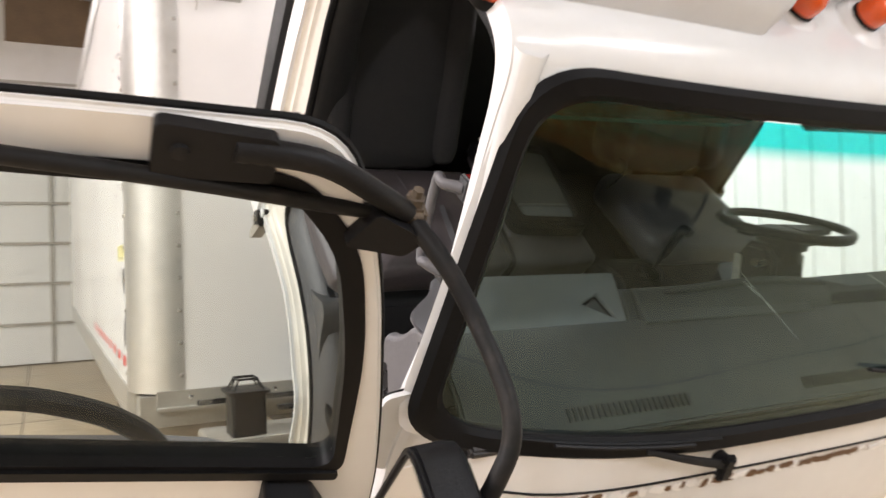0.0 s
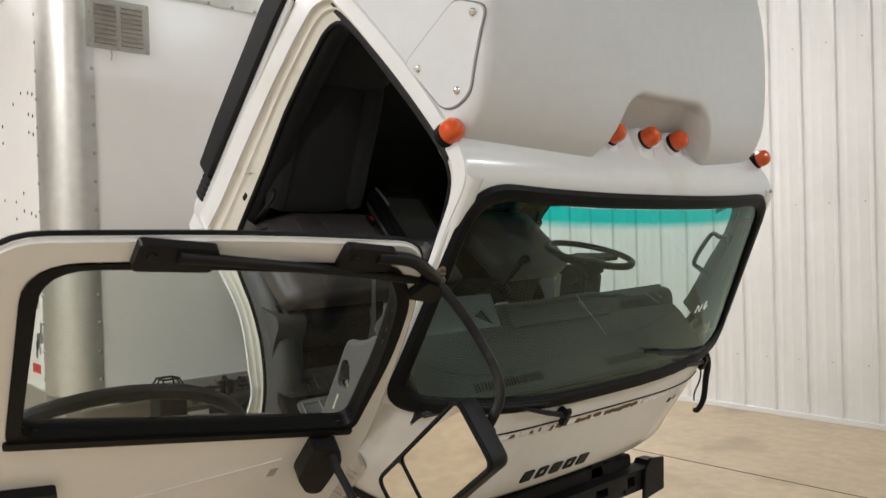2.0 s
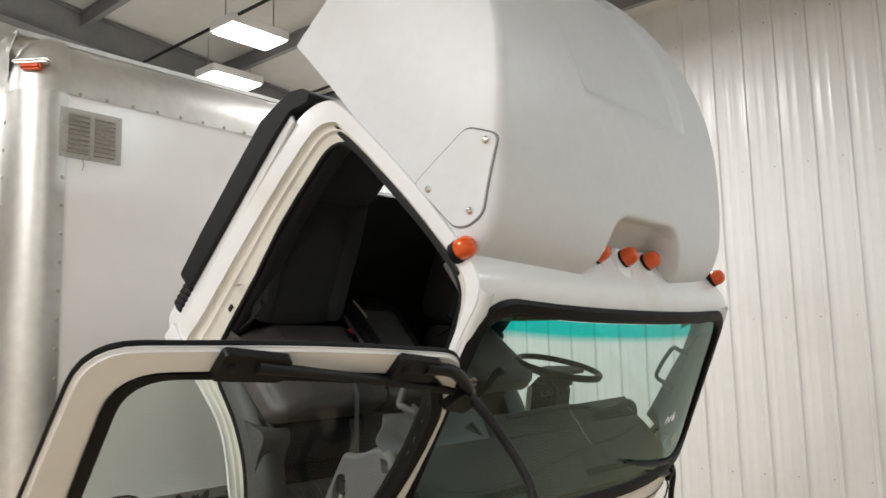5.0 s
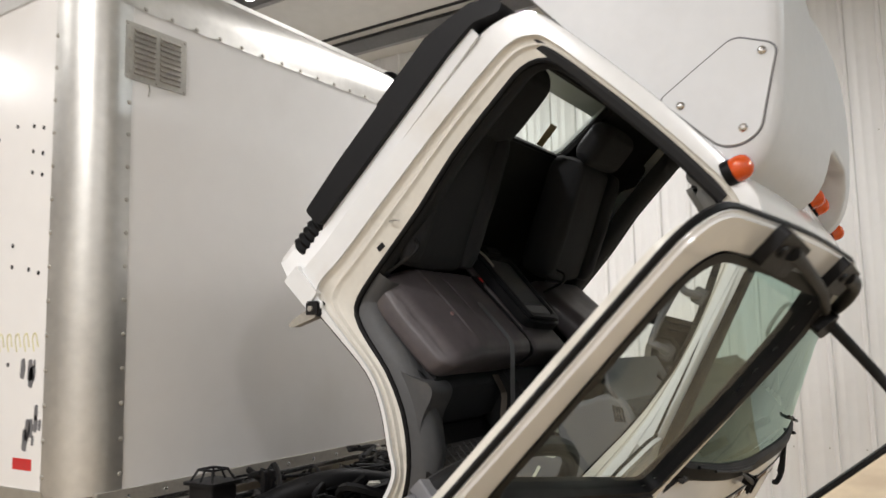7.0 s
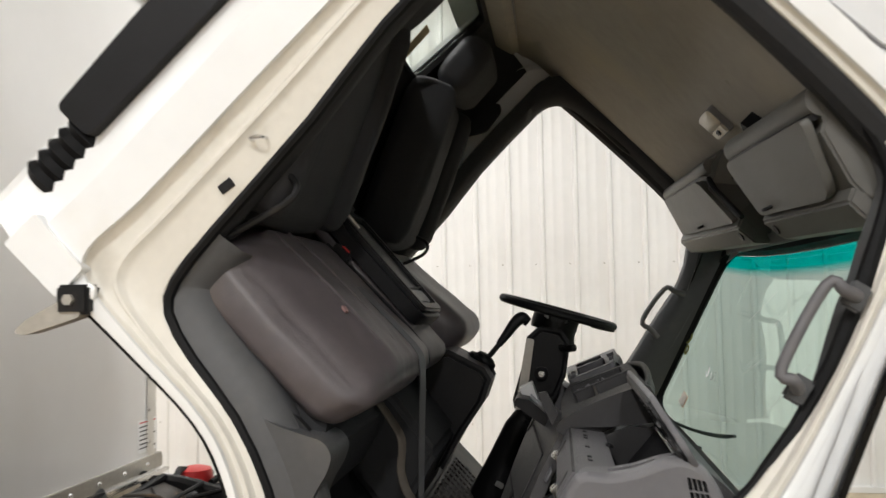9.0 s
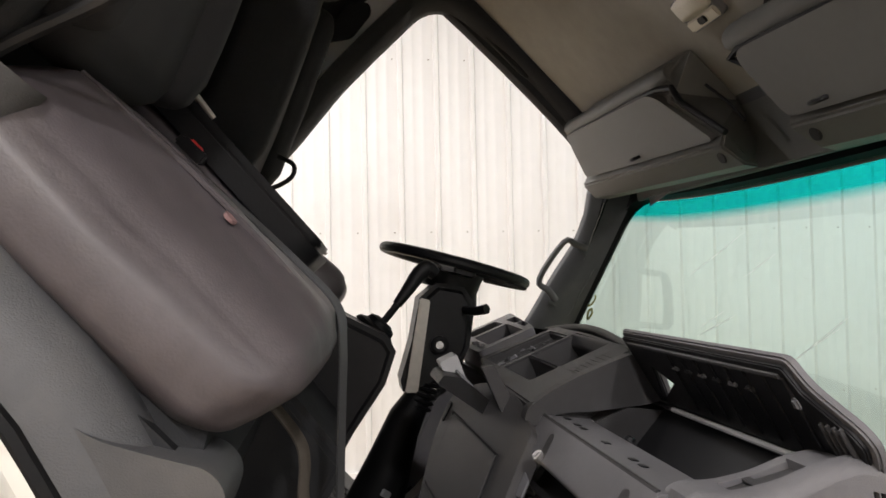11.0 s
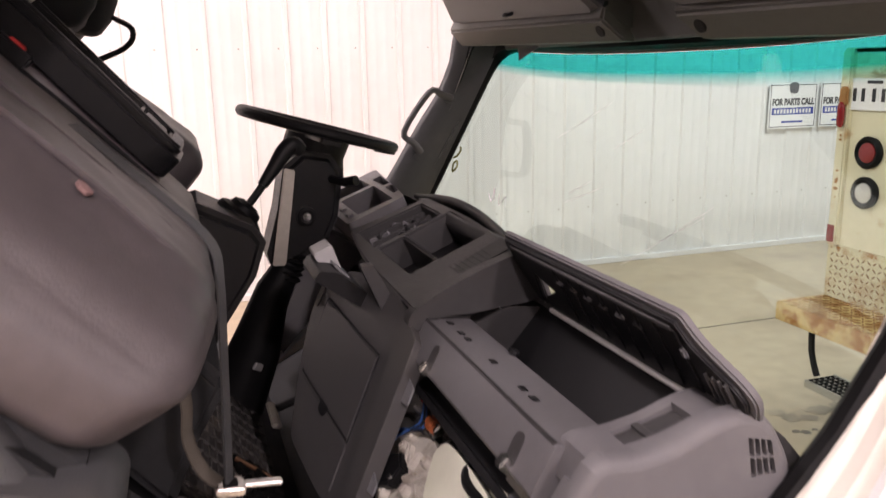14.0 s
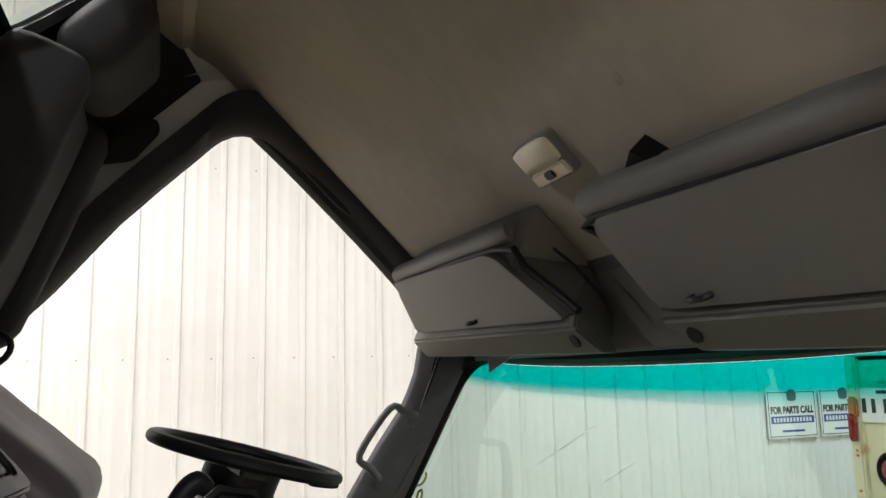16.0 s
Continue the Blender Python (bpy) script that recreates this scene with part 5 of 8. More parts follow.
# ---- dashboard ----
dash = thing("dashboard", CAB, "grey-brown plastic dashboard with its centre stripped and glovebox open", "dashboard")
TOP = smooth2([(1.090, 0.474), (1.100, 0.497), (1.129, 0.522), (1.158, 0.566), (1.179, 0.613), (1.204, 0.646), (1.238, 0.659), (1.275, 0.654), (1.318, 0.637), (1.345, 0.595)], 4)
END = [tuple(p) for p in TOP] + [(1.36, -0.06), (1.215, -0.06), (1.160, 0.20), (1.100, 0.43)]
END_R = [0.0005] * len(TOP) + [0.02, 0.02, 0.1, 0.03]


def inset(poly, d):
    """A closed outline drawn in by d along its normals."""
    out, k = [], len(poly)
    for i in range(k):
        a, b, c = (np.array(poly[(i + e) % k], float) for e in (-1, 0, 1))
        n1, n2 = (np.array((v[1], -v[0])) / np.linalg.norm(v) for v in (b - a, c - b))
        n = (n1 + n2) / max(0.4, 1 + float(n1 @ n2))
        out.append(b + n * d)
    return out


END_FACE = rounded(inset(END, 0.016), END_R, 5)
HOLE = rounded([(1.126, 0.410), (1.146, 0.438), (1.164, 0.432), (1.209, 0.388), (1.217, 0.352), (1.178, 0.320), (1.156, 0.332), (1.134, 0.385)], [0.012, 0.014, 0.014, 0.02, 0.02, 0.02, 0.02, 0.03], 5)
def vent_at(u, v):
    a, b, c, d = (Vector(p) for p in ((1.228, 0.624), (1.258, 0.643), (1.299, 0.619), (1.272, 0.593)))
    return a.lerp(b, u).lerp(d.lerp(c, u), v)[:]


VENTS = [rounded([vent_at(*q) for q in ((u, v), (u + 0.205, v), (u + 0.205, v + 0.46), (u, v + 0.46))], 0.0016, 3) for v in (0.02, 0.53) for u in (0.01, 0.265, 0.52, 0.775)]
part("end_panel", slab(END_FACE, -0.94, -0.920, "xz", [HOLE] + VENTS), DASH, dash)
EDGE = [rounded(inset(END, d), END_R, 5) for d in (0.0162, 0.0105, 0.0055, 0.0018, 0.0, 0.0, 0.006)]
part("end_edge", loft([[(p[0], y, p[1]) for p in ring] for ring, y in zip(EDGE, (-0.9402, -0.9388, -0.9355, -0.930, -0.922, -0.9145, -0.9145))], cap=False), DASH, dash, angle=60)
# black sheet inside the slots stands for the shade behind them
part("vent_shade", slab([vent_at(*q) for q in ((0, 0), (1, 0), (1, 1), (0, 1))], -0.931, -0.928, "xz"), BLACK, dash)
BOX_REST = [(1.21, 0.640), (1.245, 0.650), (1.30, 0.64), (1.34, 0.60), (1.34, 0.50), (1.24, 0.46), (1.12, 0.44)]
for y0, y1, e in ((-0.916, -0.902, 0.0), (-0.858, -0.838, 0.006)):
    part("end_box", slab(rounded([(1.098 + e, 0.48), (1.106 + e, 0.497), (1.132 + e, 0.521), (1.160 + e, 0.562), (1.182 + e, 0.610)] + BOX_REST, 0.016, 4), y0, y1, "xz", bevel=0.007, seg=3), DASH, dash)
part("box_tray", slab([(1.100, 0.480), (1.110, 0.497), (1.135, 0.521), (1.148, 0.513), (1.196, 0.592), (1.180, 0.601), (1.188, 0.614)] + BOX_REST, -0.9025, -0.8575, "xz"), DASH, dash)
# shade in the tray, put in as a darker sheet over its floor
part("tray_floor_shade", slab([(1.1485, 0.5145), (1.1945, 0.5915), (1.1900, 0.5945), (1.144, 0.517)], -0.900, -0.860, "xz"), DASH_DARK, dash)
part("tray_bar", block(-0.002, 0.002, -0.902, -0.858, -0.006, 0.004, 0.001, 1, m=T((1.160, 0, 0.550)) @ Matrix.Rotation(radians(28), 4, "Y")), DASH_DARK, dash)
part("front_post", slab(rounded([(1.10, 0.45), (1.13, 0.45), (1.20, 0.20), (1.235, -0.05), (1.215, -0.06), (1.160, 0.20)], 0.006), -0.914, -0.895, "xz", bevel=0.006), DASH, dash)
part("hole_back", slab(rounded([(1.115, 0.40), (1.14, 0.45), (1.18, 0.445), (1.235, 0.37), (1.21, 0.315), (1.15, 0.315)], 0.01), -0.906, -0.899, "xz"), TANK, dash, "cream filler neck behind the opening")
part("filler_cap", lathe([(0.026, 0), (0.027, 0.012), (0.024, 0.017), (0.020, 0.014), (0.003, 0.014)], toward((1.172, -0.925, 0.392), (0, -1, 0.15))), BLACK, dash, "round black filler cap")
part("cap_tab", tube([(1.19, -0.925, 0.378), (1.20, -0.925, 0.362)], 0.006, 8, 0), BLACK, dash)
part("cap_strap", tube([(1.165, -0.918, 0.42), (1.158, -0.922, 0.438), (1.165, -0.915, 0.45)], 0.012, 8, 4, flat=0.4), BLACK, dash)
part("screw_hole", lathe([(0.008, -0.002), (0.007, 0.0012), (0.002, 0.0008)], toward((1.262, -0.940, 0.380), (0, -1, 0)), 12), BLACK, dash)
part("level_window", block(-0.005, 0.005, -0.942, -0.938, -0.035, 0.035, 0.003, m=T((1.205, 0, 0.262)) @ Matrix.Rotation(radians(-14), 4, "Y")), TANK, dash)
# beam across the glovebox opening
part("beam", slab(rounded([(1.094, 0.466), (1.112, 0.400), (1.128, 0.398), (1.155, 0.455), (1.178, 0.515), (1.170, 0.522)], [0.004, 0.006, 0.006, 0.02, 0.004, 0.004]), -0.86, -0.318, "xz", bevel=0.003), DASH, dash)
part("beam_step", slab([(1.0935, 0.4685), (1.0965, 0.4585), (1.099, 0.4585), (1.097, 0.4705)], -0.852, -0.335, "xz"), DASH_DARK, dash)
for b in (-0.355, -0.414, -0.447, -0.56, -0.673, -0.71):
    part("beam_slot", block(-0.0055, 0.0055, b - 0.0085, b + 0.0085, -0.003, 0.0012, 0.0008, 1, m=T((1.1265, 0, 0.4905)) @ Matrix.Rotation(radians(-36.5), 4, "Y")), BLACK, dash)
part("beam_knob", lathe([(0.010, 0), (0.009, 0.006), (0.003, 0.008)], toward((1.168, -0.520, 0.5225), (-0.4, 0, 0.9)), 10), BLACK, dash)
part("beam_groove", tube([(1.1125, -0.855, 0.4125), (1.1125, -0.33, 0.4125)], 0.0022, 5, 0), BLACK, dash)
for b in (-0.44, -0.785):
    # the clip's recess is a flat plate, its shade put in as darker colour
    bm = slab(rounded([(b - 0.017, 0.404), (b + 0.013, 0.408), (b + 0.017, 0.448), (b - 0.010, 0.452)], 0.013, 4), 0.0, 0.004, "yz", bevel=0.001)
    for v in bm.verts:
        v.co.x += 1.2205 - 0.2727 * v.co.z
    part("recess_shade", bm, DASH_DARK, dash)
    part("clip", block(-0.010, 0.010, b - 0.010, b + 0.010, -0.010, 0.010, 0.003, m=T((1.108, 0, 0.405))), CHROME, dash, "bright spring clip")
# the bin and its open lid
part("bin_back", slab([(1.250, 0.632), (1.262, 0.626), (1.290, 0.36), (1.275, 0.35)], -0.84, -0.34, "xz", bevel=0.002), BLACK, dash)
part("bin_floor", slab([(1.15, 0.36), (1.285, 0.345), (1.285, 0.355), (1.15, 0.372)], -0.84, -0.34, "xz", bevel=0.002), BLACK, dash)
part("bin_front", slab([(1.158, 0.46), (1.176, 0.512), (1.180, 0.37), (1.168, 0.37)], -0.84, -0.34, "xz", bevel=0.002), BLACK, dash)
part("bin_side", slab([(1.15, 0.47), (1.22, 0.628), (1.255, 0.632), (1.285, 0.36), (1.155, 0.36)], -0.846, -0.838, "xz"), BLACK, dash)
part("bin_side", slab([(1.15, 0.47), (1.20, 0.585), (1.25, 0.625), (1.285, 0.36), (1.155, 0.36)], -0.343, -0.335, "xz"), DASH_DARK, dash)
LID_GAP = [(0.084, -0.412), (0.060, -0.470), (0.012, -0.376)]
LID = T((1.240, 0, 0.645)) @ Matrix.Rotation(radians(194), 4, "Y")
lid = part("lid", slab(rounded([(0.0, -0.345), (0.148, -0.330), (0.153, -0.874), (0.117, -0.888), (0.097, -0.913), (0.073, -0.945), (0.052, -0.957), (0.030, -0.950), (0.0, -0.93)], [0.004, 0.006, 0.012, 0.02, 0.02, 0.02, 0.016, 0.02, 0.006], 3), -0.007, 0.005, "xy", [LID_GAP], bevel=0.003), DASH, dash, "open grey glovebox lid with a dark lined inside", LID)
part("lid_lining", slab(rounded([(0.006, -0.352), (0.140, -0.338), (0.144, -0.866), (0.110, -0.880), (0.090, -0.906), (0.068, -0.936), (0.050, -0.946), (0.034, -0.940), (0.006, -0.922)], 0.006, 3), 0.005, 0.012, "xy", [LID_GAP], bevel=0.002), BLACK, lid)
for k in range(8):
    part("lid_rib", block(0.02, 0.130, -0.862 + k * 0.048, -0.858 + k * 0.048, 0.011, 0.015, 0.001, 1), BLACK, lid)
part("lid_ridge", tube([(0.128, -0.36, 0.012), (0.130, -0.60, 0.013), (0.131, -0.855, 0.012)], 0.004, 6), DASH_DARK, lid)
for k in range(6):
    part("lid_clip", block(0.096, 0.102, -0.770 + k * 0.046, -0.748 + k * 0.046, 0.010, 0.017, 0.002), GREY_TRIM if k % 2 else DASH_DARK, lid)
part("lid_stop", block(0.088, 0.104, -0.868, -0.856, 0.010, 0.018, 0.003), GREY_TRIM, lid)
for k in range(4):
    part("lid_slat", block(0.03, 0.075, -0.928 + k * 0.012, -0.924 + k * 0.012, 0.011, 0.017, 0.001, 1), DASH_DARK, lid)
# top from the bin to the screen, with demister slots
part("top_deck", slab([(1.235, 0.655), (1.30, 0.662), (1.42, 0.655), (1.535, 0.625), (1.535, 0.60), (1.40, 0.635), (1.24, 0.63)], -0.92, 0.90, "xz", bevel=0.006), DASH_DARK, dash)
for b in [-0.66 + 0.017 * k for k in range(22)] + [0.12 + 0.017 * k for k in range(24)]:
    part("demister_slot", block(-0.016, 0.016, b, b + 0.008, -0.001, 0.003, 0, m=T((1.485, 0, 0.641)) @ Matrix.Rotation(radians(15), 4, "Y")), BLACK, dash)
# centre panel: a slanted panel turned a little towards the passenger, with a flap and a wide flange
PANEL = Matrix(((1, -0.138, -0.308, 1.180), (0, 1, 0, 0), (0, 0, 1, 0), (0, 0, 0, 1)))


def on_panel(bm):
    bmesh.ops.transform(bm, matrix=PANEL, verts=bm.verts)
    return bm


part("centre_panel", on_panel(slab(rounded([(0.135, 0.375), (0.125, 0.30), (0.088, 0.242), (0.031, 0.179), (-0.066, 0.085), (-0.264, 0.085), (-0.425, 0.098), (-0.365, 0.432), (-0.20, 0.470), (0.0, 0.44)], [0.04, 0.04, 0.04, 0.05, 0.03, 0.05, 0.02, 0.03, 0.05, 0.05], 4), 0.0, 0.028, "yz", bevel=0.012, seg=3)), DASH_MID, dash)
part("panel_flange", on_panel(slab(rounded([(-0.300, 0.450), (-0.378, 0.428), (-0.440, 0.104), (-0.398, 0.100)], 0.010, 3), -0.012, 0.022, "yz", bevel=0.008, seg=3)), DASH_MID, dash)
part("panel_flap", on_panel(slab(rounded([(0.058, 0.345), (-0.262, 0.352), (-0.296, 0.203), (0.017, 0.200)], 0.008, 3), -0.004, 0.002, "yz", bevel=0.003)), DASH_MID, dash)
part("flap_gap", on_panel(tube([(-0.0015, 0.062, 0.349), (-0.0015, -0.266, 0.356), (-0.0015, -0.301, 0.199), (-0.0015, 0.014, 0.196)], 0.0022, 5, 0, closed=True)), BLACK, dash)
part("flap_lower", on_panel(slab(rounded([(0.010, 0.190), (-0.302, 0.193), (-0.322, 0.112), (-0.05, 0.105)], 0.008, 3), -0.003, 0.002, "yz", bevel=0.003)), DASH_MID, dash)
part("flap_catch", on_panel(slab(rounded([(-0.130, 0.203), (-0.178, 0.203), (-0.170, 0.180), (-0.138, 0.180)], 0.010, 4), -0.0055, -0.002, "yz", bevel=0.001)), BLACK, dash)
part("socket", on_panel(slab(rounded([(0.100, 0.362), (0.122, 0.362), (0.116, 0.315), (0.096, 0.315)], 0.010, 4), -0.0035, 0.002, "yz", bevel=0.001)), BLACK, dash)
part("mount_tab", on_panel(slab(rounded([(-0.375, 0.375), (-0.415, 0.365), (-0.420, 0.335), (-0.385, 0.33)], 0.006, 3), 0.004, 0.008, "yz", bevel=0.001)), GREY_TRIM, dash)
part("mount_tab", on_panel(slab(rounded([(-0.410, 0.215), (-0.445, 0.205), (-0.447, 0.185), (-0.415, 0.18)], 0.005, 3), 0.004, 0.008, "yz", bevel=0.001)), GREY_TRIM, dash)
part("open_ashtray", slab(rounded([(0.962, 0.370), (1.095, 0.395), (1.10, 0.425), (0.99, 0.415), (0.958, 0.392)], 0.006), -0.10, 0.06, "xz", bevel=0.006), BLACK, dash, "pulled-out black ashtray drawer")
part("ashtray_grate", slab(rounded([(0.985, -0.06), (1.03, -0.06), (1.03, 0.03), (0.985, 0.03)], 0.004), 0.4165, 0.421, "xy"), GREY_TRIM, dash)
part("hanging_bezel", slab(rounded([(0.985, 0.455), (1.095, 0.412), (1.112, 0.440), (1.0, 0.475)], 0.006), -0.19, -0.165, "xz", bevel=0.004), DASH_DARK, dash)
part("switch_bank", slab(rounded([(0.93, 0.46), (0.985, 0.44), (1.0, 0.475), (0.945, 0.50)], 0.006), -0.03, 0.04, "xz", bevel=0.010, seg=3), TRIM_LIGHT, dash, "loose pale switch housing", T((0.018, 0.02, -0.055)))
# upper centre console with its empty trays
CT = T((1.066, 0, 0.466)) @ Matrix.Rotation(radians(-68), 4, "Y")
TR = [rounded(p, 0.006, 2) for p in ([(0.048, -0.15), (0.106, -0.15), (0.106, 0.095), (0.046, 0.095)], [(0.116, -0.15), (0.226, -0.145), (0.234, 0.105), (0.116, 0.098)], [(0.042, 0.125), (0.215, 0.125), (0.215, 0.285), (0.042, 0.30)])]
part("upper_console", slab(rounded([(-0.004, -0.335), (0.10, -0.318), (0.232, -0.265), (0.250, 0.0), (0.248, 0.315), (0.03, 0.36), (0.0, 0.10)], [0.012, 0.1, 0.03, 0.1, 0.02, 0.02, 0.1]), -0.075, 0.0, "xy", TR, bevel=0.006, seg=3), DASH_DARK, dash, "dark centre console with empty trays", CT)
part("tray_floor", block(0.03, 0.24, -0.17, 0.32, -0.085, -0.072, 0.003), BLACK, dash, "", CT)
part("console_slot", slab(rounded([(0.118, -0.296), (0.218, -0.286), (0.236, -0.212), (0.118, -0.236)], 0.006, 2), -0.002, 0.0015, "xy"), BLACK, dash, "", CT)
for k in range(7):
    part("slot_bar", block(0.112 + k * 0.012, 0.115 + k * 0.012, -0.290, -0.222, 0.0012, 0.0022, 0.0004, 1), BLACK, dash, "", CT)
CHEEK = [(1.066, 0.455), (1.075, 0.504), (1.090, 0.551), (1.113, 0.606), (1.138, 0.660), (1.160, 0.688), (1.245, 0.650), (1.225, 0.615), (1.190, 0.574), (1.160, 0.535), (1.125, 0.500), (1.106, 0.472), (1.100, 0.440), (1.076, 0.434)]
part("console_cheek", slab(rounded(CHEEK, [0.008, 0.05, 0.05, 0.05, 0.04, 0.01, 0.01, 0.06, 0.06, 0.06, 0.05, 0.04, 0.008, 0.008], 4), -0.338, -0.306, "xz", bevel=0.012, seg=3), DASH_DARK, dash)
part("hood_lip", tube([(1.172, -0.25, 0.672), (1.180, -0.18, 0.692), (1.184, -0.08, 0.707), (1.184, 0.06, 0.719), (1.184, 0.20, 0.721), (1.182, 0.33, 0.708), (1.178, 0.45, 0.688)], [0.008, 0.011, 0.012, 0.012, 0.012, 0.011, 0.008], 10, 4, flat=0.8), DASH_DARK, dash)
part("hood_back", loft([[(1.186, b, c - 0.004), (1.215, b, c - 0.006), (1.25, b, 0.645)] for b, c in ((-0.25, 0.672), (-0.18, 0.692), (-0.08, 0.707), (0.06, 0.719), (0.20, 0.721), (0.33, 0.708), (0.45, 0.688))], closed=False), DASH_DARK, dash, angle=60)
for tr in TR[:2]:
    part("tray_wall", loft([[(p[0], p[1], z) for p in inset(tr, e)] for z, e in ((-0.003, 0.0006), (-0.071, 0.0012))], cap=False), BLACK, dash, "", CT)
part("console_top", slab(rounded([(1.150, 0.680), (1.170, 0.694), (1.262, 0.664), (1.262, 0.640), (1.165, 0.655)], 0.008), -0.30, 0.34, "xz", bevel=0.008, seg=3), DASH_DARK, dash)
for y in (0.15, 0.20, 0.25):
    part("tray_rail", block(0.05, 0.21, y, y + 0.006, -0.06, -0.012, 0.002), DASH_DARK, dash, "", CT)
for k in range(26):
    x, y = random.uniform(0.05, 0.20), random.uniform(0.13, 0.285)
    part("loose_wire", tube([(x, y, -0.06), (x + random.uniform(-0.03, 0.03), y + random.uniform(-0.03, 0.03), random.uniform(-0.03, -0.005)), (x + random.uniform(-0.04, 0.04), y + random.uniform(-0.04, 0.04), -0.05)], random.choice((0.003, 0.005)), 5), (BLACK, DASH_DARK, GREY_TRIM)[k % 3], dash, "", CT)
for k in range(5):
    part("loose_plug", block(-0.010, 0.010, -0.007, 0.007, -0.006, 0.006, 0.002, m=T((random.uniform(0.06, 0.19), random.uniform(0.14, 0.275), -0.02)) @ Matrix.Rotation(random.random() * 3, 4, "Z")), GREY_TRIM if k % 2 else DASH_DARK, dash, "", CT)
# instrument pod in front of the driver
PT = CT @ T((0, 0, 0.012))
part("instrument_frame", slab(rounded([(0.035, 0.375), (0.205, 0.385), (0.245, 0.86), (0.03, 0.86)], 0.02), -0.06, 0.0, "xy", [rounded([(0.075, 0.425), (0.180, 0.415), (0.185, 0.66), (0.075, 0.66)], 0.01), rounded([(0.075, 0.69), (0.18, 0.69), (0.18, 0.82), (0.075, 0.82)], 0.01), rounded([(0.197, 0.47), (0.215, 0.475), (0.222, 0.58), (0.200, 0.58)], 0.003, 2), rounded([(0.200, 0.60), (0.223, 0.60), (0.230, 0.74), (0.202, 0.74)], 0.003, 2)], bevel=0.005), DASH, dash, "empty instrument surround", PT)
part("instrument_back", block(0.04, 0.24, 0.39, 0.85, -0.10, -0.062, 0.004), BLACK, dash, "", PT)
for y in (0.425, 0.52):
    part("clip_tab", block(0.050, 0.066, y, y + 0.05, -0.002, 0.008, 0.003), DASH, dash, "", PT)
part("hood", loft([[(a0 + 0.11 * k / 6, b, c + h * math.sin(math.pi * (0.15 + 0.85 * k / 6)) - 0.03 * k / 6) for k in range(7)] for a0, b, c, h in ((1.150, 0.22, 0.655, 0.035), (1.150, 0.42, 0.655, 0.033), (1.150, 0.60, 0.645, 0.028), (1.148, 0.72, 0.648, 0.034), (1.148, 0.84, 0.660, 0.042), (1.152, 0.90, 0.662, 0.040), (1.165, 0.94, 0.615, 0.030))], closed=False), DASH_DARK, dash, angle=60)
# daylight through the gap at the lid's hinge, drawn as a white tube
part("gap_light", tube([(1.238, -0.40, 0.630), (1.232, -0.81, 0.630)], 0.0045, 6, 0), SIGN_WHITE, dash, "white strip for daylight through the glovebox hinge gap")
part("lower_panel", slab([(1.07, 0.45), (1.12, 0.30), (1.20, 0.10), (1.26, 0.08), (1.24, 0.5)], 0.62, 0.88, "xz", bevel=0.012), DASH, dash)
part("cross_member", block(1.24, 1.30, -0.9, 0.88, 0.36, 0.44, 0.01), BLACK_STEEL, dash)

# behind the missing glovebox panel
tank = thing("washer_tank", CAB, "cream plastic washer fluid tank beside the blower", "tank")
TANK_OUT = rounded([(-0.536, 0.325), (-0.548, 0.348), (-0.60, 0.353), (-0.70, 0.352), (-0.80, 0.342), (-0.885, 0.32), (-0.895, 0.06), (-0.872, 0.165), (-0.846, 0.188), (-0.808, 0.202), (-0.755, 0.205), (-0.690, 0.225), (-0.655, 0.240), (-0.60, 0.258), (-0.570, 0.282)], [0.015, 0.015, 0.03, 0.05, 0.05, 0.03, 0.03, 0.03, 0.05, 0.04, 0.02, 0.02, 0.03, 0.03, 0.03], 4)
FACE = Matrix(((1, 0, -0.12, 1.206), (0, 1, 0, 0), (0, 0, 1, 0), (0, 0, 0, 1)))


def sheared(bm):
    bmesh.ops.transform(bm, matrix=FACE, verts=bm.verts)
    return bm


part("body", sheared(slab(TANK_OUT, 0.0, 0.11, "yz", bevel=0.016, seg=4)), TANK, tank)
cent = sum(TANK_OUT) / len(TANK_OUT)
part("seam", sheared(slab([cent + (p - cent) * 1.02 for p in TANK_OUT], 0.055, 0.060, "yz")), TANK, tank)
part("shoulder", sheared(slab(rounded([(-0.60, 0.335), (-0.64, 0.378), (-0.70, 0.382), (-0.745, 0.345)], 0.012, 4), 0.030, 0.08, "yz", bevel=0.010, seg=3)), TANK, tank)
part("filler_elbow", tube([(1.20, -0.70, 0.355), (1.19, -0.74, 0.372), (1.185, -0.80, 0.380), (1.185, -0.89, 0.392)], 0.020, 12), TANK, tank)
part("hose", tube([(1.195, -0.640, 0.350), (1.175, -0.632, 0.352), (1.165, -0.66, 0.338), (1.168, -0.70, 0.336), (1.175, -0.73, 0.345)], 0.008, 8), RUBBER, tank)
part("hose", tube([(1.19, -0.655, 0.352), (1.185, -0.648, 0.372), (1.188, -0.655, 0.392), (1.21, -0.69, 0.40)], 0.007, 8), RUBBER, tank)
blower = thing("blower_motor", CAB, "black heater blower motor with a finned rim", "blower")
BLOW = toward((1.325, -0.462, 0.135), (-1, 0.05, 0.1))
part("scroll", lathe([(0.075, 0), (0.102, 0.012), (0.105, 0.03), (0.098, 0.036), (0.05, 0.040)], BLOW, 32), BLACK, blower)
for k in range(34):
    an = 2 * math.pi * k / 34
    part("fin", block(-0.002, 0.002, 0.068, 0.103, 0.028, 0.046, 0.001, 1, m=BLOW @ Matrix.Rotation(an, 4, "Z")), BLACK, blower)
CAN = toward((1.300, -0.500, 0.158), (0.10, 0.86, -0.47))
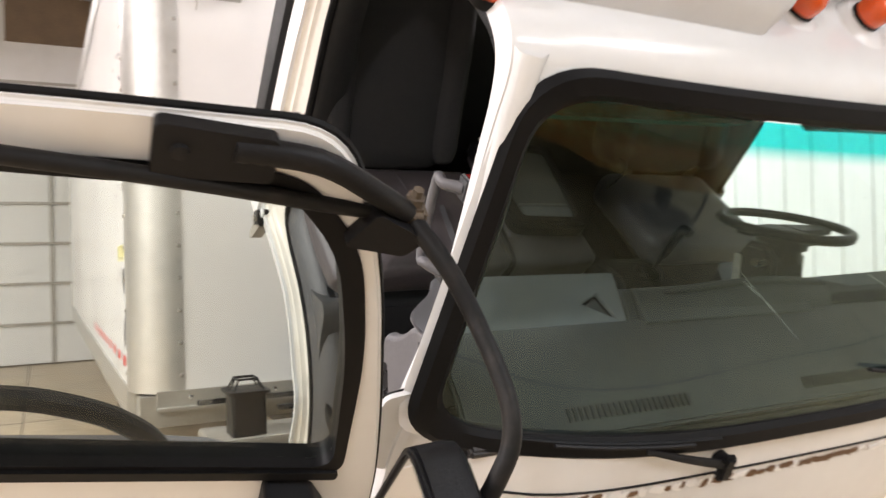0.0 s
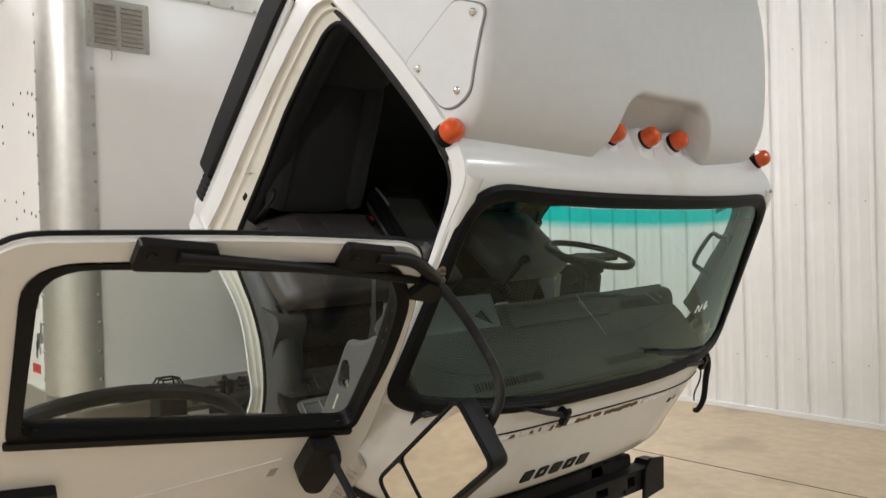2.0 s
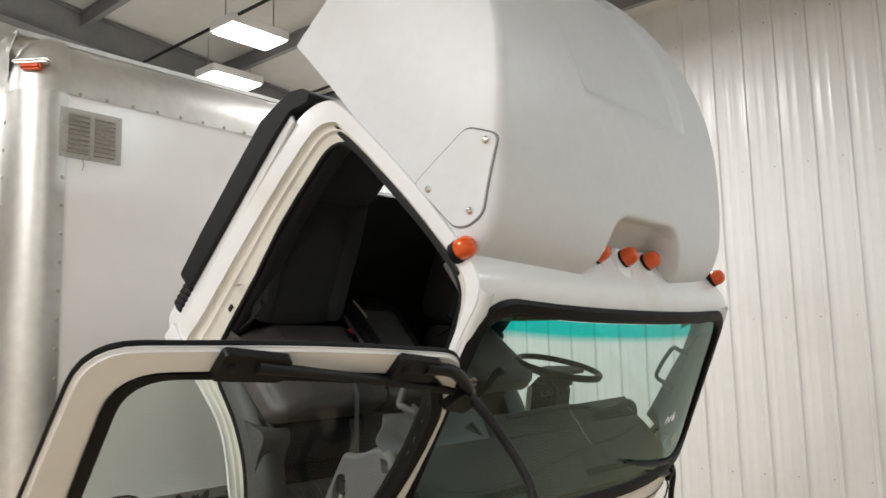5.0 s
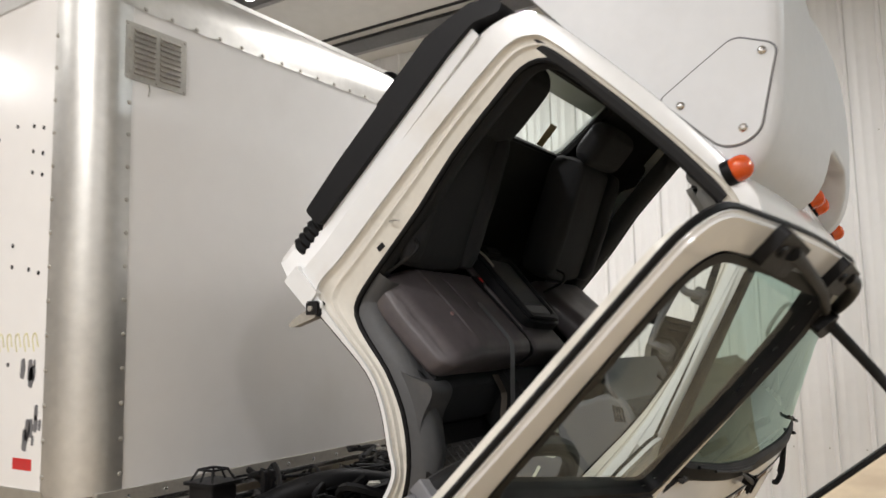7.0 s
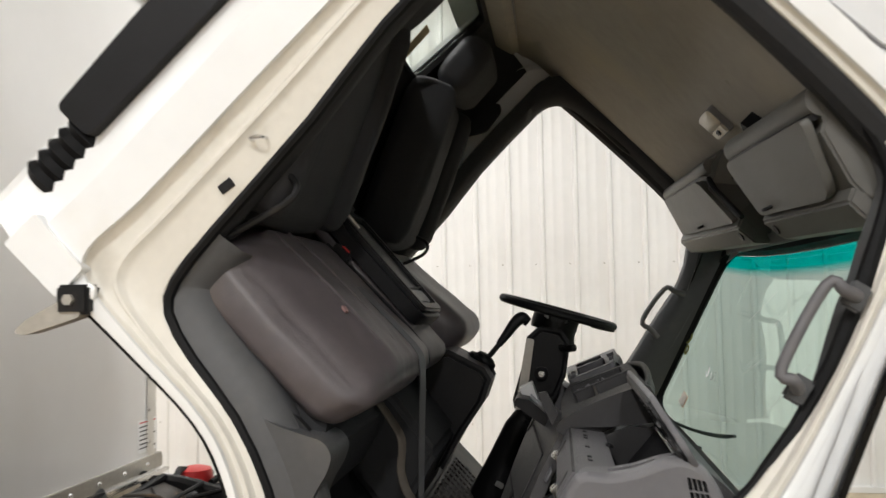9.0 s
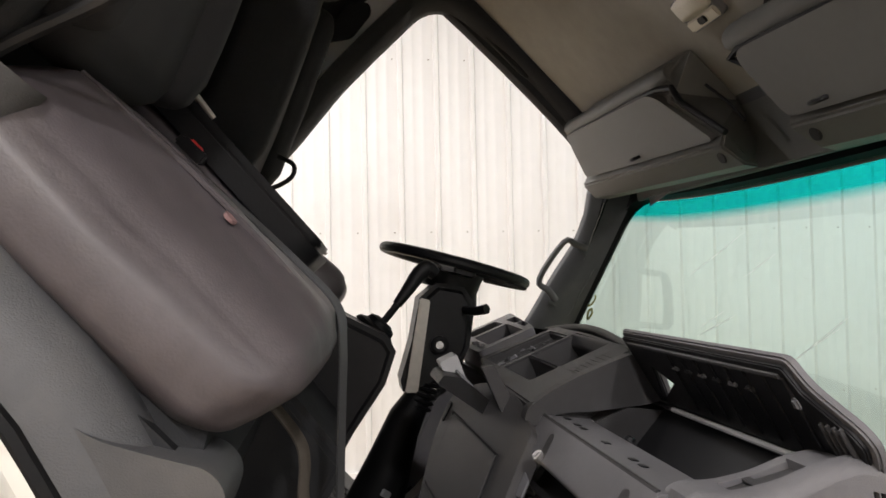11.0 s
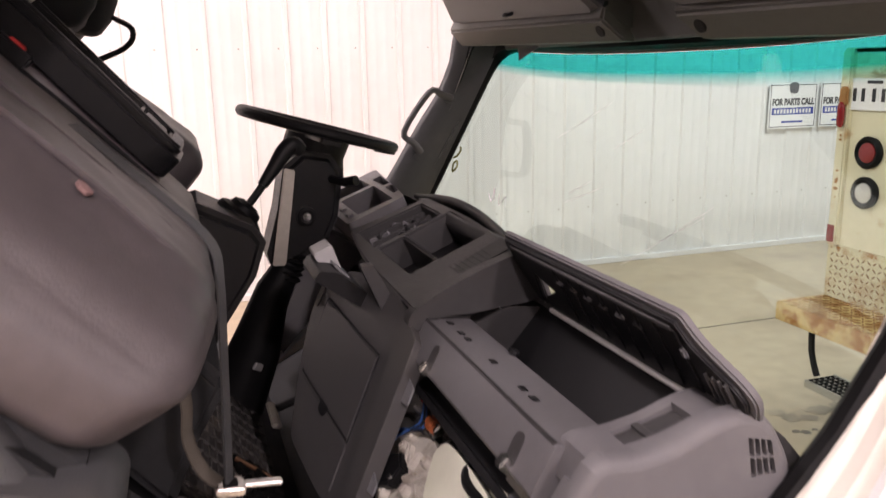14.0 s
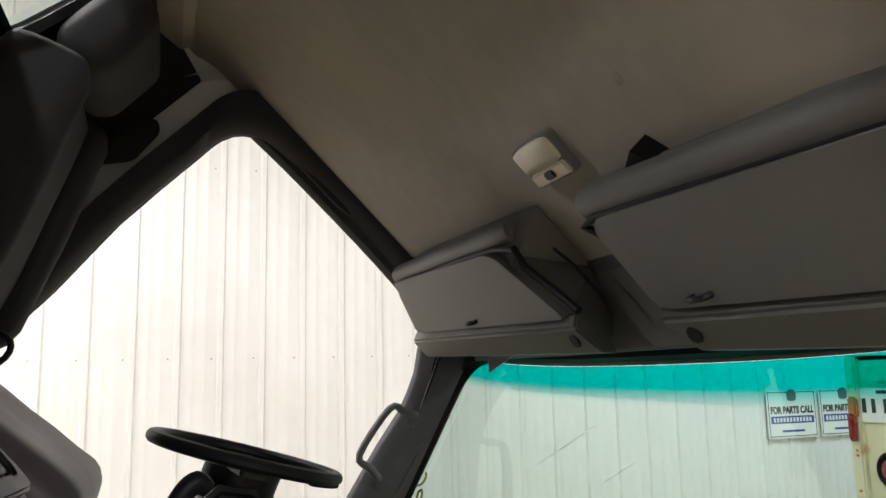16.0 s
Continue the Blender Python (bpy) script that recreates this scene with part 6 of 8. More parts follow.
part("motor_can", lathe([(0.003, -0.004), (0.040, 0.0), (0.045, 0.008), (0.045, 0.078), (0.050, 0.080), (0.050, 0.100), (0.044, 0.122), (0.016, 0.130), (0.003, 0.130)], CAN, 28), BLACK, blower)
for z in (0.080, 0.088):
    part("can_band", lathe([(0.0502, z), (0.0515, z + 0.003), (0.0502, z + 0.006)], CAN, 28), BLACK_STEEL, blower)
part("can_tab", block(-0.018, 0.018, 0.036, 0.060, 0.05, 0.085, 0.004, m=CAN @ Matrix.Rotation(radians(-70), 4, "Z")), BLACK, blower)
for an in (0.6, 2.5, 4.4):
    part("flange_screw", lathe([(0.007, 0.036), (0.007, 0.048), (0.003, 0.050)], BLOW @ Matrix.Rotation(an, 4, "Z") @ T((0.090, 0, 0)), 8), GALV, blower)
part("housing", loft([[(a, -0.48 + r * math.cos(k * math.pi / 12), 0.115 + r * math.sin(k * math.pi / 12)) for k in range(24)] for a, r in ((1.38, 0.165), (1.345, 0.160), (1.335, 0.148), (1.333, 0.10))]), TRIM_LIGHT, blower, "pale grey heater casing")
for r in (0.135, 0.152):
    part("housing_step", tube([(1.334, -0.48 + r * math.cos(k * math.pi / 12), 0.115 + r * math.sin(k * math.pi / 12)) for k in range(13, 24)], 0.006, 6, 0), TRIM_LIGHT, blower)
part("heater_box", slab(rounded([(-0.425, 0.150), (-0.367, 0.174), (-0.30, 0.205), (-0.26, 0.26), (-0.315, 0.285), (-0.385, 0.318), (-0.474, 0.308), (-0.55, 0.27), (-0.56, 0.24), (-0.494, 0.225), (-0.46, 0.19)], 0.014, 3), 1.235, 1.30, "yz", bevel=0.010, seg=3), CASING, blower, "off-white heater casing with clips")
random.seed(21)
for k in range(9):
    b, c, w = -0.33 - 0.022 * k + random.uniform(-0.01, 0.01), 0.285 - 0.004 * k + random.uniform(-0.045, 0.02), random.uniform(0.02, 0.05)
    part("casing_rib", block(-0.010, 0.012, -w / 2, w / 2, -0.005, 0.005, 0.003, m=T((1.230, b, c)) @ Matrix.Rotation(radians(random.choice((35, -50, 80))), 4, "X")), CASING, blower)
for b, c in ((-0.345, 0.265), (-0.44, 0.285), (-0.51, 0.262), (-0.45, 0.225), (-0.40, 0.19)):
    part("casing_boss", lathe([(0.012, 0), (0.010, 0.014), (0.005, 0.016), (0.004, 0.010)], toward((1.236, b, c), (-1, 0, 0)), 10), CASING, blower)
for b, c, a in ((-0.50, 0.245, 20), (-0.53, 0.268, -30)):
    part("casing_clip", block(-0.012, 0.010, -0.016, 0.016, -0.006, 0.006, 0.003, m=T((1.222, b, c)) @ Matrix.Rotation(radians(a), 4, "X")), CASING, blower)
part("connector", block(-0.010, 0.010, -0.016, 0.016, -0.012, 0.010, 0.003, m=T((1.262, -0.535, 0.125))), SIGN_WHITE, blower, "white plug connector")
part("connector_lug", block(-0.008, 0.008, -0.008, 0.008, -0.024, -0.010, 0.003, m=T((1.262, -0.538, 0.122))), SIGN_WHITE, blower)
part("resistor", slab([(-0.388 + 0.040 * math.cos(k * math.pi / 3 + 0.4), 0.226 + 0.036 * math.sin(k * math.pi / 3 + 0.4)) for k in range(6)], 1.208, 1.232, "yz", bevel=0.004), BLACK, blower, "black six-sided resistor plate")
part("resistor_plug", block(1.190, 1.210, -0.375, -0.335, 0.178, 0.205, 0.004), BLACK, blower)
part("resistor_screw", lathe([(0.006, 0), (0.005, 0.004), (0.002, 0.004)], toward((1.208, -0.418, 0.222), (-1, 0, 0)), 8), CHROME, blower)
part("copper_bracket", slab(rounded([(-0.410, 0.150), (-0.470, 0.128), (-0.500, 0.102), (-0.455, 0.098), (-0.405, 0.120)], 0.006, 3), 1.228, 1.233, "yz", [rounded([(-0.445, 0.125), (-0.460, 0.120), (-0.455, 0.110), (-0.44, 0.114)], 0.004, 3)], bevel=0.001), BROWN_STEEL, blower, "browned steel bracket")
WIRES = [mat("wire_" + n, c, 0.4, var=0.05) for n, c in (("black", (0.015, 0.015, 0.016)), ("orange", (0.42, 0.12, 0.045)), ("blue", (0.03, 0.10, 0.30)), ("red", (0.38, 0.03, 0.03)), ("grey", (0.20, 0.20, 0.19)), ("white", (0.6, 0.6, 0.58)))]
har = thing("wiring_harness", CAB, "loose coloured wires hanging inside the open dashboard", "wiring")
for k in range(3):
    e = 0.006 * k
    part("drop_wire", tube([(1.215, -0.300 - e, 0.255), (1.205, -0.330 + e, 0.225), (1.200, -0.352 - e, 0.198), (1.205, -0.385 + e * 0.5, 0.165), (1.212, -0.420 - e, 0.138), (1.225, -0.455, 0.118 - e * 0.5), (1.245, -0.500 - e, 0.120), (1.258, -0.530, 0.125)], 0.0030, 6), WIRES[(1, 1, 0)[k]], har)
for k in range(4):
    part("wire", tube([(1.205, -0.345 - 0.006 * k, 0.205), (1.200, -0.350 - 0.008 * k, 0.235), (1.205, -0.345 + 0.01 * k, 0.275), (1.21, -0.365 - 0.01 * k, 0.318), (1.205, -0.345 - 0.01 * k, 0.345), (1.20, -0.315, 0.37)], 0.0028, 5, 3), WIRES[(2, 0, 2, 0)[k]], har)
for k in range(3):
    part("wire", tube([(1.206, -0.352 - 0.008 * k, 0.185), (1.200, -0.368 - 0.008 * k, 0.178), (1.200, -0.385 - 0.006 * k, 0.190), (1.205, -0.380, 0.208)], 0.0028, 5, 3), WIRES[(2, 0, 2)[k]], har)
part("copper_plug", block(1.195, 1.225, -0.425, -0.392, 0.326, 0.352, 0.006), WIRES[1], har, "orange plug")
part("copper_plug", block(1.20, 1.22, -0.440, -0.428, 0.330, 0.350, 0.004), CHROME, har)
for k in range(46):
    b, c = random.uniform(-0.74, -0.28), random.uniform(0.33, 0.41)
    p = [(random.uniform(1.20, 1.27), b + random.uniform(-0.09, 0.09), c + random.uniform(-0.035, 0.03)) for _ in range(4)]
    part("wire", tube(p, random.choice((0.003, 0.004, 0.006)), 5, 3), WIRES[0 if k % 6 else 4], har)
for k in range(12):
    an = k * 0.55
    part("loom_wire", tube([(1.205 - 0.020 * math.cos(an), -0.262, 0.392 + 0.020 * math.sin(an)), (1.195 - 0.022 * math.cos(an + 0.4), -0.295, 0.384 + 0.022 * math.sin(an + 0.4)), (1.198 - 0.020 * math.cos(an + 0.8), -0.335, 0.372 + 0.020 * math.sin(an + 0.8))], 0.0042, 6), WIRES[(3, 0, 3, 5, 0, 2, 0, 3, 0, 5, 1, 0)[k]], har)
part("loom_tape", lathe([(0.026, -0.012), (0.027, 0.0), (0.026, 0.012)], toward((1.205, -0.262, 0.392), (0, 1, -0.2)), 14), WIRES[0], har)
# added black sheet, no real part: the shade deep behind the open dashboard
part("shade_backing", block(1.42, 1.428, -0.9, 0.3, -0.05, 0.46, 0), BLACK, har)
part("bundle", tube([(1.24, -0.22, 0.36), (1.245, -0.40, 0.392), (1.235, -0.58, 0.402), (1.22, -0.76, 0.398), (1.23, -0.86, 0.39)], 0.016, 8), WIRES[0], har)
part("bundle", tube([(1.27, -0.30, 0.345), (1.27, -0.42, 0.355), (1.27, -0.56, 0.375)], 0.022, 8), WIRES[0], har)
part("air_pipe", tube([(1.26, -0.40, 0.395), (1.255, -0.55, 0.405), (1.25, -0.72, 0.405)], 0.028, 12), BLACK, har)
part("side_bracket", slab(rounded([(-0.740, 0.345), (-0.80, 0.352), (-0.83, 0.385), (-0.81, 0.405), (-0.765, 0.39)], 0.006, 3), 1.165, 1.170, "yz", [rounded([(-0.772, 0.362), (-0.792, 0.364), (-0.79, 0.375), (-0.775, 0.374)], 0.003, 3)], bevel=0.001), SLATE, har)
part("bracket", block(1.15, 1.19, -0.80, -0.74, 0.385, 0.40, 0.004), GALV, har)

random.seed(8)
insul = thing("torn_insulation", CAB, "torn black sound insulation and rubbish under the dashboard", "insulation")
for k in range(30):
    t = k / 29
    p = Vector((1.19 + 0.09 * t + random.uniform(-0.025, 0.025), -0.02 - 0.56 * t + random.uniform(-0.03, 0.03), -0.035 + random.uniform(-0.01, 0.02)))
    bm = cushion(-random.uniform(0.02, 0.05), random.uniform(0.02, 0.05), -random.uniform(0.02, 0.045), random.uniform(0.02, 0.045), -0.010, random.uniform(0.006, 0.014), 0.006, 0.002, 8)
    for v in bm.verts:
        v.co += Vector((noise.noise(v.co * 70 + p * 9), noise.noise(v.co * 70 + p * 5), noise.noise(v.co * 90 - p * 7) * 0.5)) * 0.011
    part("clump", bm, INSULATION, insul, "", T(p) @ Matrix.Rotation(random.random() * 3, 4, "Z"))
for k in range(14):
    q = Vector((1.14 + random.random() * 0.12, -0.05 - random.random() * 0.45, -0.035))
    part("scrap", tube([q, q + Vector((random.uniform(-0.04, 0.04), random.uniform(-0.05, 0.05), 0.015)), q + Vector((random.uniform(-0.06, 0.06), random.uniform(-0.08, 0.08), 0.0))], random.choice((0.003, 0.005)), 5, 3), random.choice((BLACK, INSULATION, BROWN_STEEL)), insul)

# ---- handles and mats ----
for s, (e0, e1, k0, k1) in ((1, ((1.250, 0.975, 0.858), (1.202, 0.975, 1.066), (1.156, 0.960, 0.866), (1.128, 0.960, 1.022))), (-1, ((1.245, -0.970, 0.876), (1.200, -0.970, 1.065), (1.191, -1.000, 0.881), (1.144, -1.000, 1.037)))):
    g = thing("grab_handle", CAB, "grey plastic grab handle on the pillar lining", "handle", "grab handles")
    part("bar", tube([e0, (e0[0] * 0.55 + k0[0] * 0.45, k0[1], e0[2] * 0.5 + k0[2] * 0.5), k0, k1, (e1[0] * 0.5 + k1[0] * 0.5, k1[1], e1[2] * 0.55 + k1[2] * 0.45), e1], [0.0135, 0.0115, 0.0105, 0.0105, 0.0115, 0.0135], 12), DASH, g)
    for e in (e0, e1):
        part("foot", block(-0.020, 0.020, -0.006, 0.006, -0.026, 0.026, 0.005, m=T(e) @ Matrix.Rotation(radians(-14), 4, "Y")), SLATE, g)


def tread(x0, x1, y0, y1, px, py, material, rib_mat, label):
    """A rubber mat with raised lattice ribs."""
    t = thing("floor_mat", CAB @ T((0, 0, -0.063)), label, "floor mat")
    part("sheet", slab(rounded([(x0, y0), (x1, y0), (x1, y1), (x0, y1)], 0.03), 0.0, 0.010, "xy", bevel=0.003), material, t)
    y = y0 + 0.02
    while y < y1 - 0.01:
        part("rib", block(x0 + 0.01, x1 - 0.01, -0.003, 0.003, 0.009, 0.016, 0.002, 1, m=T((0, y, 0))), rib_mat, t)
        y += py
    x = x0 + 0.02
    while x < x1 - 0.01:
        part("rib", block(-0.003, 0.003, y0 + 0.01, y1 - 0.01, 0.009, 0.015, 0.002, 1, m=T((x, 0, 0)) @ Matrix.Rotation(0.0, 4, "Z")), rib_mat, t)
        x += px
    return t


tread(0.835, 0.965, -0.90, -0.38, 0.032, 0.045, MAT_RUBBER, MAT_RUBBER, "black waffle rubber mat on the cab floor")
# this mat is coloured paler where light from the door falls
tread(0.985, 1.38, -0.88, -0.28, 0.055, 0.085, LIT_MAT, LIT_MAT, "ribbed rubber cab floor mat, greyed as if lit through the door")
tread(0.99, 1.28, -0.25, 0.70, 0.02, 0.06, MAT_RUBBER, MAT_RUBBER, "dirty black ribbed mat on the driver side floor")
solid("cable_end", block(-0.05, 0.03, -0.012, 0.012, -0.006, 0.010, 0.004), GREY_TRIM, CAB @ T((1.03, -0.53, -0.045)) @ pose(0, 0, 0, 0, 0, 20), "grey plastic clip lying on the floor mat", "clip")

# ---- parts on the outside of the cab ----
part("foot_block", slab(rounded([(-0.033, -0.018), (-0.030, 0.072), (0.128, 0.070), (0.130, -0.012)], 0.008), -1.012, -0.93, "xz", bevel=0.008, seg=3), CAB_WHITE, cab)
part("foot_block", slab(rounded([(-0.033, -0.018), (-0.030, 0.072), (0.128, 0.070), (0.130, -0.012)], 0.008), 0.93, 1.012, "xz", bevel=0.008, seg=3), CAB_WHITE, cab)
part("foot_bolt", lathe([(0.020, 0), (0.019, 0.008), (0.012, 0.012), (0.003, 0.012)], toward((0.165, -1.0, 0.04), (0, -1, 0))), CAB_WHITE, cab)
part("sill_seal", tube([(p[0] - 0.006, -0.975, p[1] - 0.006) for p in SO[2:28]], 0.009, 6, 0), RUBBER, cab, "black rubber under the sill")
part("striker", tube([(0.182, -0.955, 0.487), (0.182, -0.985, 0.489), (0.190, -0.990, 0.499), (0.198, -0.985, 0.509), (0.198, -0.955, 0.511)], 0.0035, 8), CHROME, cab, "bright door striker loop")
part("jamb_slot", block(-0.010, 0.010, -0.004, 0.004, -0.016, 0.016, 0.001, m=T((0.206, -0.962, 0.384)) @ Matrix.Rotation(radians(8), 4, "Y")), BLACK, cab)
for k in range(6):
    part("jamb_print", block(-0.003, 0.003, -0.0005, 0.0005, -0.006, 0.006, 0, m=T((0.40 + 0.012 * k, -0.9645, 0.052 - 0.0015 * k))), GREY_TRIM, cab)
part("jamb_print_ring", tube([(0.50 + 0.013 * math.cos(k), -0.9645, 0.042 + 0.013 * math.sin(k)) for k in np.linspace(0, 2 * math.pi, 14)[:-1]], 0.0015, 4, 0, closed=True), GREY_TRIM, cab)
catch = thing("tilt_catch", pose(-2.84, 0.715, 1.745), "grey steel cab tilt catch under the cab corner", "catch")
part("tongue", slab(rounded([(0.02, 0.0), (-0.03, -0.005), (-0.10, -0.04), (-0.125, -0.065), (-0.10, -0.07), (-0.03, -0.05), (0.02, -0.035)], 0.01), -0.02, 0.02, "xz", bevel=0.006), GALV, catch)
part("bracket", block(-0.03, 0.04, -0.025, 0.03, -0.03, 0.03, 0.006), BLACK_STEEL, catch)
part("bolt", lathe([(0.012, 0), (0.012, 0.008), (0.004, 0.008)], toward((0.0, -0.025, 0.0), (0, -1, 0)), 6), GALV, catch)

duct = thing("air_intake_duct", CAB, "black plastic air intake duct up the back of the cab", "air duct")
part("trunk", slab(rounded([(-0.064, 0.255), (-0.162, 0.25), (-0.172, 0.50), (-0.167, 1.10), (-0.100, 1.285), (-0.03, 1.352), (0.02, 1.358), (0.03, 1.325), (-0.035, 1.24), (-0.050, 1.10)], 0.02), -1.0, -0.76, "xz", bevel=0.018, seg=3), BLACK, duct)
part("grille_frame", slab(rounded([(-0.168, 0.76), (-0.184, 0.77), (-0.179, 1.09), (-0.163, 1.10)], 0.004), -0.99, -0.78, "xz", bevel=0.003), BLACK, duct)
for k in range(16):
    part("louvre", block(-0.012, 0.010, -0.98, -0.79, -0.004, 0.004, 0.002, 1, m=T((-0.182 + k * 0.0004, 0, 0.785 + k * 0.0195)) @ Matrix.Rotation(radians(25), 4, "Y")), BLACK, duct)
bl = [(0.05 + (0.012 if k % 2 else 0.0), 0.016 * k) for k in range(11)]
part("bellows", lathe(bl, T((-0.095, -0.93, 0.10)), 20), RUBBER, duct, "black rubber bellows")
part("bracket", tube([(-0.05, -0.96, 0.30), (-0.02, -0.97, 0.31), (0.005, -0.96, 0.30)], 0.012, 8), GALV, duct)

# front panel details
def front_at(s, c):
    """A point of the front panel, its s across from -1 to 1."""
    am, ae = np.interp(c, [r[0] for r in ROWS_C[::-1]], [r[1] for r in ROWS_C[::-1]]), np.interp(c, [r[0] for r in ROWS_C[::-1]], [r[2] for r in ROWS_C[::-1]])
    return Vector((ae + (am - ae) * (1 - abs(s) ** 6.0) ** 0.8 - 0.03 * s * s, s * (skin_b(c, 1.4) - 0.002), c))


part("panel_seam", tube([front_at(-0.80 + 1.62 * k / 24, 0.515 + 0.012 * math.sin(k / 24 * math.pi)) + Vector((0.001, 0, 0)) for k in range(25)], 0.0035, 6, 0), RUBBER, cab)
random.seed(5)
RUST_DARK = mat("brown_glue_residue", (0.14, 0.075, 0.035), 0.7, var=0.3, scale=20.0)
for k in range(84):
    s = -0.62 + 1.40 * (k + random.random() * 0.7) / 84
    p = front_at(s, 0.500 + random.uniform(-0.004, 0.004))
    w, h = random.uniform(0.008, 0.024), random.uniform(0.008, 0.014)
    part("paint_chip", slab(rounded([(-w, -h * random.random()), (w * 0.3, -h), (w, -h * 0.3), (w * 0.6, h), (-w * 0.6, h * 0.8)], 0.004, 2), 0.0, 0.0015, "yz"), RUST_DARK if -0.25 < s < 0.30 and random.random() < 0.75 or random.random() < 0.15 else SIGN_WHITE, cab, "", T(p + Vector((0.0008, 0, 0))) @ Matrix.Rotation(radians(-17), 4, "Y"))
# badges as plain shapes
for k in range(5):
    p = front_at(-0.27 + 0.088 * k, 0.262)
    part("badge_bar", slab(rounded([(-0.034, -0.026), (0.026, -0.026), (0.038, 0.026), (-0.022, 0.026)], 0.006), 0.001, 0.007, "yz", [rounded([(-0.016, -0.012), (0.016, -0.012), (0.022, 0.010), (-0.008, 0.010)], 0.003)] if k % 2 else [], bevel=0.0015), BLACK, cab, "", T(p) @ Matrix.Rotation(radians(-16), 4, "Y"))
for k in range(4):
    p = front_at(0.63 + 0.045 * k, 0.44)
    part("badge_bar", slab(rounded([(-0.014, -0.012), (0.014, -0.012), (0.018, 0.012), (-0.010, 0.012)], 0.004), 0.001, 0.006, "yz", bevel=0.001), BLACK, cab, "", T(p) @ Matrix.Rotation(radians(-16), 4, "Y"))
for s in (-1, 1):
    lens = part("turn_lamp", slab(rounded([(-0.06, -0.22), (0.05, -0.22), (0.06, 0.10), (0.0, 0.14), (-0.05, 0.08)], 0.02), -0.02, 0.03, "xz", bevel=0.012, seg=3), CLEAR_LENS, cab, "ribbed clear corner turn lamp", T((1.455, s * 1.0, 0.18)) @ Matrix.Rotation(radians(s * -38), 4, "Z"))
    for k in range(9):
        part("lens_rib", block(-0.045, 0.045, -0.026 if s < 0 else 0.030, -0.020 if s < 0 else 0.036, -0.17 + k * 0.028, -0.158 + k * 0.028, 0.002, 1), CLEAR_LENS, lens)

# wipers
def wiper(pivot_s, tip_s, v0, v1):
    w = thing("windscreen_wiper", CAB, "black wiper arm and blade resting on the windscreen", "wiper", "wipers")
    piv = front_at(pivot_s, 0.575)
    out = Vector((0.035, 0, 0.012))
    part("pivot_cap", lathe([(0.022, 0), (0.022, 0.03), (0.014, 0.04), (0.004, 0.042)], toward(piv, (1, 0, 0.3))), BLACK, w)
    part("arm_head", block(-0.02, 0.02, -0.045, 0.03, 0.02, 0.045, 0.008, m=toward(piv, (1, 0, 0.3))), BLACK, w)
    mid = screen(pivot_s + (tip_s - pivot_s) * 0.45, v0) + out
    part("arm", tube([piv + Vector((0.03, 0, 0.01)), (piv + Vector((0.035, 0, 0.01)) + mid) / 2, mid], [0.012, 0.010, 0.006], 8, 4, flat=0.6), BLACK, w)
    a, b = screen(pivot_s + (tip_s - pivot_s) * 0.05, v0) + out * 0.6, screen(tip_s, v1) + out * 0.6
    line = [screen(pivot_s + (tip_s - pivot_s) * (0.05 + 0.95 * k / 6), v0 + (v1 - v0) * k / 6) + out * 0.45 for k in range(7)]
    part("blade", tube(line, 0.006, 6, 2), RUBBER, w)
    part("yoke", tube([p + out * 0.35 for p in line[1:6]], 0.005, 6, 2), BLACK, w)


wiper(-0.24, -0.80, 0.965, 0.95)
wiper(0.86, 0.20, 0.955, 0.80)
hook = thing("broken_mirror_arm", CAB, "bent black mirror arm hanging off the cab corner", "mirror arm")
part("arm", tube([(1.43, 0.80, 0.63), (1.50, 0.93, 0.60), (1.55, 0.985, 0.55), (1.60, 0.99, 0.48), (1.665, 0.985, 0.40), (1.69, 0.965, 0.345), (1.68, 0.95, 0.335)], [0.018, 0.018, 0.016, 0.015, 0.014, 0.013, 0.012], 10), BLACK, hook)
part("cable", tube([(1.52, 0.90, 0.58), (1.60, 0.89, 0.52), (1.64, 0.88, 0.44), (1.66, 0.90, 0.40)], 0.004, 6), RUBBER, hook)

# air deflector details
def fair_side(a, c):
    """The deflector's right flank at (a, c), found along its section."""
    af = np.interp(c, [q[0] for q in FZ], [q[1] for q in FZ])
    top = max(0.0, (c - 1.4) / 0.8)
    rear, w = FR + 0.06 * top, FW - 0.10 * top ** 2
    t = min(0.999, max(0.0, (a - rear) / (af + 0.03 - rear)))
    return FMID - w if t < 0.9 else FMID - w * (1 - 0.34 * (t - 0.9))


LOOPP = rounded([(0.695, 1.425), (0.74, 1.70), (0.855, 1.755), (1.0, 1.535), (0.985, 1.47), (0.94, 1.43)], [0.02, 0.03, 0.03, 0.04, 0.04, 0.03], 5)
fine = []
for i in range(len(LOOPP)):
    a, b = LOOPP[i], LOOPP[(i + 1) % len(LOOPP)]
    m = max(1, int(np.linalg.norm(b - a) / 0.02))
    fine += [a + (b - a) * t / m for t in range(m)]
cenp = sum(fine) / len(fine)
rings = []
for k, h in ((1.0, 0.0), (0.985, 0.007), (0.6, 0.007), (0.2, 0.007), (0.02, 0.007)):
    rings.append([(q[0], fair_side(q[0], q[1]) - h, q[1]) for q in [cenp + (p - cenp) * k for p in fine]])
part("access_panel", loft(rings, cap=False), FAIRING_WHITE, fair, angle=50)
part("panel_gap", tube([(q[0], fair_side(q[0], q[1]) - 0.001, q[1]) for q in [cenp + (p - cenp) * 1.012 for p in fine]], 0.003, 5, 0, closed=True), GREY_TRIM, fair)
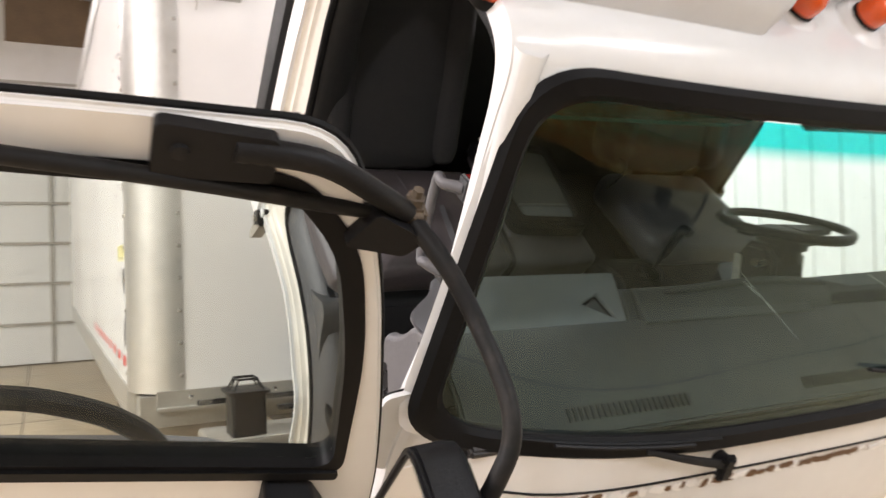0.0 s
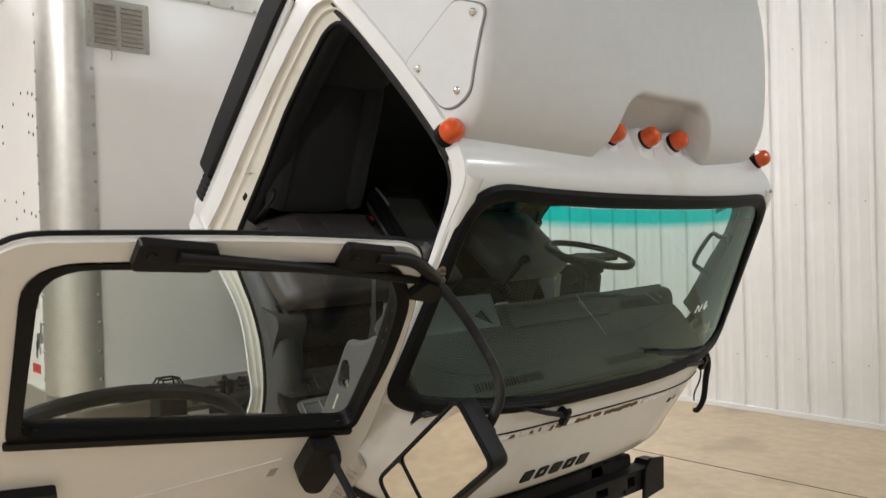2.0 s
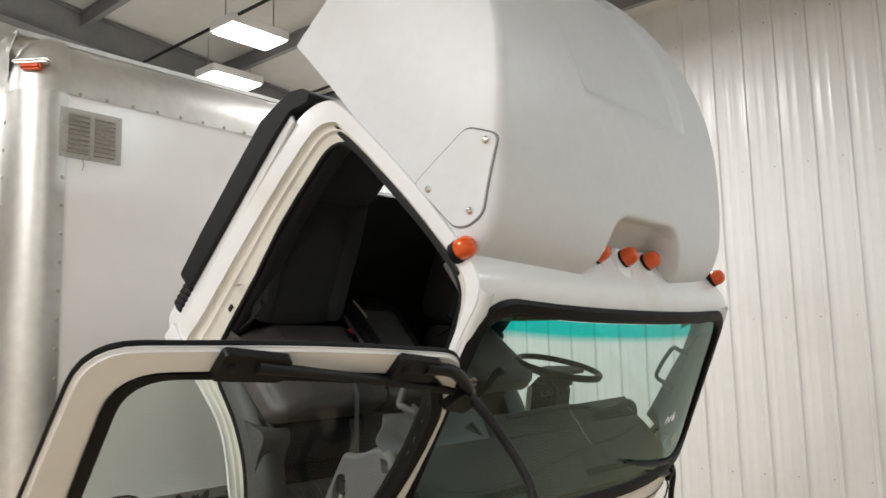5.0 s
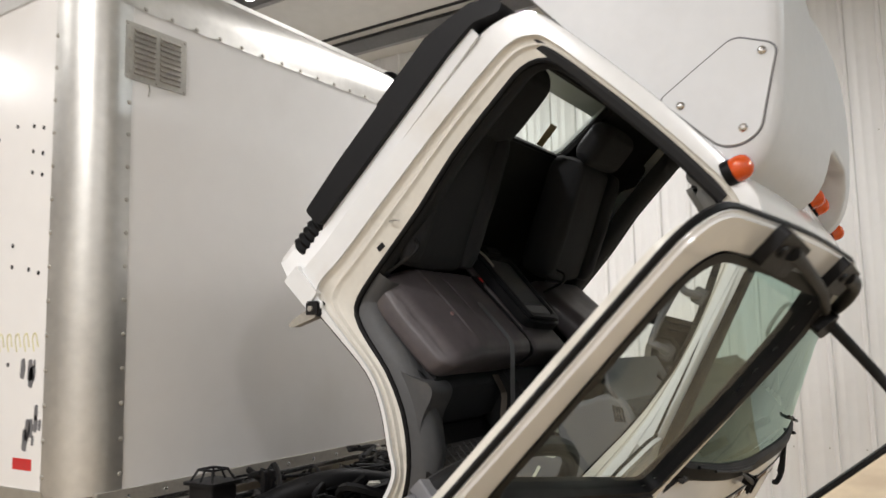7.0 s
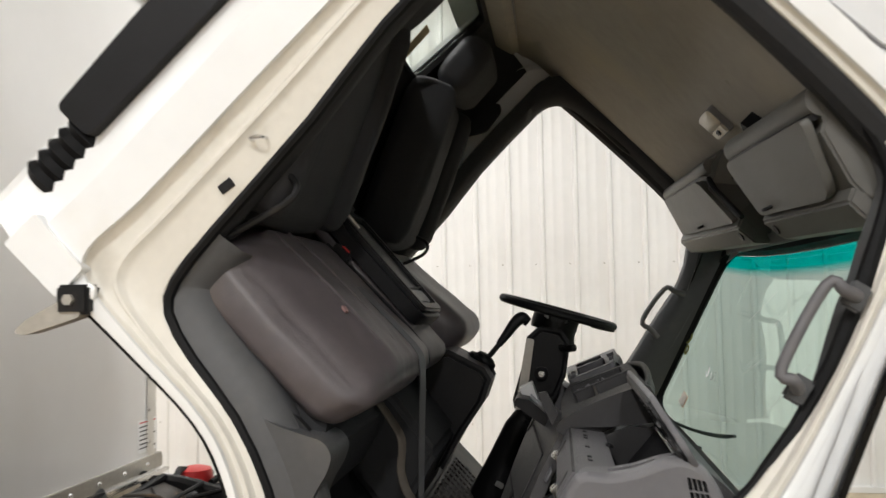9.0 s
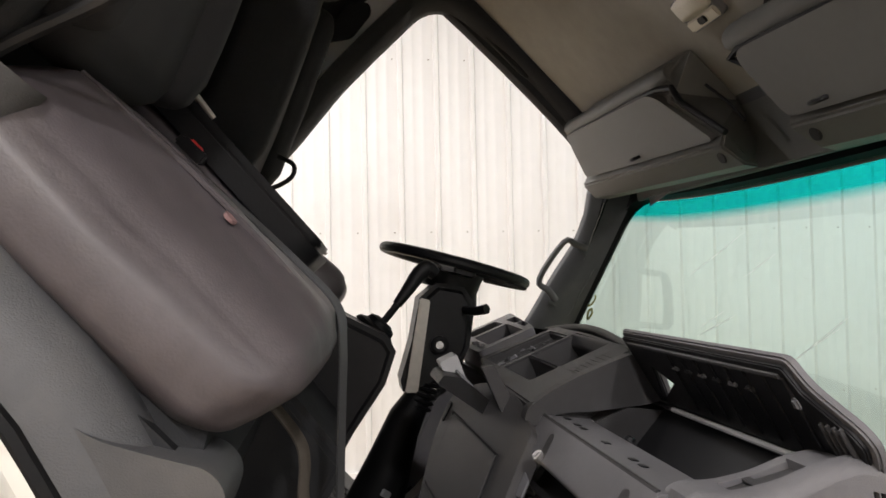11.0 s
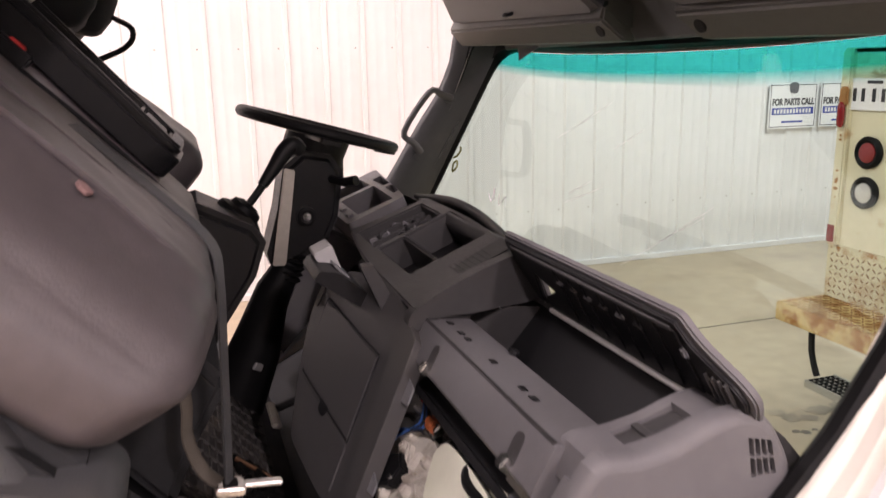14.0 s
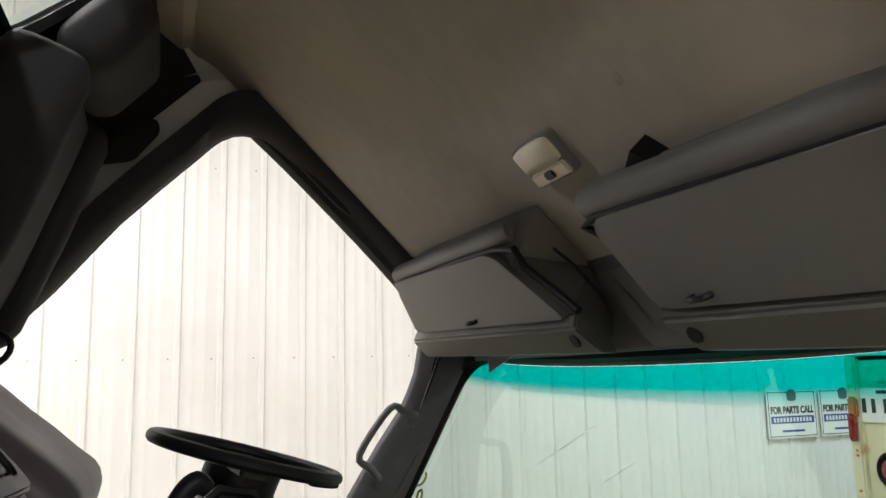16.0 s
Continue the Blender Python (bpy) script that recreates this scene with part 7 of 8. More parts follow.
for a, c in ((0.836, 1.715), (0.762, 1.452), (0.955, 1.512)):
    part("panel_screw", lathe([(0.013, 0), (0.013, 0.003), (0.008, 0.008), (0.003, 0.009)], toward((a, fair_side(a, c) - 0.007, c), (0.2, -1, 0)), 12), CHROME, fair)
part("skirt_rubber", tube([(-0.1, -0.9, 1.43), (0.3, -0.895, 1.428), (0.7, -0.875, 1.42)], 0.006, 6), RUBBER, fair)
for b in (-0.20, 0.0, 0.20):
    part("lamp_pod", lathe([(0.070, -0.035), (0.066, -0.02), (0.055, 0.002), (0.045, 0.006), (0.01, 0.006)], toward((1.045, b, 1.44), (0.45, 0.12 * b, 1))), FAIRING_WHITE, fair)

# ---- mirror and brackets on the open door ----
INV = DOOR.inverted() @ CAB


def on_door(p):
    return INV @ Vector(p)


for u0, u1, c0 in ((0.62, 0.78, 1.372), (0.19, 0.33, 1.385)):
    part("mirror_bracket", slab(rounded([(u0, c0 - 0.045), (u1, c0 - 0.045), (u1, c0 + 0.03), (u0, c0 + 0.02)], 0.012), 0.0, 0.022, "xz", bevel=0.007, seg=3), BLACK, door, "black moulded mirror bracket")
    for du in (0.03, u1 - u0 - 0.03):
        part("bracket_bolt", lathe([(0.011, 0), (0.010, 0.006), (0.004, 0.007)], toward((u0 + du, 0.022, c0 - 0.005), (0, 1, 0)), 8), BLACK_STEEL, door)
clamp = Vector((-0.014, -0.014, 1.274))
part("upper_arm", tube([(0.70, 0.022, 1.372), (0.55, 0.022, 1.360), (0.30, 0.016, 1.333), (0.10, 0.004, 1.298), clamp], [0.014, 0.0115, 0.011, 0.011, 0.011], 12), BLACK_STEEL, door, "black steel mirror arm")
part("corner_arm", tube([(0.24, 0.015, 1.385), (0.14, 0.018, 1.378), (0.06, 0.012, 1.335), (-0.004, -0.006, 1.286)], 0.0165, 12), BLACK, door)
part("clamp", block(-0.036, 0.008, -0.034, 0.006, 1.253, 1.295, 0.008, 3), CLAMP_STEEL, door, "browned steel arm clamp")
part("clamp_bolt", lathe([(0.014, 0), (0.014, 0.012), (0.008, 0.012), (0.008, 0.024), (0.003, 0.024)], T((-0.016, -0.017, 1.295)), 6), CLAMP_STEEL, door)
part("hinge_cover", slab(rounded([(0.08, 1.245), (-0.01, 1.230), (-0.035, 1.262), (0.045, 1.305)], 0.01), -0.03, 0.025, "xz", bevel=0.008), BLACK, door)
part("mirror_arm", tube([clamp, on_door((1.60, -1.222, 1.260)), on_door((1.70, -1.208, 1.246)), on_door((1.782, -1.200, 1.226)), on_door((1.828, -1.204, 1.200)), on_door((1.856, -1.222, 1.168)), on_door((1.876, -1.240, 1.125))], [0.0145, 0.0135, 0.0125, 0.0125, 0.013, 0.013, 0.013], 12, 6), BLACK_STEEL, door, "black steel mirror arm")
LB = slab(rounded([(0.072, 0.445), (0.082, 0.610), (-0.014, 0.590), (-0.058, 0.508), (-0.058, 0.325), (0.0, 0.345)], [0.03, 0.015, 0.012, 0.02, 0.03, 0.03], 4), 0.0, 0.050, "xz", bevel=0.012, seg=3)
part("lower_bracket", LB, BLACK, door, "black moulded mirror bracket")
part("lower_arm", tube([(0.0, 0.045, 0.560), (-0.006, 0.082, 0.548), on_door((1.70, -1.265, 0.545)), on_door((1.81, -1.285, 0.575)), on_door((1.858, -1.275, 0.64)), on_door((1.868, -1.268, 0.75))], 0.0125, 12, 6), BLACK_STEEL, door, "black steel mirror arm")
MIR = DOOR.inverted() @ CAB @ Matrix(((0.9940, -0.0395, 0.1019, 1.868), (0.0440, 0.9981, -0.0429, -1.2945), (-0.1000, 0.0471, 0.9938, 0.960), (0, 0, 0, 1)))
mo = rounded([(-0.095, -0.228), (0.095, -0.228), (0.097, 0.216), (-0.094, 0.220)], 0.032, 6)
mi = rounded([(-0.083, -0.088), (0.083, -0.088), (0.085, 0.204), (-0.082, 0.208)], 0.022, 6)
ml = rounded([(-0.083, -0.216), (0.083, -0.216), (0.083, -0.098), (-0.083, -0.098)], 0.020, 6)
mirror = part("mirror", loft([[(p[0] * k, y, p[1] * k) for p in mo] for y, k in ((-0.012, 1.0), (0.026, 1.0), (0.044, 0.975), (0.056, 0.90), (0.060, 0.80))]), BLACK, door, "square black door mirror with a small lower spot mirror", MIR)
part("mirror_rim", slab(mo, -0.022, -0.012, "xz", [mi, ml], bevel=0.004), BLACK, mirror)
part("mirror_glass", slab(mi, -0.0165, -0.0125, "xz"), MIRROR, mirror)
part("spot_glass", slab(ml, -0.0165, -0.0125, "xz"), MIRROR, mirror)
part("arm_boss", lathe([(0.020, 0.0), (0.020, 0.020), (0.014, 0.026)], toward((0.0, 0.055, 0.165), (0, 1, 0)), 12), BLACK, mirror)
# long scuffed decal edge and tape scrap on the outer skin
part("skin_crease", tube([(0.55, 0.0005, 0.40), (0.25, 0.0005, 0.47), (0.13, 0.0005, 0.50)], 0.003, 6), CAB_WHITE, door)
part("tape_scrap", block(0.12, 0.145, 0.0, 0.0015, 0.405, 0.445, 0, m=None), TRIM_LIGHT, door)
part("door_handle", slab(rounded([(0.76, 0.48), (0.93, 0.49), (0.93, 0.545), (0.76, 0.535)], 0.015), 0.0, 0.03, "xz", bevel=0.010, seg=3), BLACK, door)

# rubber flap and bracket in the gap between the door's hinge edge and the cab corner
part("hinge_flap", slab(rounded([(-1.02, 0.42), (-1.075, 0.44), (-1.105, 0.56), (-1.09, 0.68), (-1.02, 0.70)], 0.015), 1.398, 1.408, "yz", bevel=0.003), RUBBER, cab, "black rubber flap beside the door hinge")
part("hinge_panel", slab(rounded([(-1.01, 0.40), (-1.08, 0.43), (-1.11, 0.56), (-1.095, 0.69), (-1.01, 0.71)], 0.015), 1.409, 1.420, "yz", bevel=0.003), CAB_WHITE, cab)
hb = part("hinge_bracket", slab(rounded([(-1.025, 0.44), (-1.055, 0.44), (-1.055, 0.495), (-1.025, 0.50)], 0.008), 1.384, 1.397, "yz", bevel=0.004), JAMB_WHITE, cab)
part("bolt", lathe([(0.013, 0), (0.012, 0.009), (0.006, 0.011)], toward((1.385, -1.041, 0.47), (-1, -0.2, 0)), 8), CHROME, hb)

# ---- chassis, engine and clutter under the tipped cab ----
ch = thing("truck_chassis", pose(0, 0, 0), "black steel ladder chassis with wheels under the truck", "chassis")
for y in (1.28, 2.14):
    part("rail", slab([(-11.5, 0.60), (-1.85, 0.60), (-1.85, 0.80), (-11.5, 0.80)], y - 0.035, y + 0.035, "xz", bevel=0.006), BLACK_STEEL, ch)
    part("riser", block(-11.5, BX - 0.05, y - 0.04, y + 0.04, 0.80, BZ0 - 0.15, 0.004), BLACK_STEEL, ch)
for x in (-1.95, -4.5, -7.0, -9.5):
    part("cross_member", block(x - 0.05, x + 0.05, 1.30, 2.12, 0.63, 0.77, 0.006), BLACK_STEEL, ch)


def wheel_at(x, y, s):
    w = part("wheel", lathe([(0.20, -0.10), (0.36, -0.11), (0.39, -0.07), (0.39, 0.07), (0.36, 0.11), (0.20, 0.10)], toward((x, y, 0.39), (0, s, 0)), 36), RUBBER, ch, "black truck tyre on a white steel rim")
    part("rim", lathe([(0.21, 0.02), (0.20, 0.06), (0.10, 0.03), (0.06, 0.07), (0.01, 0.07)], toward((x, y, 0.39), (0, s, 0)), 28), CAB_WHITE, w)


for x in (-2.75, -8.8):
    wheel_at(x, 0.80, -1)
    wheel_at(x, 2.62, 1)
part("axle", tube([(-2.75, 0.85, 0.39), (-2.75, 2.57, 0.39)], 0.05, 10, 0), BLACK_STEEL, ch)
part("axle", tube([(-8.8, 0.85, 0.39), (-8.8, 2.57, 0.39)], 0.07, 10, 0), BLACK_STEEL, ch)

bump = thing("bumper_bracket", pose(0, 0, 0), "black steel bumper bracket with slots across the chassis front", "bumper")
part("beam", slab([(0.70, 0.495), (2.60, 0.495), (2.60, 0.61), (2.52, 0.615), (2.50, 0.595), (0.80, 0.595), (0.70, 0.60)], -1.80, -1.70, "yz", [rounded([(2.30, 0.525), (2.36, 0.525), (2.36, 0.575), (2.30, 0.575)], 0.006), rounded([(2.05, 0.53), (2.14, 0.53), (2.14, 0.57), (2.05, 0.57)], 0.006), rounded([(1.2, 0.53), (1.3, 0.53), (1.3, 0.57), (1.2, 0.57)], 0.006)], bevel=0.004), BLACK_STEEL, bump)
part("upper_rail", block(-1.84, -1.76, 1.0, 2.42, 0.60, 0.66, 0.006), BLACK_STEEL, bump)
part("end_plate", slab([(2.40, 0.45), (2.58, 0.47), (2.585, 0.63), (2.47, 0.645), (2.42, 0.60)], -1.69, -1.675, "yz", bevel=0.003), BLACK_STEEL, bump)
for y in (1.28, 2.14):
    part("stay", block(-1.90, -1.76, y - 0.05, y + 0.05, 0.56, 0.78, 0.006), BLACK_STEEL, bump)
for k in range(9):
    part("bolt", lathe([(0.014, 0), (0.013, 0.010), (0.004, 0.010)], toward((-1.70, 0.95 + k * 0.19, 0.512), (1, 0, 0)), 6), BLACK_STEEL, bump)

eng = thing("engine", pose(0, 0, 0), "oily engine and hoses exposed under the raised cab", "engine")
random.seed(11)
part("block", block(-3.30, -2.45, 1.42, 1.98, 0.45, 0.86, 0.04, 3), ENGINE, eng)
part("valve_cover", cushion(-3.22, -2.55, 1.50, 1.86, 0.84, 0.97, 0.05, 0.01, 8), ENGINE, eng)
part("air_box", cushion(-3.62, -3.35, 2.0, 2.5, 0.72, 0.98, 0.06, 0.01, 8), ENGINE, eng)
part("intake", tube([(-3.1, 1.5, 0.93), (-3.2, 1.3, 0.97), (-3.35, 1.15, 0.93), (-3.5, 1.05, 0.85)], 0.055, 12), RUBBER, eng)
part("hose", tube([(-2.6, 1.9, 0.95), (-2.8, 2.1, 0.99), (-3.1, 2.2, 0.96), (-3.4, 2.3, 0.99), (-3.6, 2.5, 0.95)], 0.035, 10), RUBBER, eng)
part("battery_tray", block(-3.72, -3.38, 0.62, 1.20, 0.78, 0.83, 0.006), GALV, eng)
part("tray_rail", block(-3.76, -3.73, 0.62, 2.80, 0.93, 0.955, 0.004), CHROME, eng, "bright steel rail")
part("tray_rail", block(-3.60, -3.57, 0.95, 1.30, 0.90, 0.925, 0.004), CHROME, eng, "bright steel rail")
for k in range(120):
    x, y = random.uniform(-3.72, -2.9), random.uniform(1.18, 2.75)
    z = random.uniform(0.86, 1.0) - 0.05 * abs(y - 2.0)
    p = [(x + random.uniform(-0.16, 0.16), y + random.uniform(-0.22, 0.22), z + random.uniform(-0.06, 0.05)) for _ in range(4)]
    part("cable", tube(p, random.choice((0.006, 0.009, 0.012, 0.016, 0.022)), 6, 4), random.choice((RUBBER, RUBBER, ENGINE, BLACK, BLACK_STEEL)), eng)
for k in range(26):
    x, y = random.uniform(-3.65, -2.9), random.uniform(1.2, 2.7)
    part("fitting", block(-0.03, 0.03, -0.022, 0.022, -0.02, 0.02, 0.006, m=T((x, y, random.uniform(0.86, 0.97))) @ Matrix.Rotation(random.random() * 3, 4, "Z") @ Matrix.Rotation(random.random(), 4, "X")), random.choice((ENGINE, BLACK, GALV)), eng)
can = thing("coolant_reservoir", pose(-3.50, 0.79, 0), "black plastic reservoir with a caged cap", "reservoir")
part("body", slab(rounded([(-0.075, -0.075), (0.075, -0.075), (0.075, 0.075), (-0.075, 0.075)], 0.02), 0.83, 1.012, "xy", bevel=0.008), BLACK, can)
part("rim", slab(rounded([(-0.095, -0.09), (0.095, -0.09), (0.095, 0.09), (-0.095, 0.09)], 0.02), 1.012, 1.026, "xy", bevel=0.004), BLACK, can)
for dx, dy in ((-0.07, -0.065), (0.07, -0.065), (-0.07, 0.065), (0.07, 0.065), (0, -0.07), (0, 0.07)):
    part("cage_bar", tube([(dx, dy, 1.024), (dx * 0.65, dy * 0.65, 1.072)], 0.005, 6, 0), BLACK, can)
part("cage_ring", tube([(0.046, -0.043, 1.073), (0.046, 0.043, 1.073), (-0.046, 0.043, 1.073), (-0.046, -0.043, 1.073)], 0.006, 6, 0, closed=True), BLACK, can)
prong = thing("hose_clip", pose(-3.5, 1.12, 0.83), "black two-pronged hose clip beside the engine", "clip")
for dy in (-0.022, 0.022):
    part("prong", slab(rounded([(-0.012, 0), (0.012, 0), (0.014, 0.19), (-0.014, 0.19)], 0.012), dy - 0.012, dy + 0.012, "xz", bevel=0.006), BLACK, prong)
part("base", block(-0.05, 0.05, -0.07, 0.09, -0.01, 0.08, 0.015), BLACK, prong)
solid("oil_filler", lathe([(0.075, 0), (0.08, 0.03), (0.07, 0.075), (0.04, 0.085), (0.003, 0.085)], None, 20), RED_TAPE, pose(-3.47, 2.55, 0.925), "round red oil filler cap among the hoses", "filler cap")

# ---- marks on the box body ----
sticker = thing("warning_label", pose(BX, 2.745, 1.015), "small white warning label with red and grey lines", "label")
part("sheet", block(0.0005, 0.0015, 0, 0.178, 0, 0.155, 0), SIGN_WHITE, sticker)
for k in range(7):
    part("line", block(0.0015, 0.0022, 0.015, 0.16 - 0.02 * (k % 3), 0.14 - k * 0.02, 0.146 - k * 0.02, 0), RED_TAPE if k == 0 else INK, sticker)
tag = thing("red_label", pose(BX, 2.80, 3.10), "red and white label high on the box front", "label")
part("sheet", block(0.0005, 0.0015, 0, 0.10, 0, 0.09, 0), RED_TAPE, tag)
part("stripe", block(0.0015, 0.0022, 0.01, 0.09, 0.03, 0.05, 0), SIGN_WHITE, tag)
random.seed(3)
YELLOW = mat("yellow_crayon", (0.62, 0.58, 0.30), 0.7, var=0.1)
for k in range(5):
    x = BX - RX - 0.10 - k * 0.07
    tagged(solid("crayon_mark", tube([(x, BY0 - 0.001, 1.62), (x - 0.02, BY0 - 0.001, 1.68), (x - 0.045, BY0 - 0.001, 1.66), (x - 0.03, BY0 - 0.001, 1.60)], 0.003, 4), YELLOW, pose(0, 0, 0), "faint yellow crayon mark on the box side", "mark", "crayon marks"))
for k in range(22):
    x, z = BX - RX - (0.12, 0.20, 0.34, 0.50, 0.75, 1.0)[k % 6], (2.62, 2.50, 2.05, 1.95, 2.4, 1.5)[k // 4] + 0.02 * (k % 3)
    tagged(solid("rivet_hole", lathe([(0.011, -0.001), (0.011, 0.0012), (0.004, 0.0012)], toward((x, BY0, z), (0, -1, 0)), 8), BLACK, pose(0, 0, 0), "dark empty rivet hole in the box side", "hole", "rivet holes"))
for k in range(12):
    x, z = BX - RX - 0.06 - 0.16 * random.random(), random.choice((1.25, 1.30, 1.45, 1.5)) + random.uniform(-0.05, 0.05)
    w = random.uniform(0.008, 0.025)
    tagged(solid("scuff", slab(rounded([(-w, -2 * w), (w * 0.4, -w * 2.4), (w, 0), (w * 0.5, 2 * w), (-w * 0.7, w * 1.6)], 0.01, 2), -0.0012, 0.001, "xz"), GREY_TRIM, pose(x, BY0, z), "dark scuff on the box side", "scuff", "scuffs"))

# ---- parked service truck ahead, rear towards the cab ----
st = thing("service_truck", pose(0, 0, 0), "cream service truck rear with a rusty tread-plate step bumper", "truck")
SX, SY0, SY1 = 0.98, 1.15, 3.30
part("rear_wall", slab([(SY0, 0.88), (SY1, 0.88), (SY1 + 0.03, 1.89), (SY0, 1.89)], SX, SX + 0.04, "yz", bevel=0.004), RUST_WHITE, st)
part("side_wall", block(SX + 0.04, 4.4, SY1 - 0.03, SY1, 0.70, 1.89, 0.004), RUST_WHITE, st)
part("side_wall", block(SX + 0.04, 4.4, SY0, SY0 + 0.03, 0.70, 1.89, 0.004), RUST_WHITE, st)
part("roof", block(SX, 4.4, SY0, SY1, 1.86, 1.89, 0.006), RUST_WHITE, st)
part("corner_post", block(SX - 0.03, SX + 0.02, SY1 - 0.05, SY1 + 0.015, 0.88, 1.88, 0.008), RUST_WHITE, st)
part("front_wall", block(4.36, 4.40, SY0, SY1, 0.70, 1.89, 0.004), RUST_WHITE, st)
part("under_frame", block(SX + 0.1, 4.3, SY0 + 0.2, SY1 - 0.2, 0.45, 0.70, 0.01), BLACK_STEEL, st)
part("tread_panel", block(SX - 0.012, SX + 0.002, SY0, SY1 + 0.015, 0.60, 0.885, 0.003), TREAD_CREAM, st)
part("step", block(0.66, SX, SY0, SY1 + 0.02, 0.50, 0.60, 0.006), RUST_PLATE, st, "rusty tread-plate step bumper")
dia = slab([(-0.015, 0), (0, 0.0042), (0.015, 0), (0, -0.0042)], 0.0, 0.003, "xy")
dm = finish(dia)
dm.materials.append(LUG_RUST)
for i in range(9):
    for j in range(24):
        o = new("tread_lug", dm)
        o.parent, o.matrix_basis = st, T((0.68 + i * 0.034, SY1 - 0.02 - j * 0.034, 0.60)) @ Matrix.Rotation(radians(45 if (i + j) % 2 else -45), 4, "Z")
for i in range(7):
    for j in range(14):
        o = new("tread_lug", dm)
        o.parent, o.matrix_basis = st, T((SX - 0.012, SY1 - 0.02 - j * 0.034, 0.63 + i * 0.034)) @ Matrix.Rotation(radians(-90), 4, "Y") @ Matrix.Rotation(radians(45 if (i + j) % 2 else -45), 4, "Z")
for k in range(16):
    part("rust_patch", slab(rounded([(-0.02, -0.03), (0.015, -0.04), (0.025, 0.01), (0.0, 0.035), (-0.02, 0.02)], 0.012, 3), -0.0010, 0.001, "yz"), RUST, st, "", T((SX - 0.0125 if k % 2 else SX - 0.031, SY1 - (0.02 if k % 2 == 0 else random.uniform(0.0, 0.5)), (0.87 + random.uniform(-0.02, 0.02)) if k % 2 else random.uniform(0.95, 1.75))) @ Matrix.Rotation(random.random() * 6, 4, "X") @ Matrix.Scale(random.uniform(0.18, 0.5), 4))
for z, m in ((1.38, RED_LENS), (1.18, CLEAR_LENS)):
    r = part("lamp_grommet", lathe([(0.078, 0), (0.081, 0.018), (0.066, 0.030), (0.053, 0.020), (0.004, 0.018)], toward((SX, 3.115, z), (-1, 0, 0)), 28), RUBBER, st, "round tail lamp in a black grommet")
    part("lens", lathe([(0.052, 0.016), (0.048, 0.024), (0.03, 0.029), (0.003, 0.030)], toward((SX, 3.115, z), (-1, 0, 0)), 28), m, r)
part("marker", cushion(SX - 0.06, SX - 0.03, SY1 - 0.04, SY1 - 0.005, 1.50, 1.62, 0.012, 0.004, 6), RED_LENS, st, "red marker lamp")
part("marker_base", block(SX - 0.045, SX - 0.02, SY1 - 0.05, SY1 + 0.005, 1.60, 1.70, 0.01), RUST, st)
part("reflector", block(SX - 0.036, SX - 0.028, SY1 - 0.035, SY1 + 0.012, 0.90, 0.99, 0.003), RED_LENS, st)
plate = part("number_plate", slab(rounded([(2.97, 1.585), (3.275, 1.585), (3.275, 1.74), (2.97, 1.74)], 0.012), SX - 0.012, SX - 0.009, "yz", bevel=0.001), SIGN_WHITE, st, "white number plate with dark bars")
for k, y in enumerate((3.232, 3.180, 3.115, 3.06, 3.01)):
    part("plate_bar", block(SX - 0.0145, SX - 0.012, y - 0.011, y + 0.011, 1.628, 1.692, 0.001, 1), INK, plate)
part("plate_bar", block(SX - 0.0145, SX - 0.012, 3.07, 3.16, 1.715, 1.730, 0), INK, plate)
part("plate_lamp", block(SX - 0.05, SX, 3.05, 3.14, 1.76, 1.80, 0.01), RUST_WHITE, st)
part("tow_bracket", tube([(0.80, 3.20, 0.50), (0.80, 3.19, 0.34), (0.80, 3.14, 0.22)], 0.016, 8, 2), BLACK_STEEL, st)
part("tow_arm", block(0.84, 0.96, 2.78, 2.86, 0.22, 0.50, 0.008), BLACK_STEEL, st)
part("tow_step_edge", block(0.70, 0.715, 2.60, 3.12, 0.185, 0.225, 0.003), GALV, st, "worn steel step edge")
part("tow_step_edge", block(0.885, 0.90, 2.60, 3.12, 0.185, 0.225, 0.003), GALV, st)
for k in range(17):
    y = 2.61 + k * 0.031
    part("tow_step_bar", block(0.715, 0.885, y, y + 0.007, 0.195, 0.224, 0.001, 1), BLACK_STEEL, st)
for k in range(4):
    x = 0.745 + k * 0.036
    part("tow_step_bar", block(x, x + 0.006, 2.60, 3.12, 0.198, 0.220, 0.001, 1), GALV, st)
for y in (1.45, 3.0):
    w = part("wheel", lathe([(0.20, -0.10), (0.33, -0.11), (0.36, -0.07), (0.36, 0.07), (0.33, 0.11), (0.20, 0.10)], toward((1.9, y, 0.36), (0, 1, 0)), 32), RUBBER, st)
    w = part("wheel", lathe([(0.20, -0.10), (0.33, -0.11), (0.36, -0.07), (0.36, 0.07), (0.33, 0.11), (0.20, 0.10)], toward((3.9, y, 0.36), (0, 1, 0)), 32), RUBBER, st)

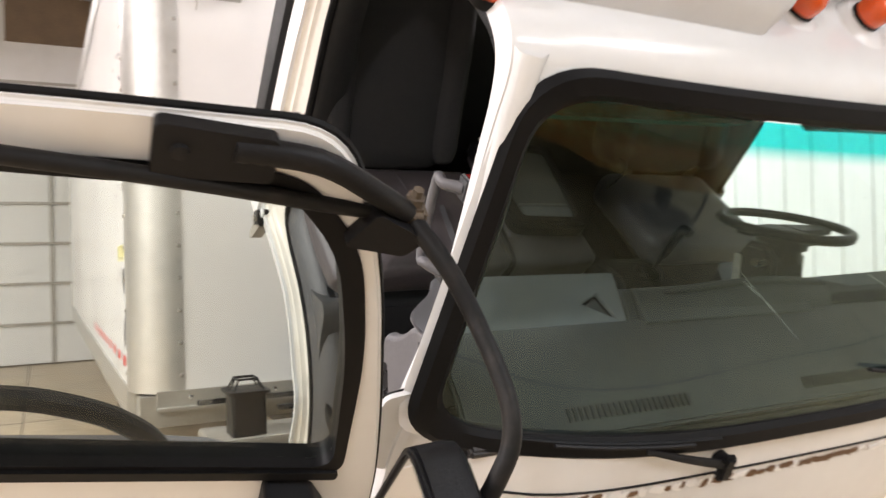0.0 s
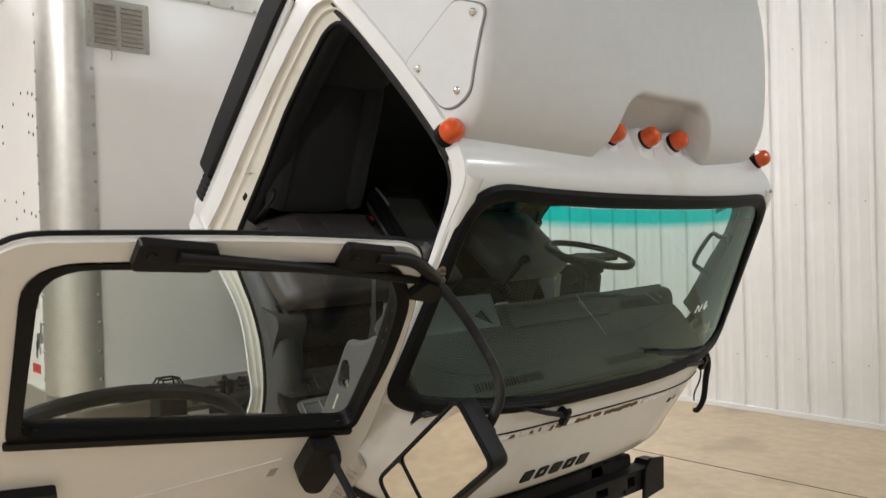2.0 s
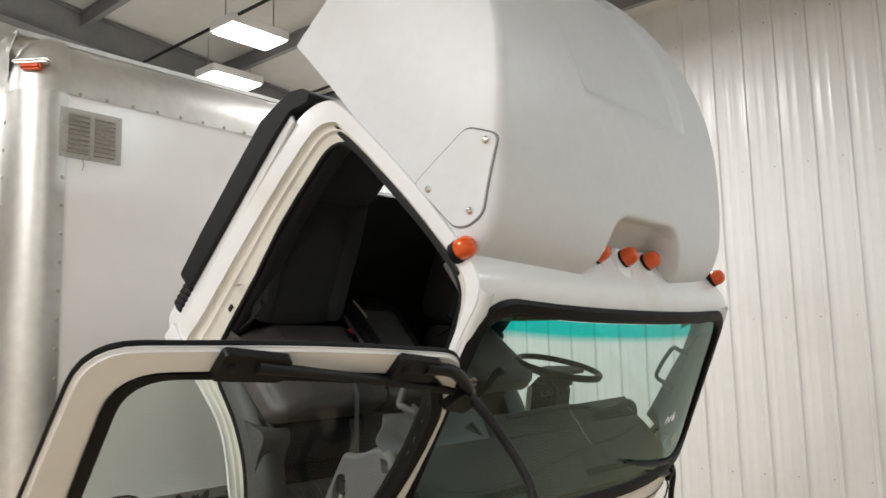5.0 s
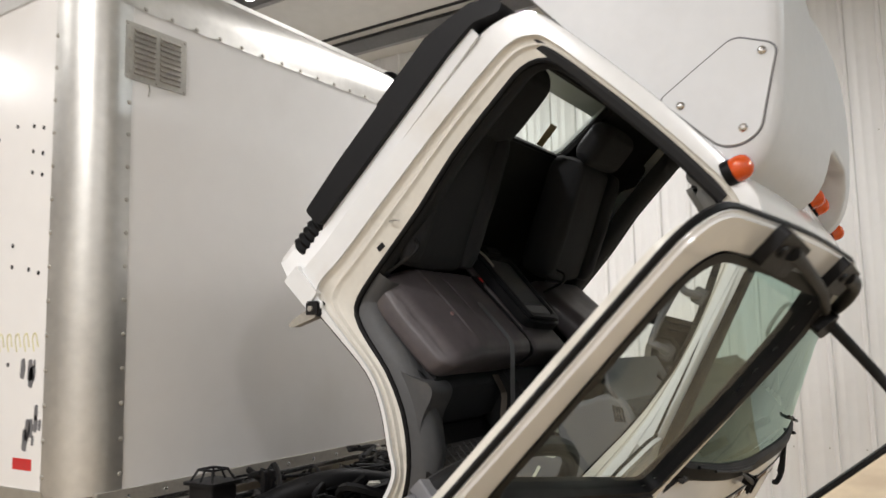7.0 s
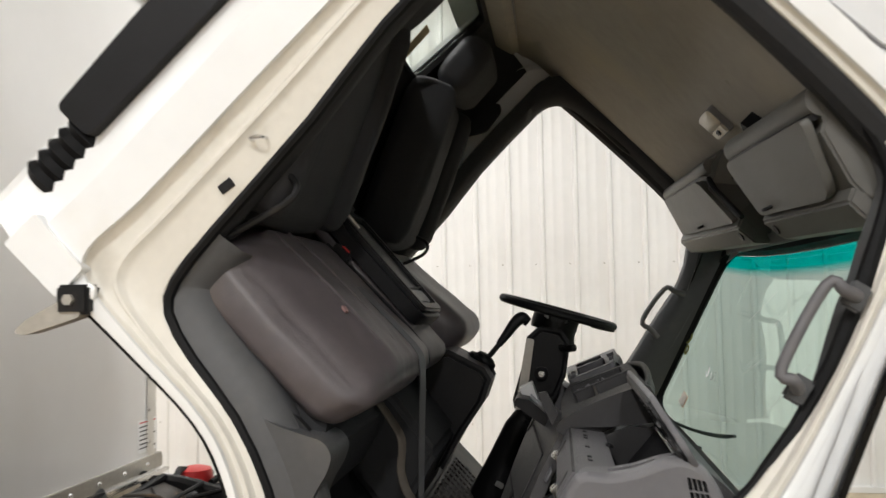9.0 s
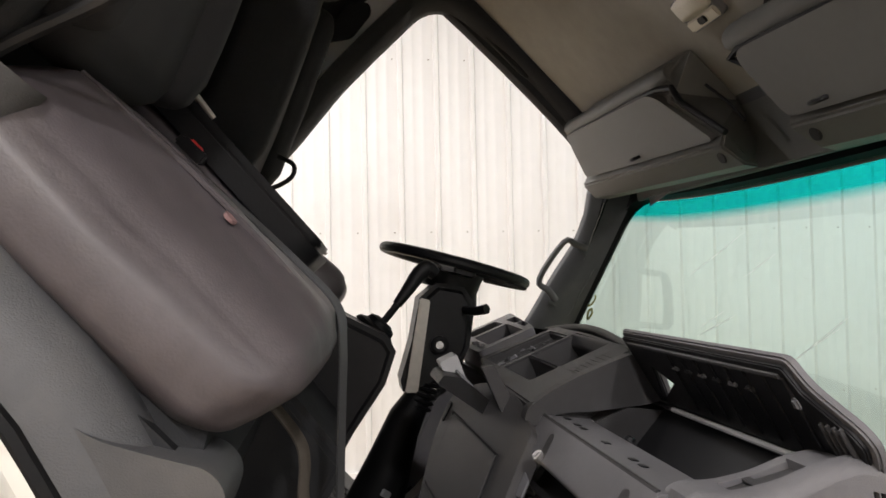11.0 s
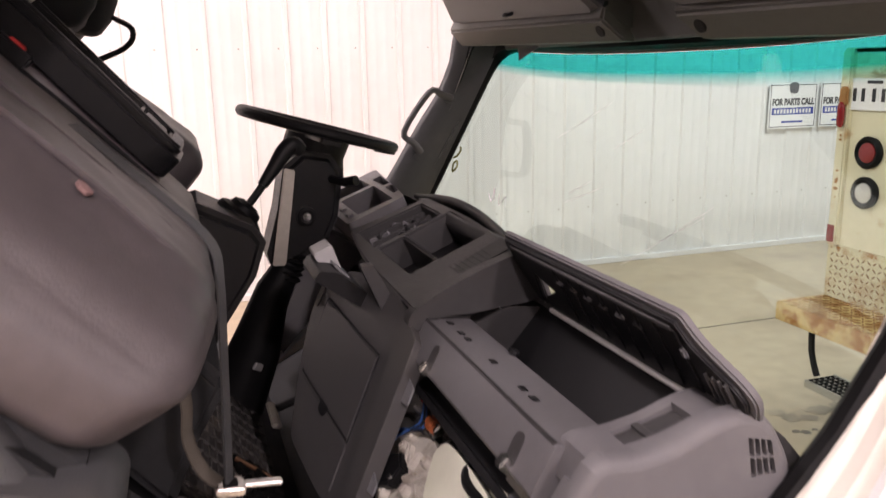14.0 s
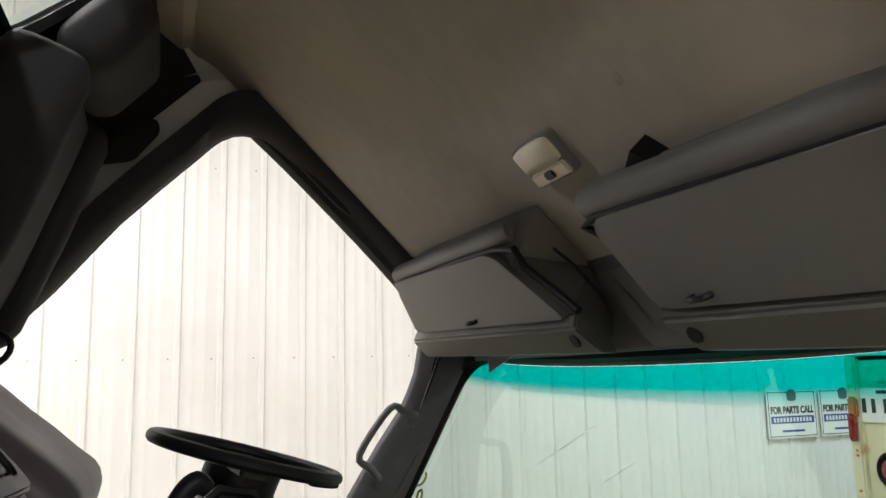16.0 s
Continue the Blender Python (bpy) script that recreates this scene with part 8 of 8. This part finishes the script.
# ---- signs on the north wall ----
for k in range(2):
    sg = thing("parts_sign", pose(3.50 + 0.62 * k, Y1 - 0.034, 1.405, 90, 0, 0), "white parts sign with black lettering and a blue band", "sign", "parts signs")
    part("board", slab(rounded([(-0.29, -0.22), (0.29, -0.22), (0.29, 0.22), (-0.29, 0.22)], 0.006), 0.0, 0.006, "xy"), SIGN_WHITE, sg)
    part("border", slab([(-0.275, -0.205), (0.275, -0.205), (0.275, 0.205), (-0.275, 0.205)], 0.006, 0.0075, "xy", [[(-0.268, -0.198), (0.268, -0.198), (0.268, 0.198), (-0.268, 0.198)]]), INK, sg)
    part("lettering", text_bm("FOR PARTS CALL", 0.070, 0.0008, 0.0032), INK, sg, "black printed words", T((0, 0.035, 0.0075)) @ Matrix.Diagonal((0.94, 1.25, 1, 1)))
    part("number_band", block(-0.25, 0.25, -0.085, -0.018, 0.006, 0.008, 0), SIGN_BLUE, sg)
    for j in range(12):
        part("number_bar", block(-0.225 + j * 0.038, -0.201 + j * 0.038, -0.072, -0.032, 0.008, 0.009, 0), SIGN_WHITE, sg)
    part("foot_line", block(-0.13, 0.13, -0.165, -0.145, 0.006, 0.0075, 0), SIGN_BLUE, sg)
    part("emblem", slab(rounded([(-0.05, 0.12), (0.05, 0.12), (0.06, 0.21), (0.0, 0.235), (-0.06, 0.21)], 0.03), 0.0076, 0.009, "xy"), GREY_TRIM, sg, "grey emblem shape")
    part("pin", lathe([(0.008, 0), (0.006, 0.004)], T((-0.275, 0.205, 0.0076)), 8), INK, sg)


# ---- oil spots on the floor under the tow step ----
random.seed(33)
for x, y, r in ((0.64, 3.23, 0.05), (0.67, 3.15, 0.07), (0.88, 3.18, 0.08), (0.58, 3.02, 0.022), (0.62, 2.99, 0.030), (0.68, 3.00, 0.018), (0.81, 3.01, 0.022), (1.04, 3.16, 0.09), (0.76, 3.12, 0.05)):
    ring = [(x + r * (0.6 + 0.7 * random.random()) * math.cos(k * math.pi / 7), y + 0.8 * r * (0.6 + 0.7 * random.random()) * math.sin(k * math.pi / 7)) for k in range(14)]
    solid("oil_spot", slab(rounded(ring, 0.2 * r, 3), 0.0005, 0.0015, "xy"), OIL_DARK if r < 0.035 else OIL_FILM, pose(0, 0, 0), "dark oil spot on the concrete floor", "stain", "oil spots")

# ---- marks on the windscreen and a board over the overhead door ----
STICKER = mat("orange_sticker", (0.60, 0.26, 0.10), 0.5, var=0.15, scale=60)
GREEN_INK = mat("green_crayon", (0.16, 0.17, 0.03), 0.7, var=0.1)
lift = Vector((0.005, 0, 0.002))
q = [screen(a, b) + lift for a, b in ((0.775, 0.80), (0.825, 0.79), (0.83, 0.85), (0.78, 0.86))]
sticker_thing = solid("inspection_sticker", loft([q, [p + Vector((0.001, 0, 0)) for p in q]]), STICKER, CAB, "small faded orange sticker on the windscreen", "sticker")
part("backing", loft([[p - Vector((0.002, 0, 0.001)) for p in q], [p - Vector((0.0025, 0, 0.001)) for p in q]]), CASING, sticker_thing, "pale back of the sticker")
for (a0, b0), (a1, b1) in (((0.26, 0.56), (0.10, 0.48)), ((0.42, 0.36), (0.18, 0.21)), ((0.11, 0.36), (0.0, 0.29)), ((0.26, 0.53), (0.16, 0.47)), ((-0.08, 0.68), (-0.34, 0.46)), ((-0.25, 0.54), (-0.32, 0.49))):
    solid("glass_scratch", tube([screen(a0 + (a1 - a0) * k / 6, b0 + (b1 - b0) * k / 6) - lift * 0.5 for k in range(7)], [0.0002, 0.0005, 0.0004, 0.0007, 0.0004, 0.0005, 0.0002], 4, 0), SIGN_WHITE, CAB, "thin pale scratch on the windscreen", "scratch", "windscreen scratches")
for pts in (((0.955, 0.52), (0.945, 0.535), (0.95, 0.56), (0.965, 0.575)), ((0.94, 0.58), (0.925, 0.60), (0.935, 0.63), (0.95, 0.60), (0.94, 0.58))):
    solid("crayon_scrawl", tube([screen(a, b) - lift * 0.6 for a, b in pts], 0.0035, 5, 5), GREEN_INK, CAB, "yellow-green crayon scrawl on the windscreen", "mark", "windscreen scrawls")
for pts in (((0.58, 0.66), (0.60, 0.62), (0.62, 0.66), (0.64, 0.62)), ((0.66, 0.65), (0.68, 0.61), (0.67, 0.66), (0.70, 0.64))):
    solid("chalk_scrawl", tube([screen(a, b) + lift for a, b in pts], 0.0025, 5, 5), SIGN_WHITE, CAB, "pale chalk scrawl on the windscreen", "mark", "windscreen scrawls")
BOARD = mat("brown_board", (0.20, 0.14, 0.09), 0.7, var=0.2, scale=4.0)
solid("wall_board", block(X0 + 0.005, X0 + 0.03, -0.45, 1.22, 5.08, 5.85, 0.004), BOARD, pose(0, 0, 0), "brown wooden board on the wall above the overhead door", "board")
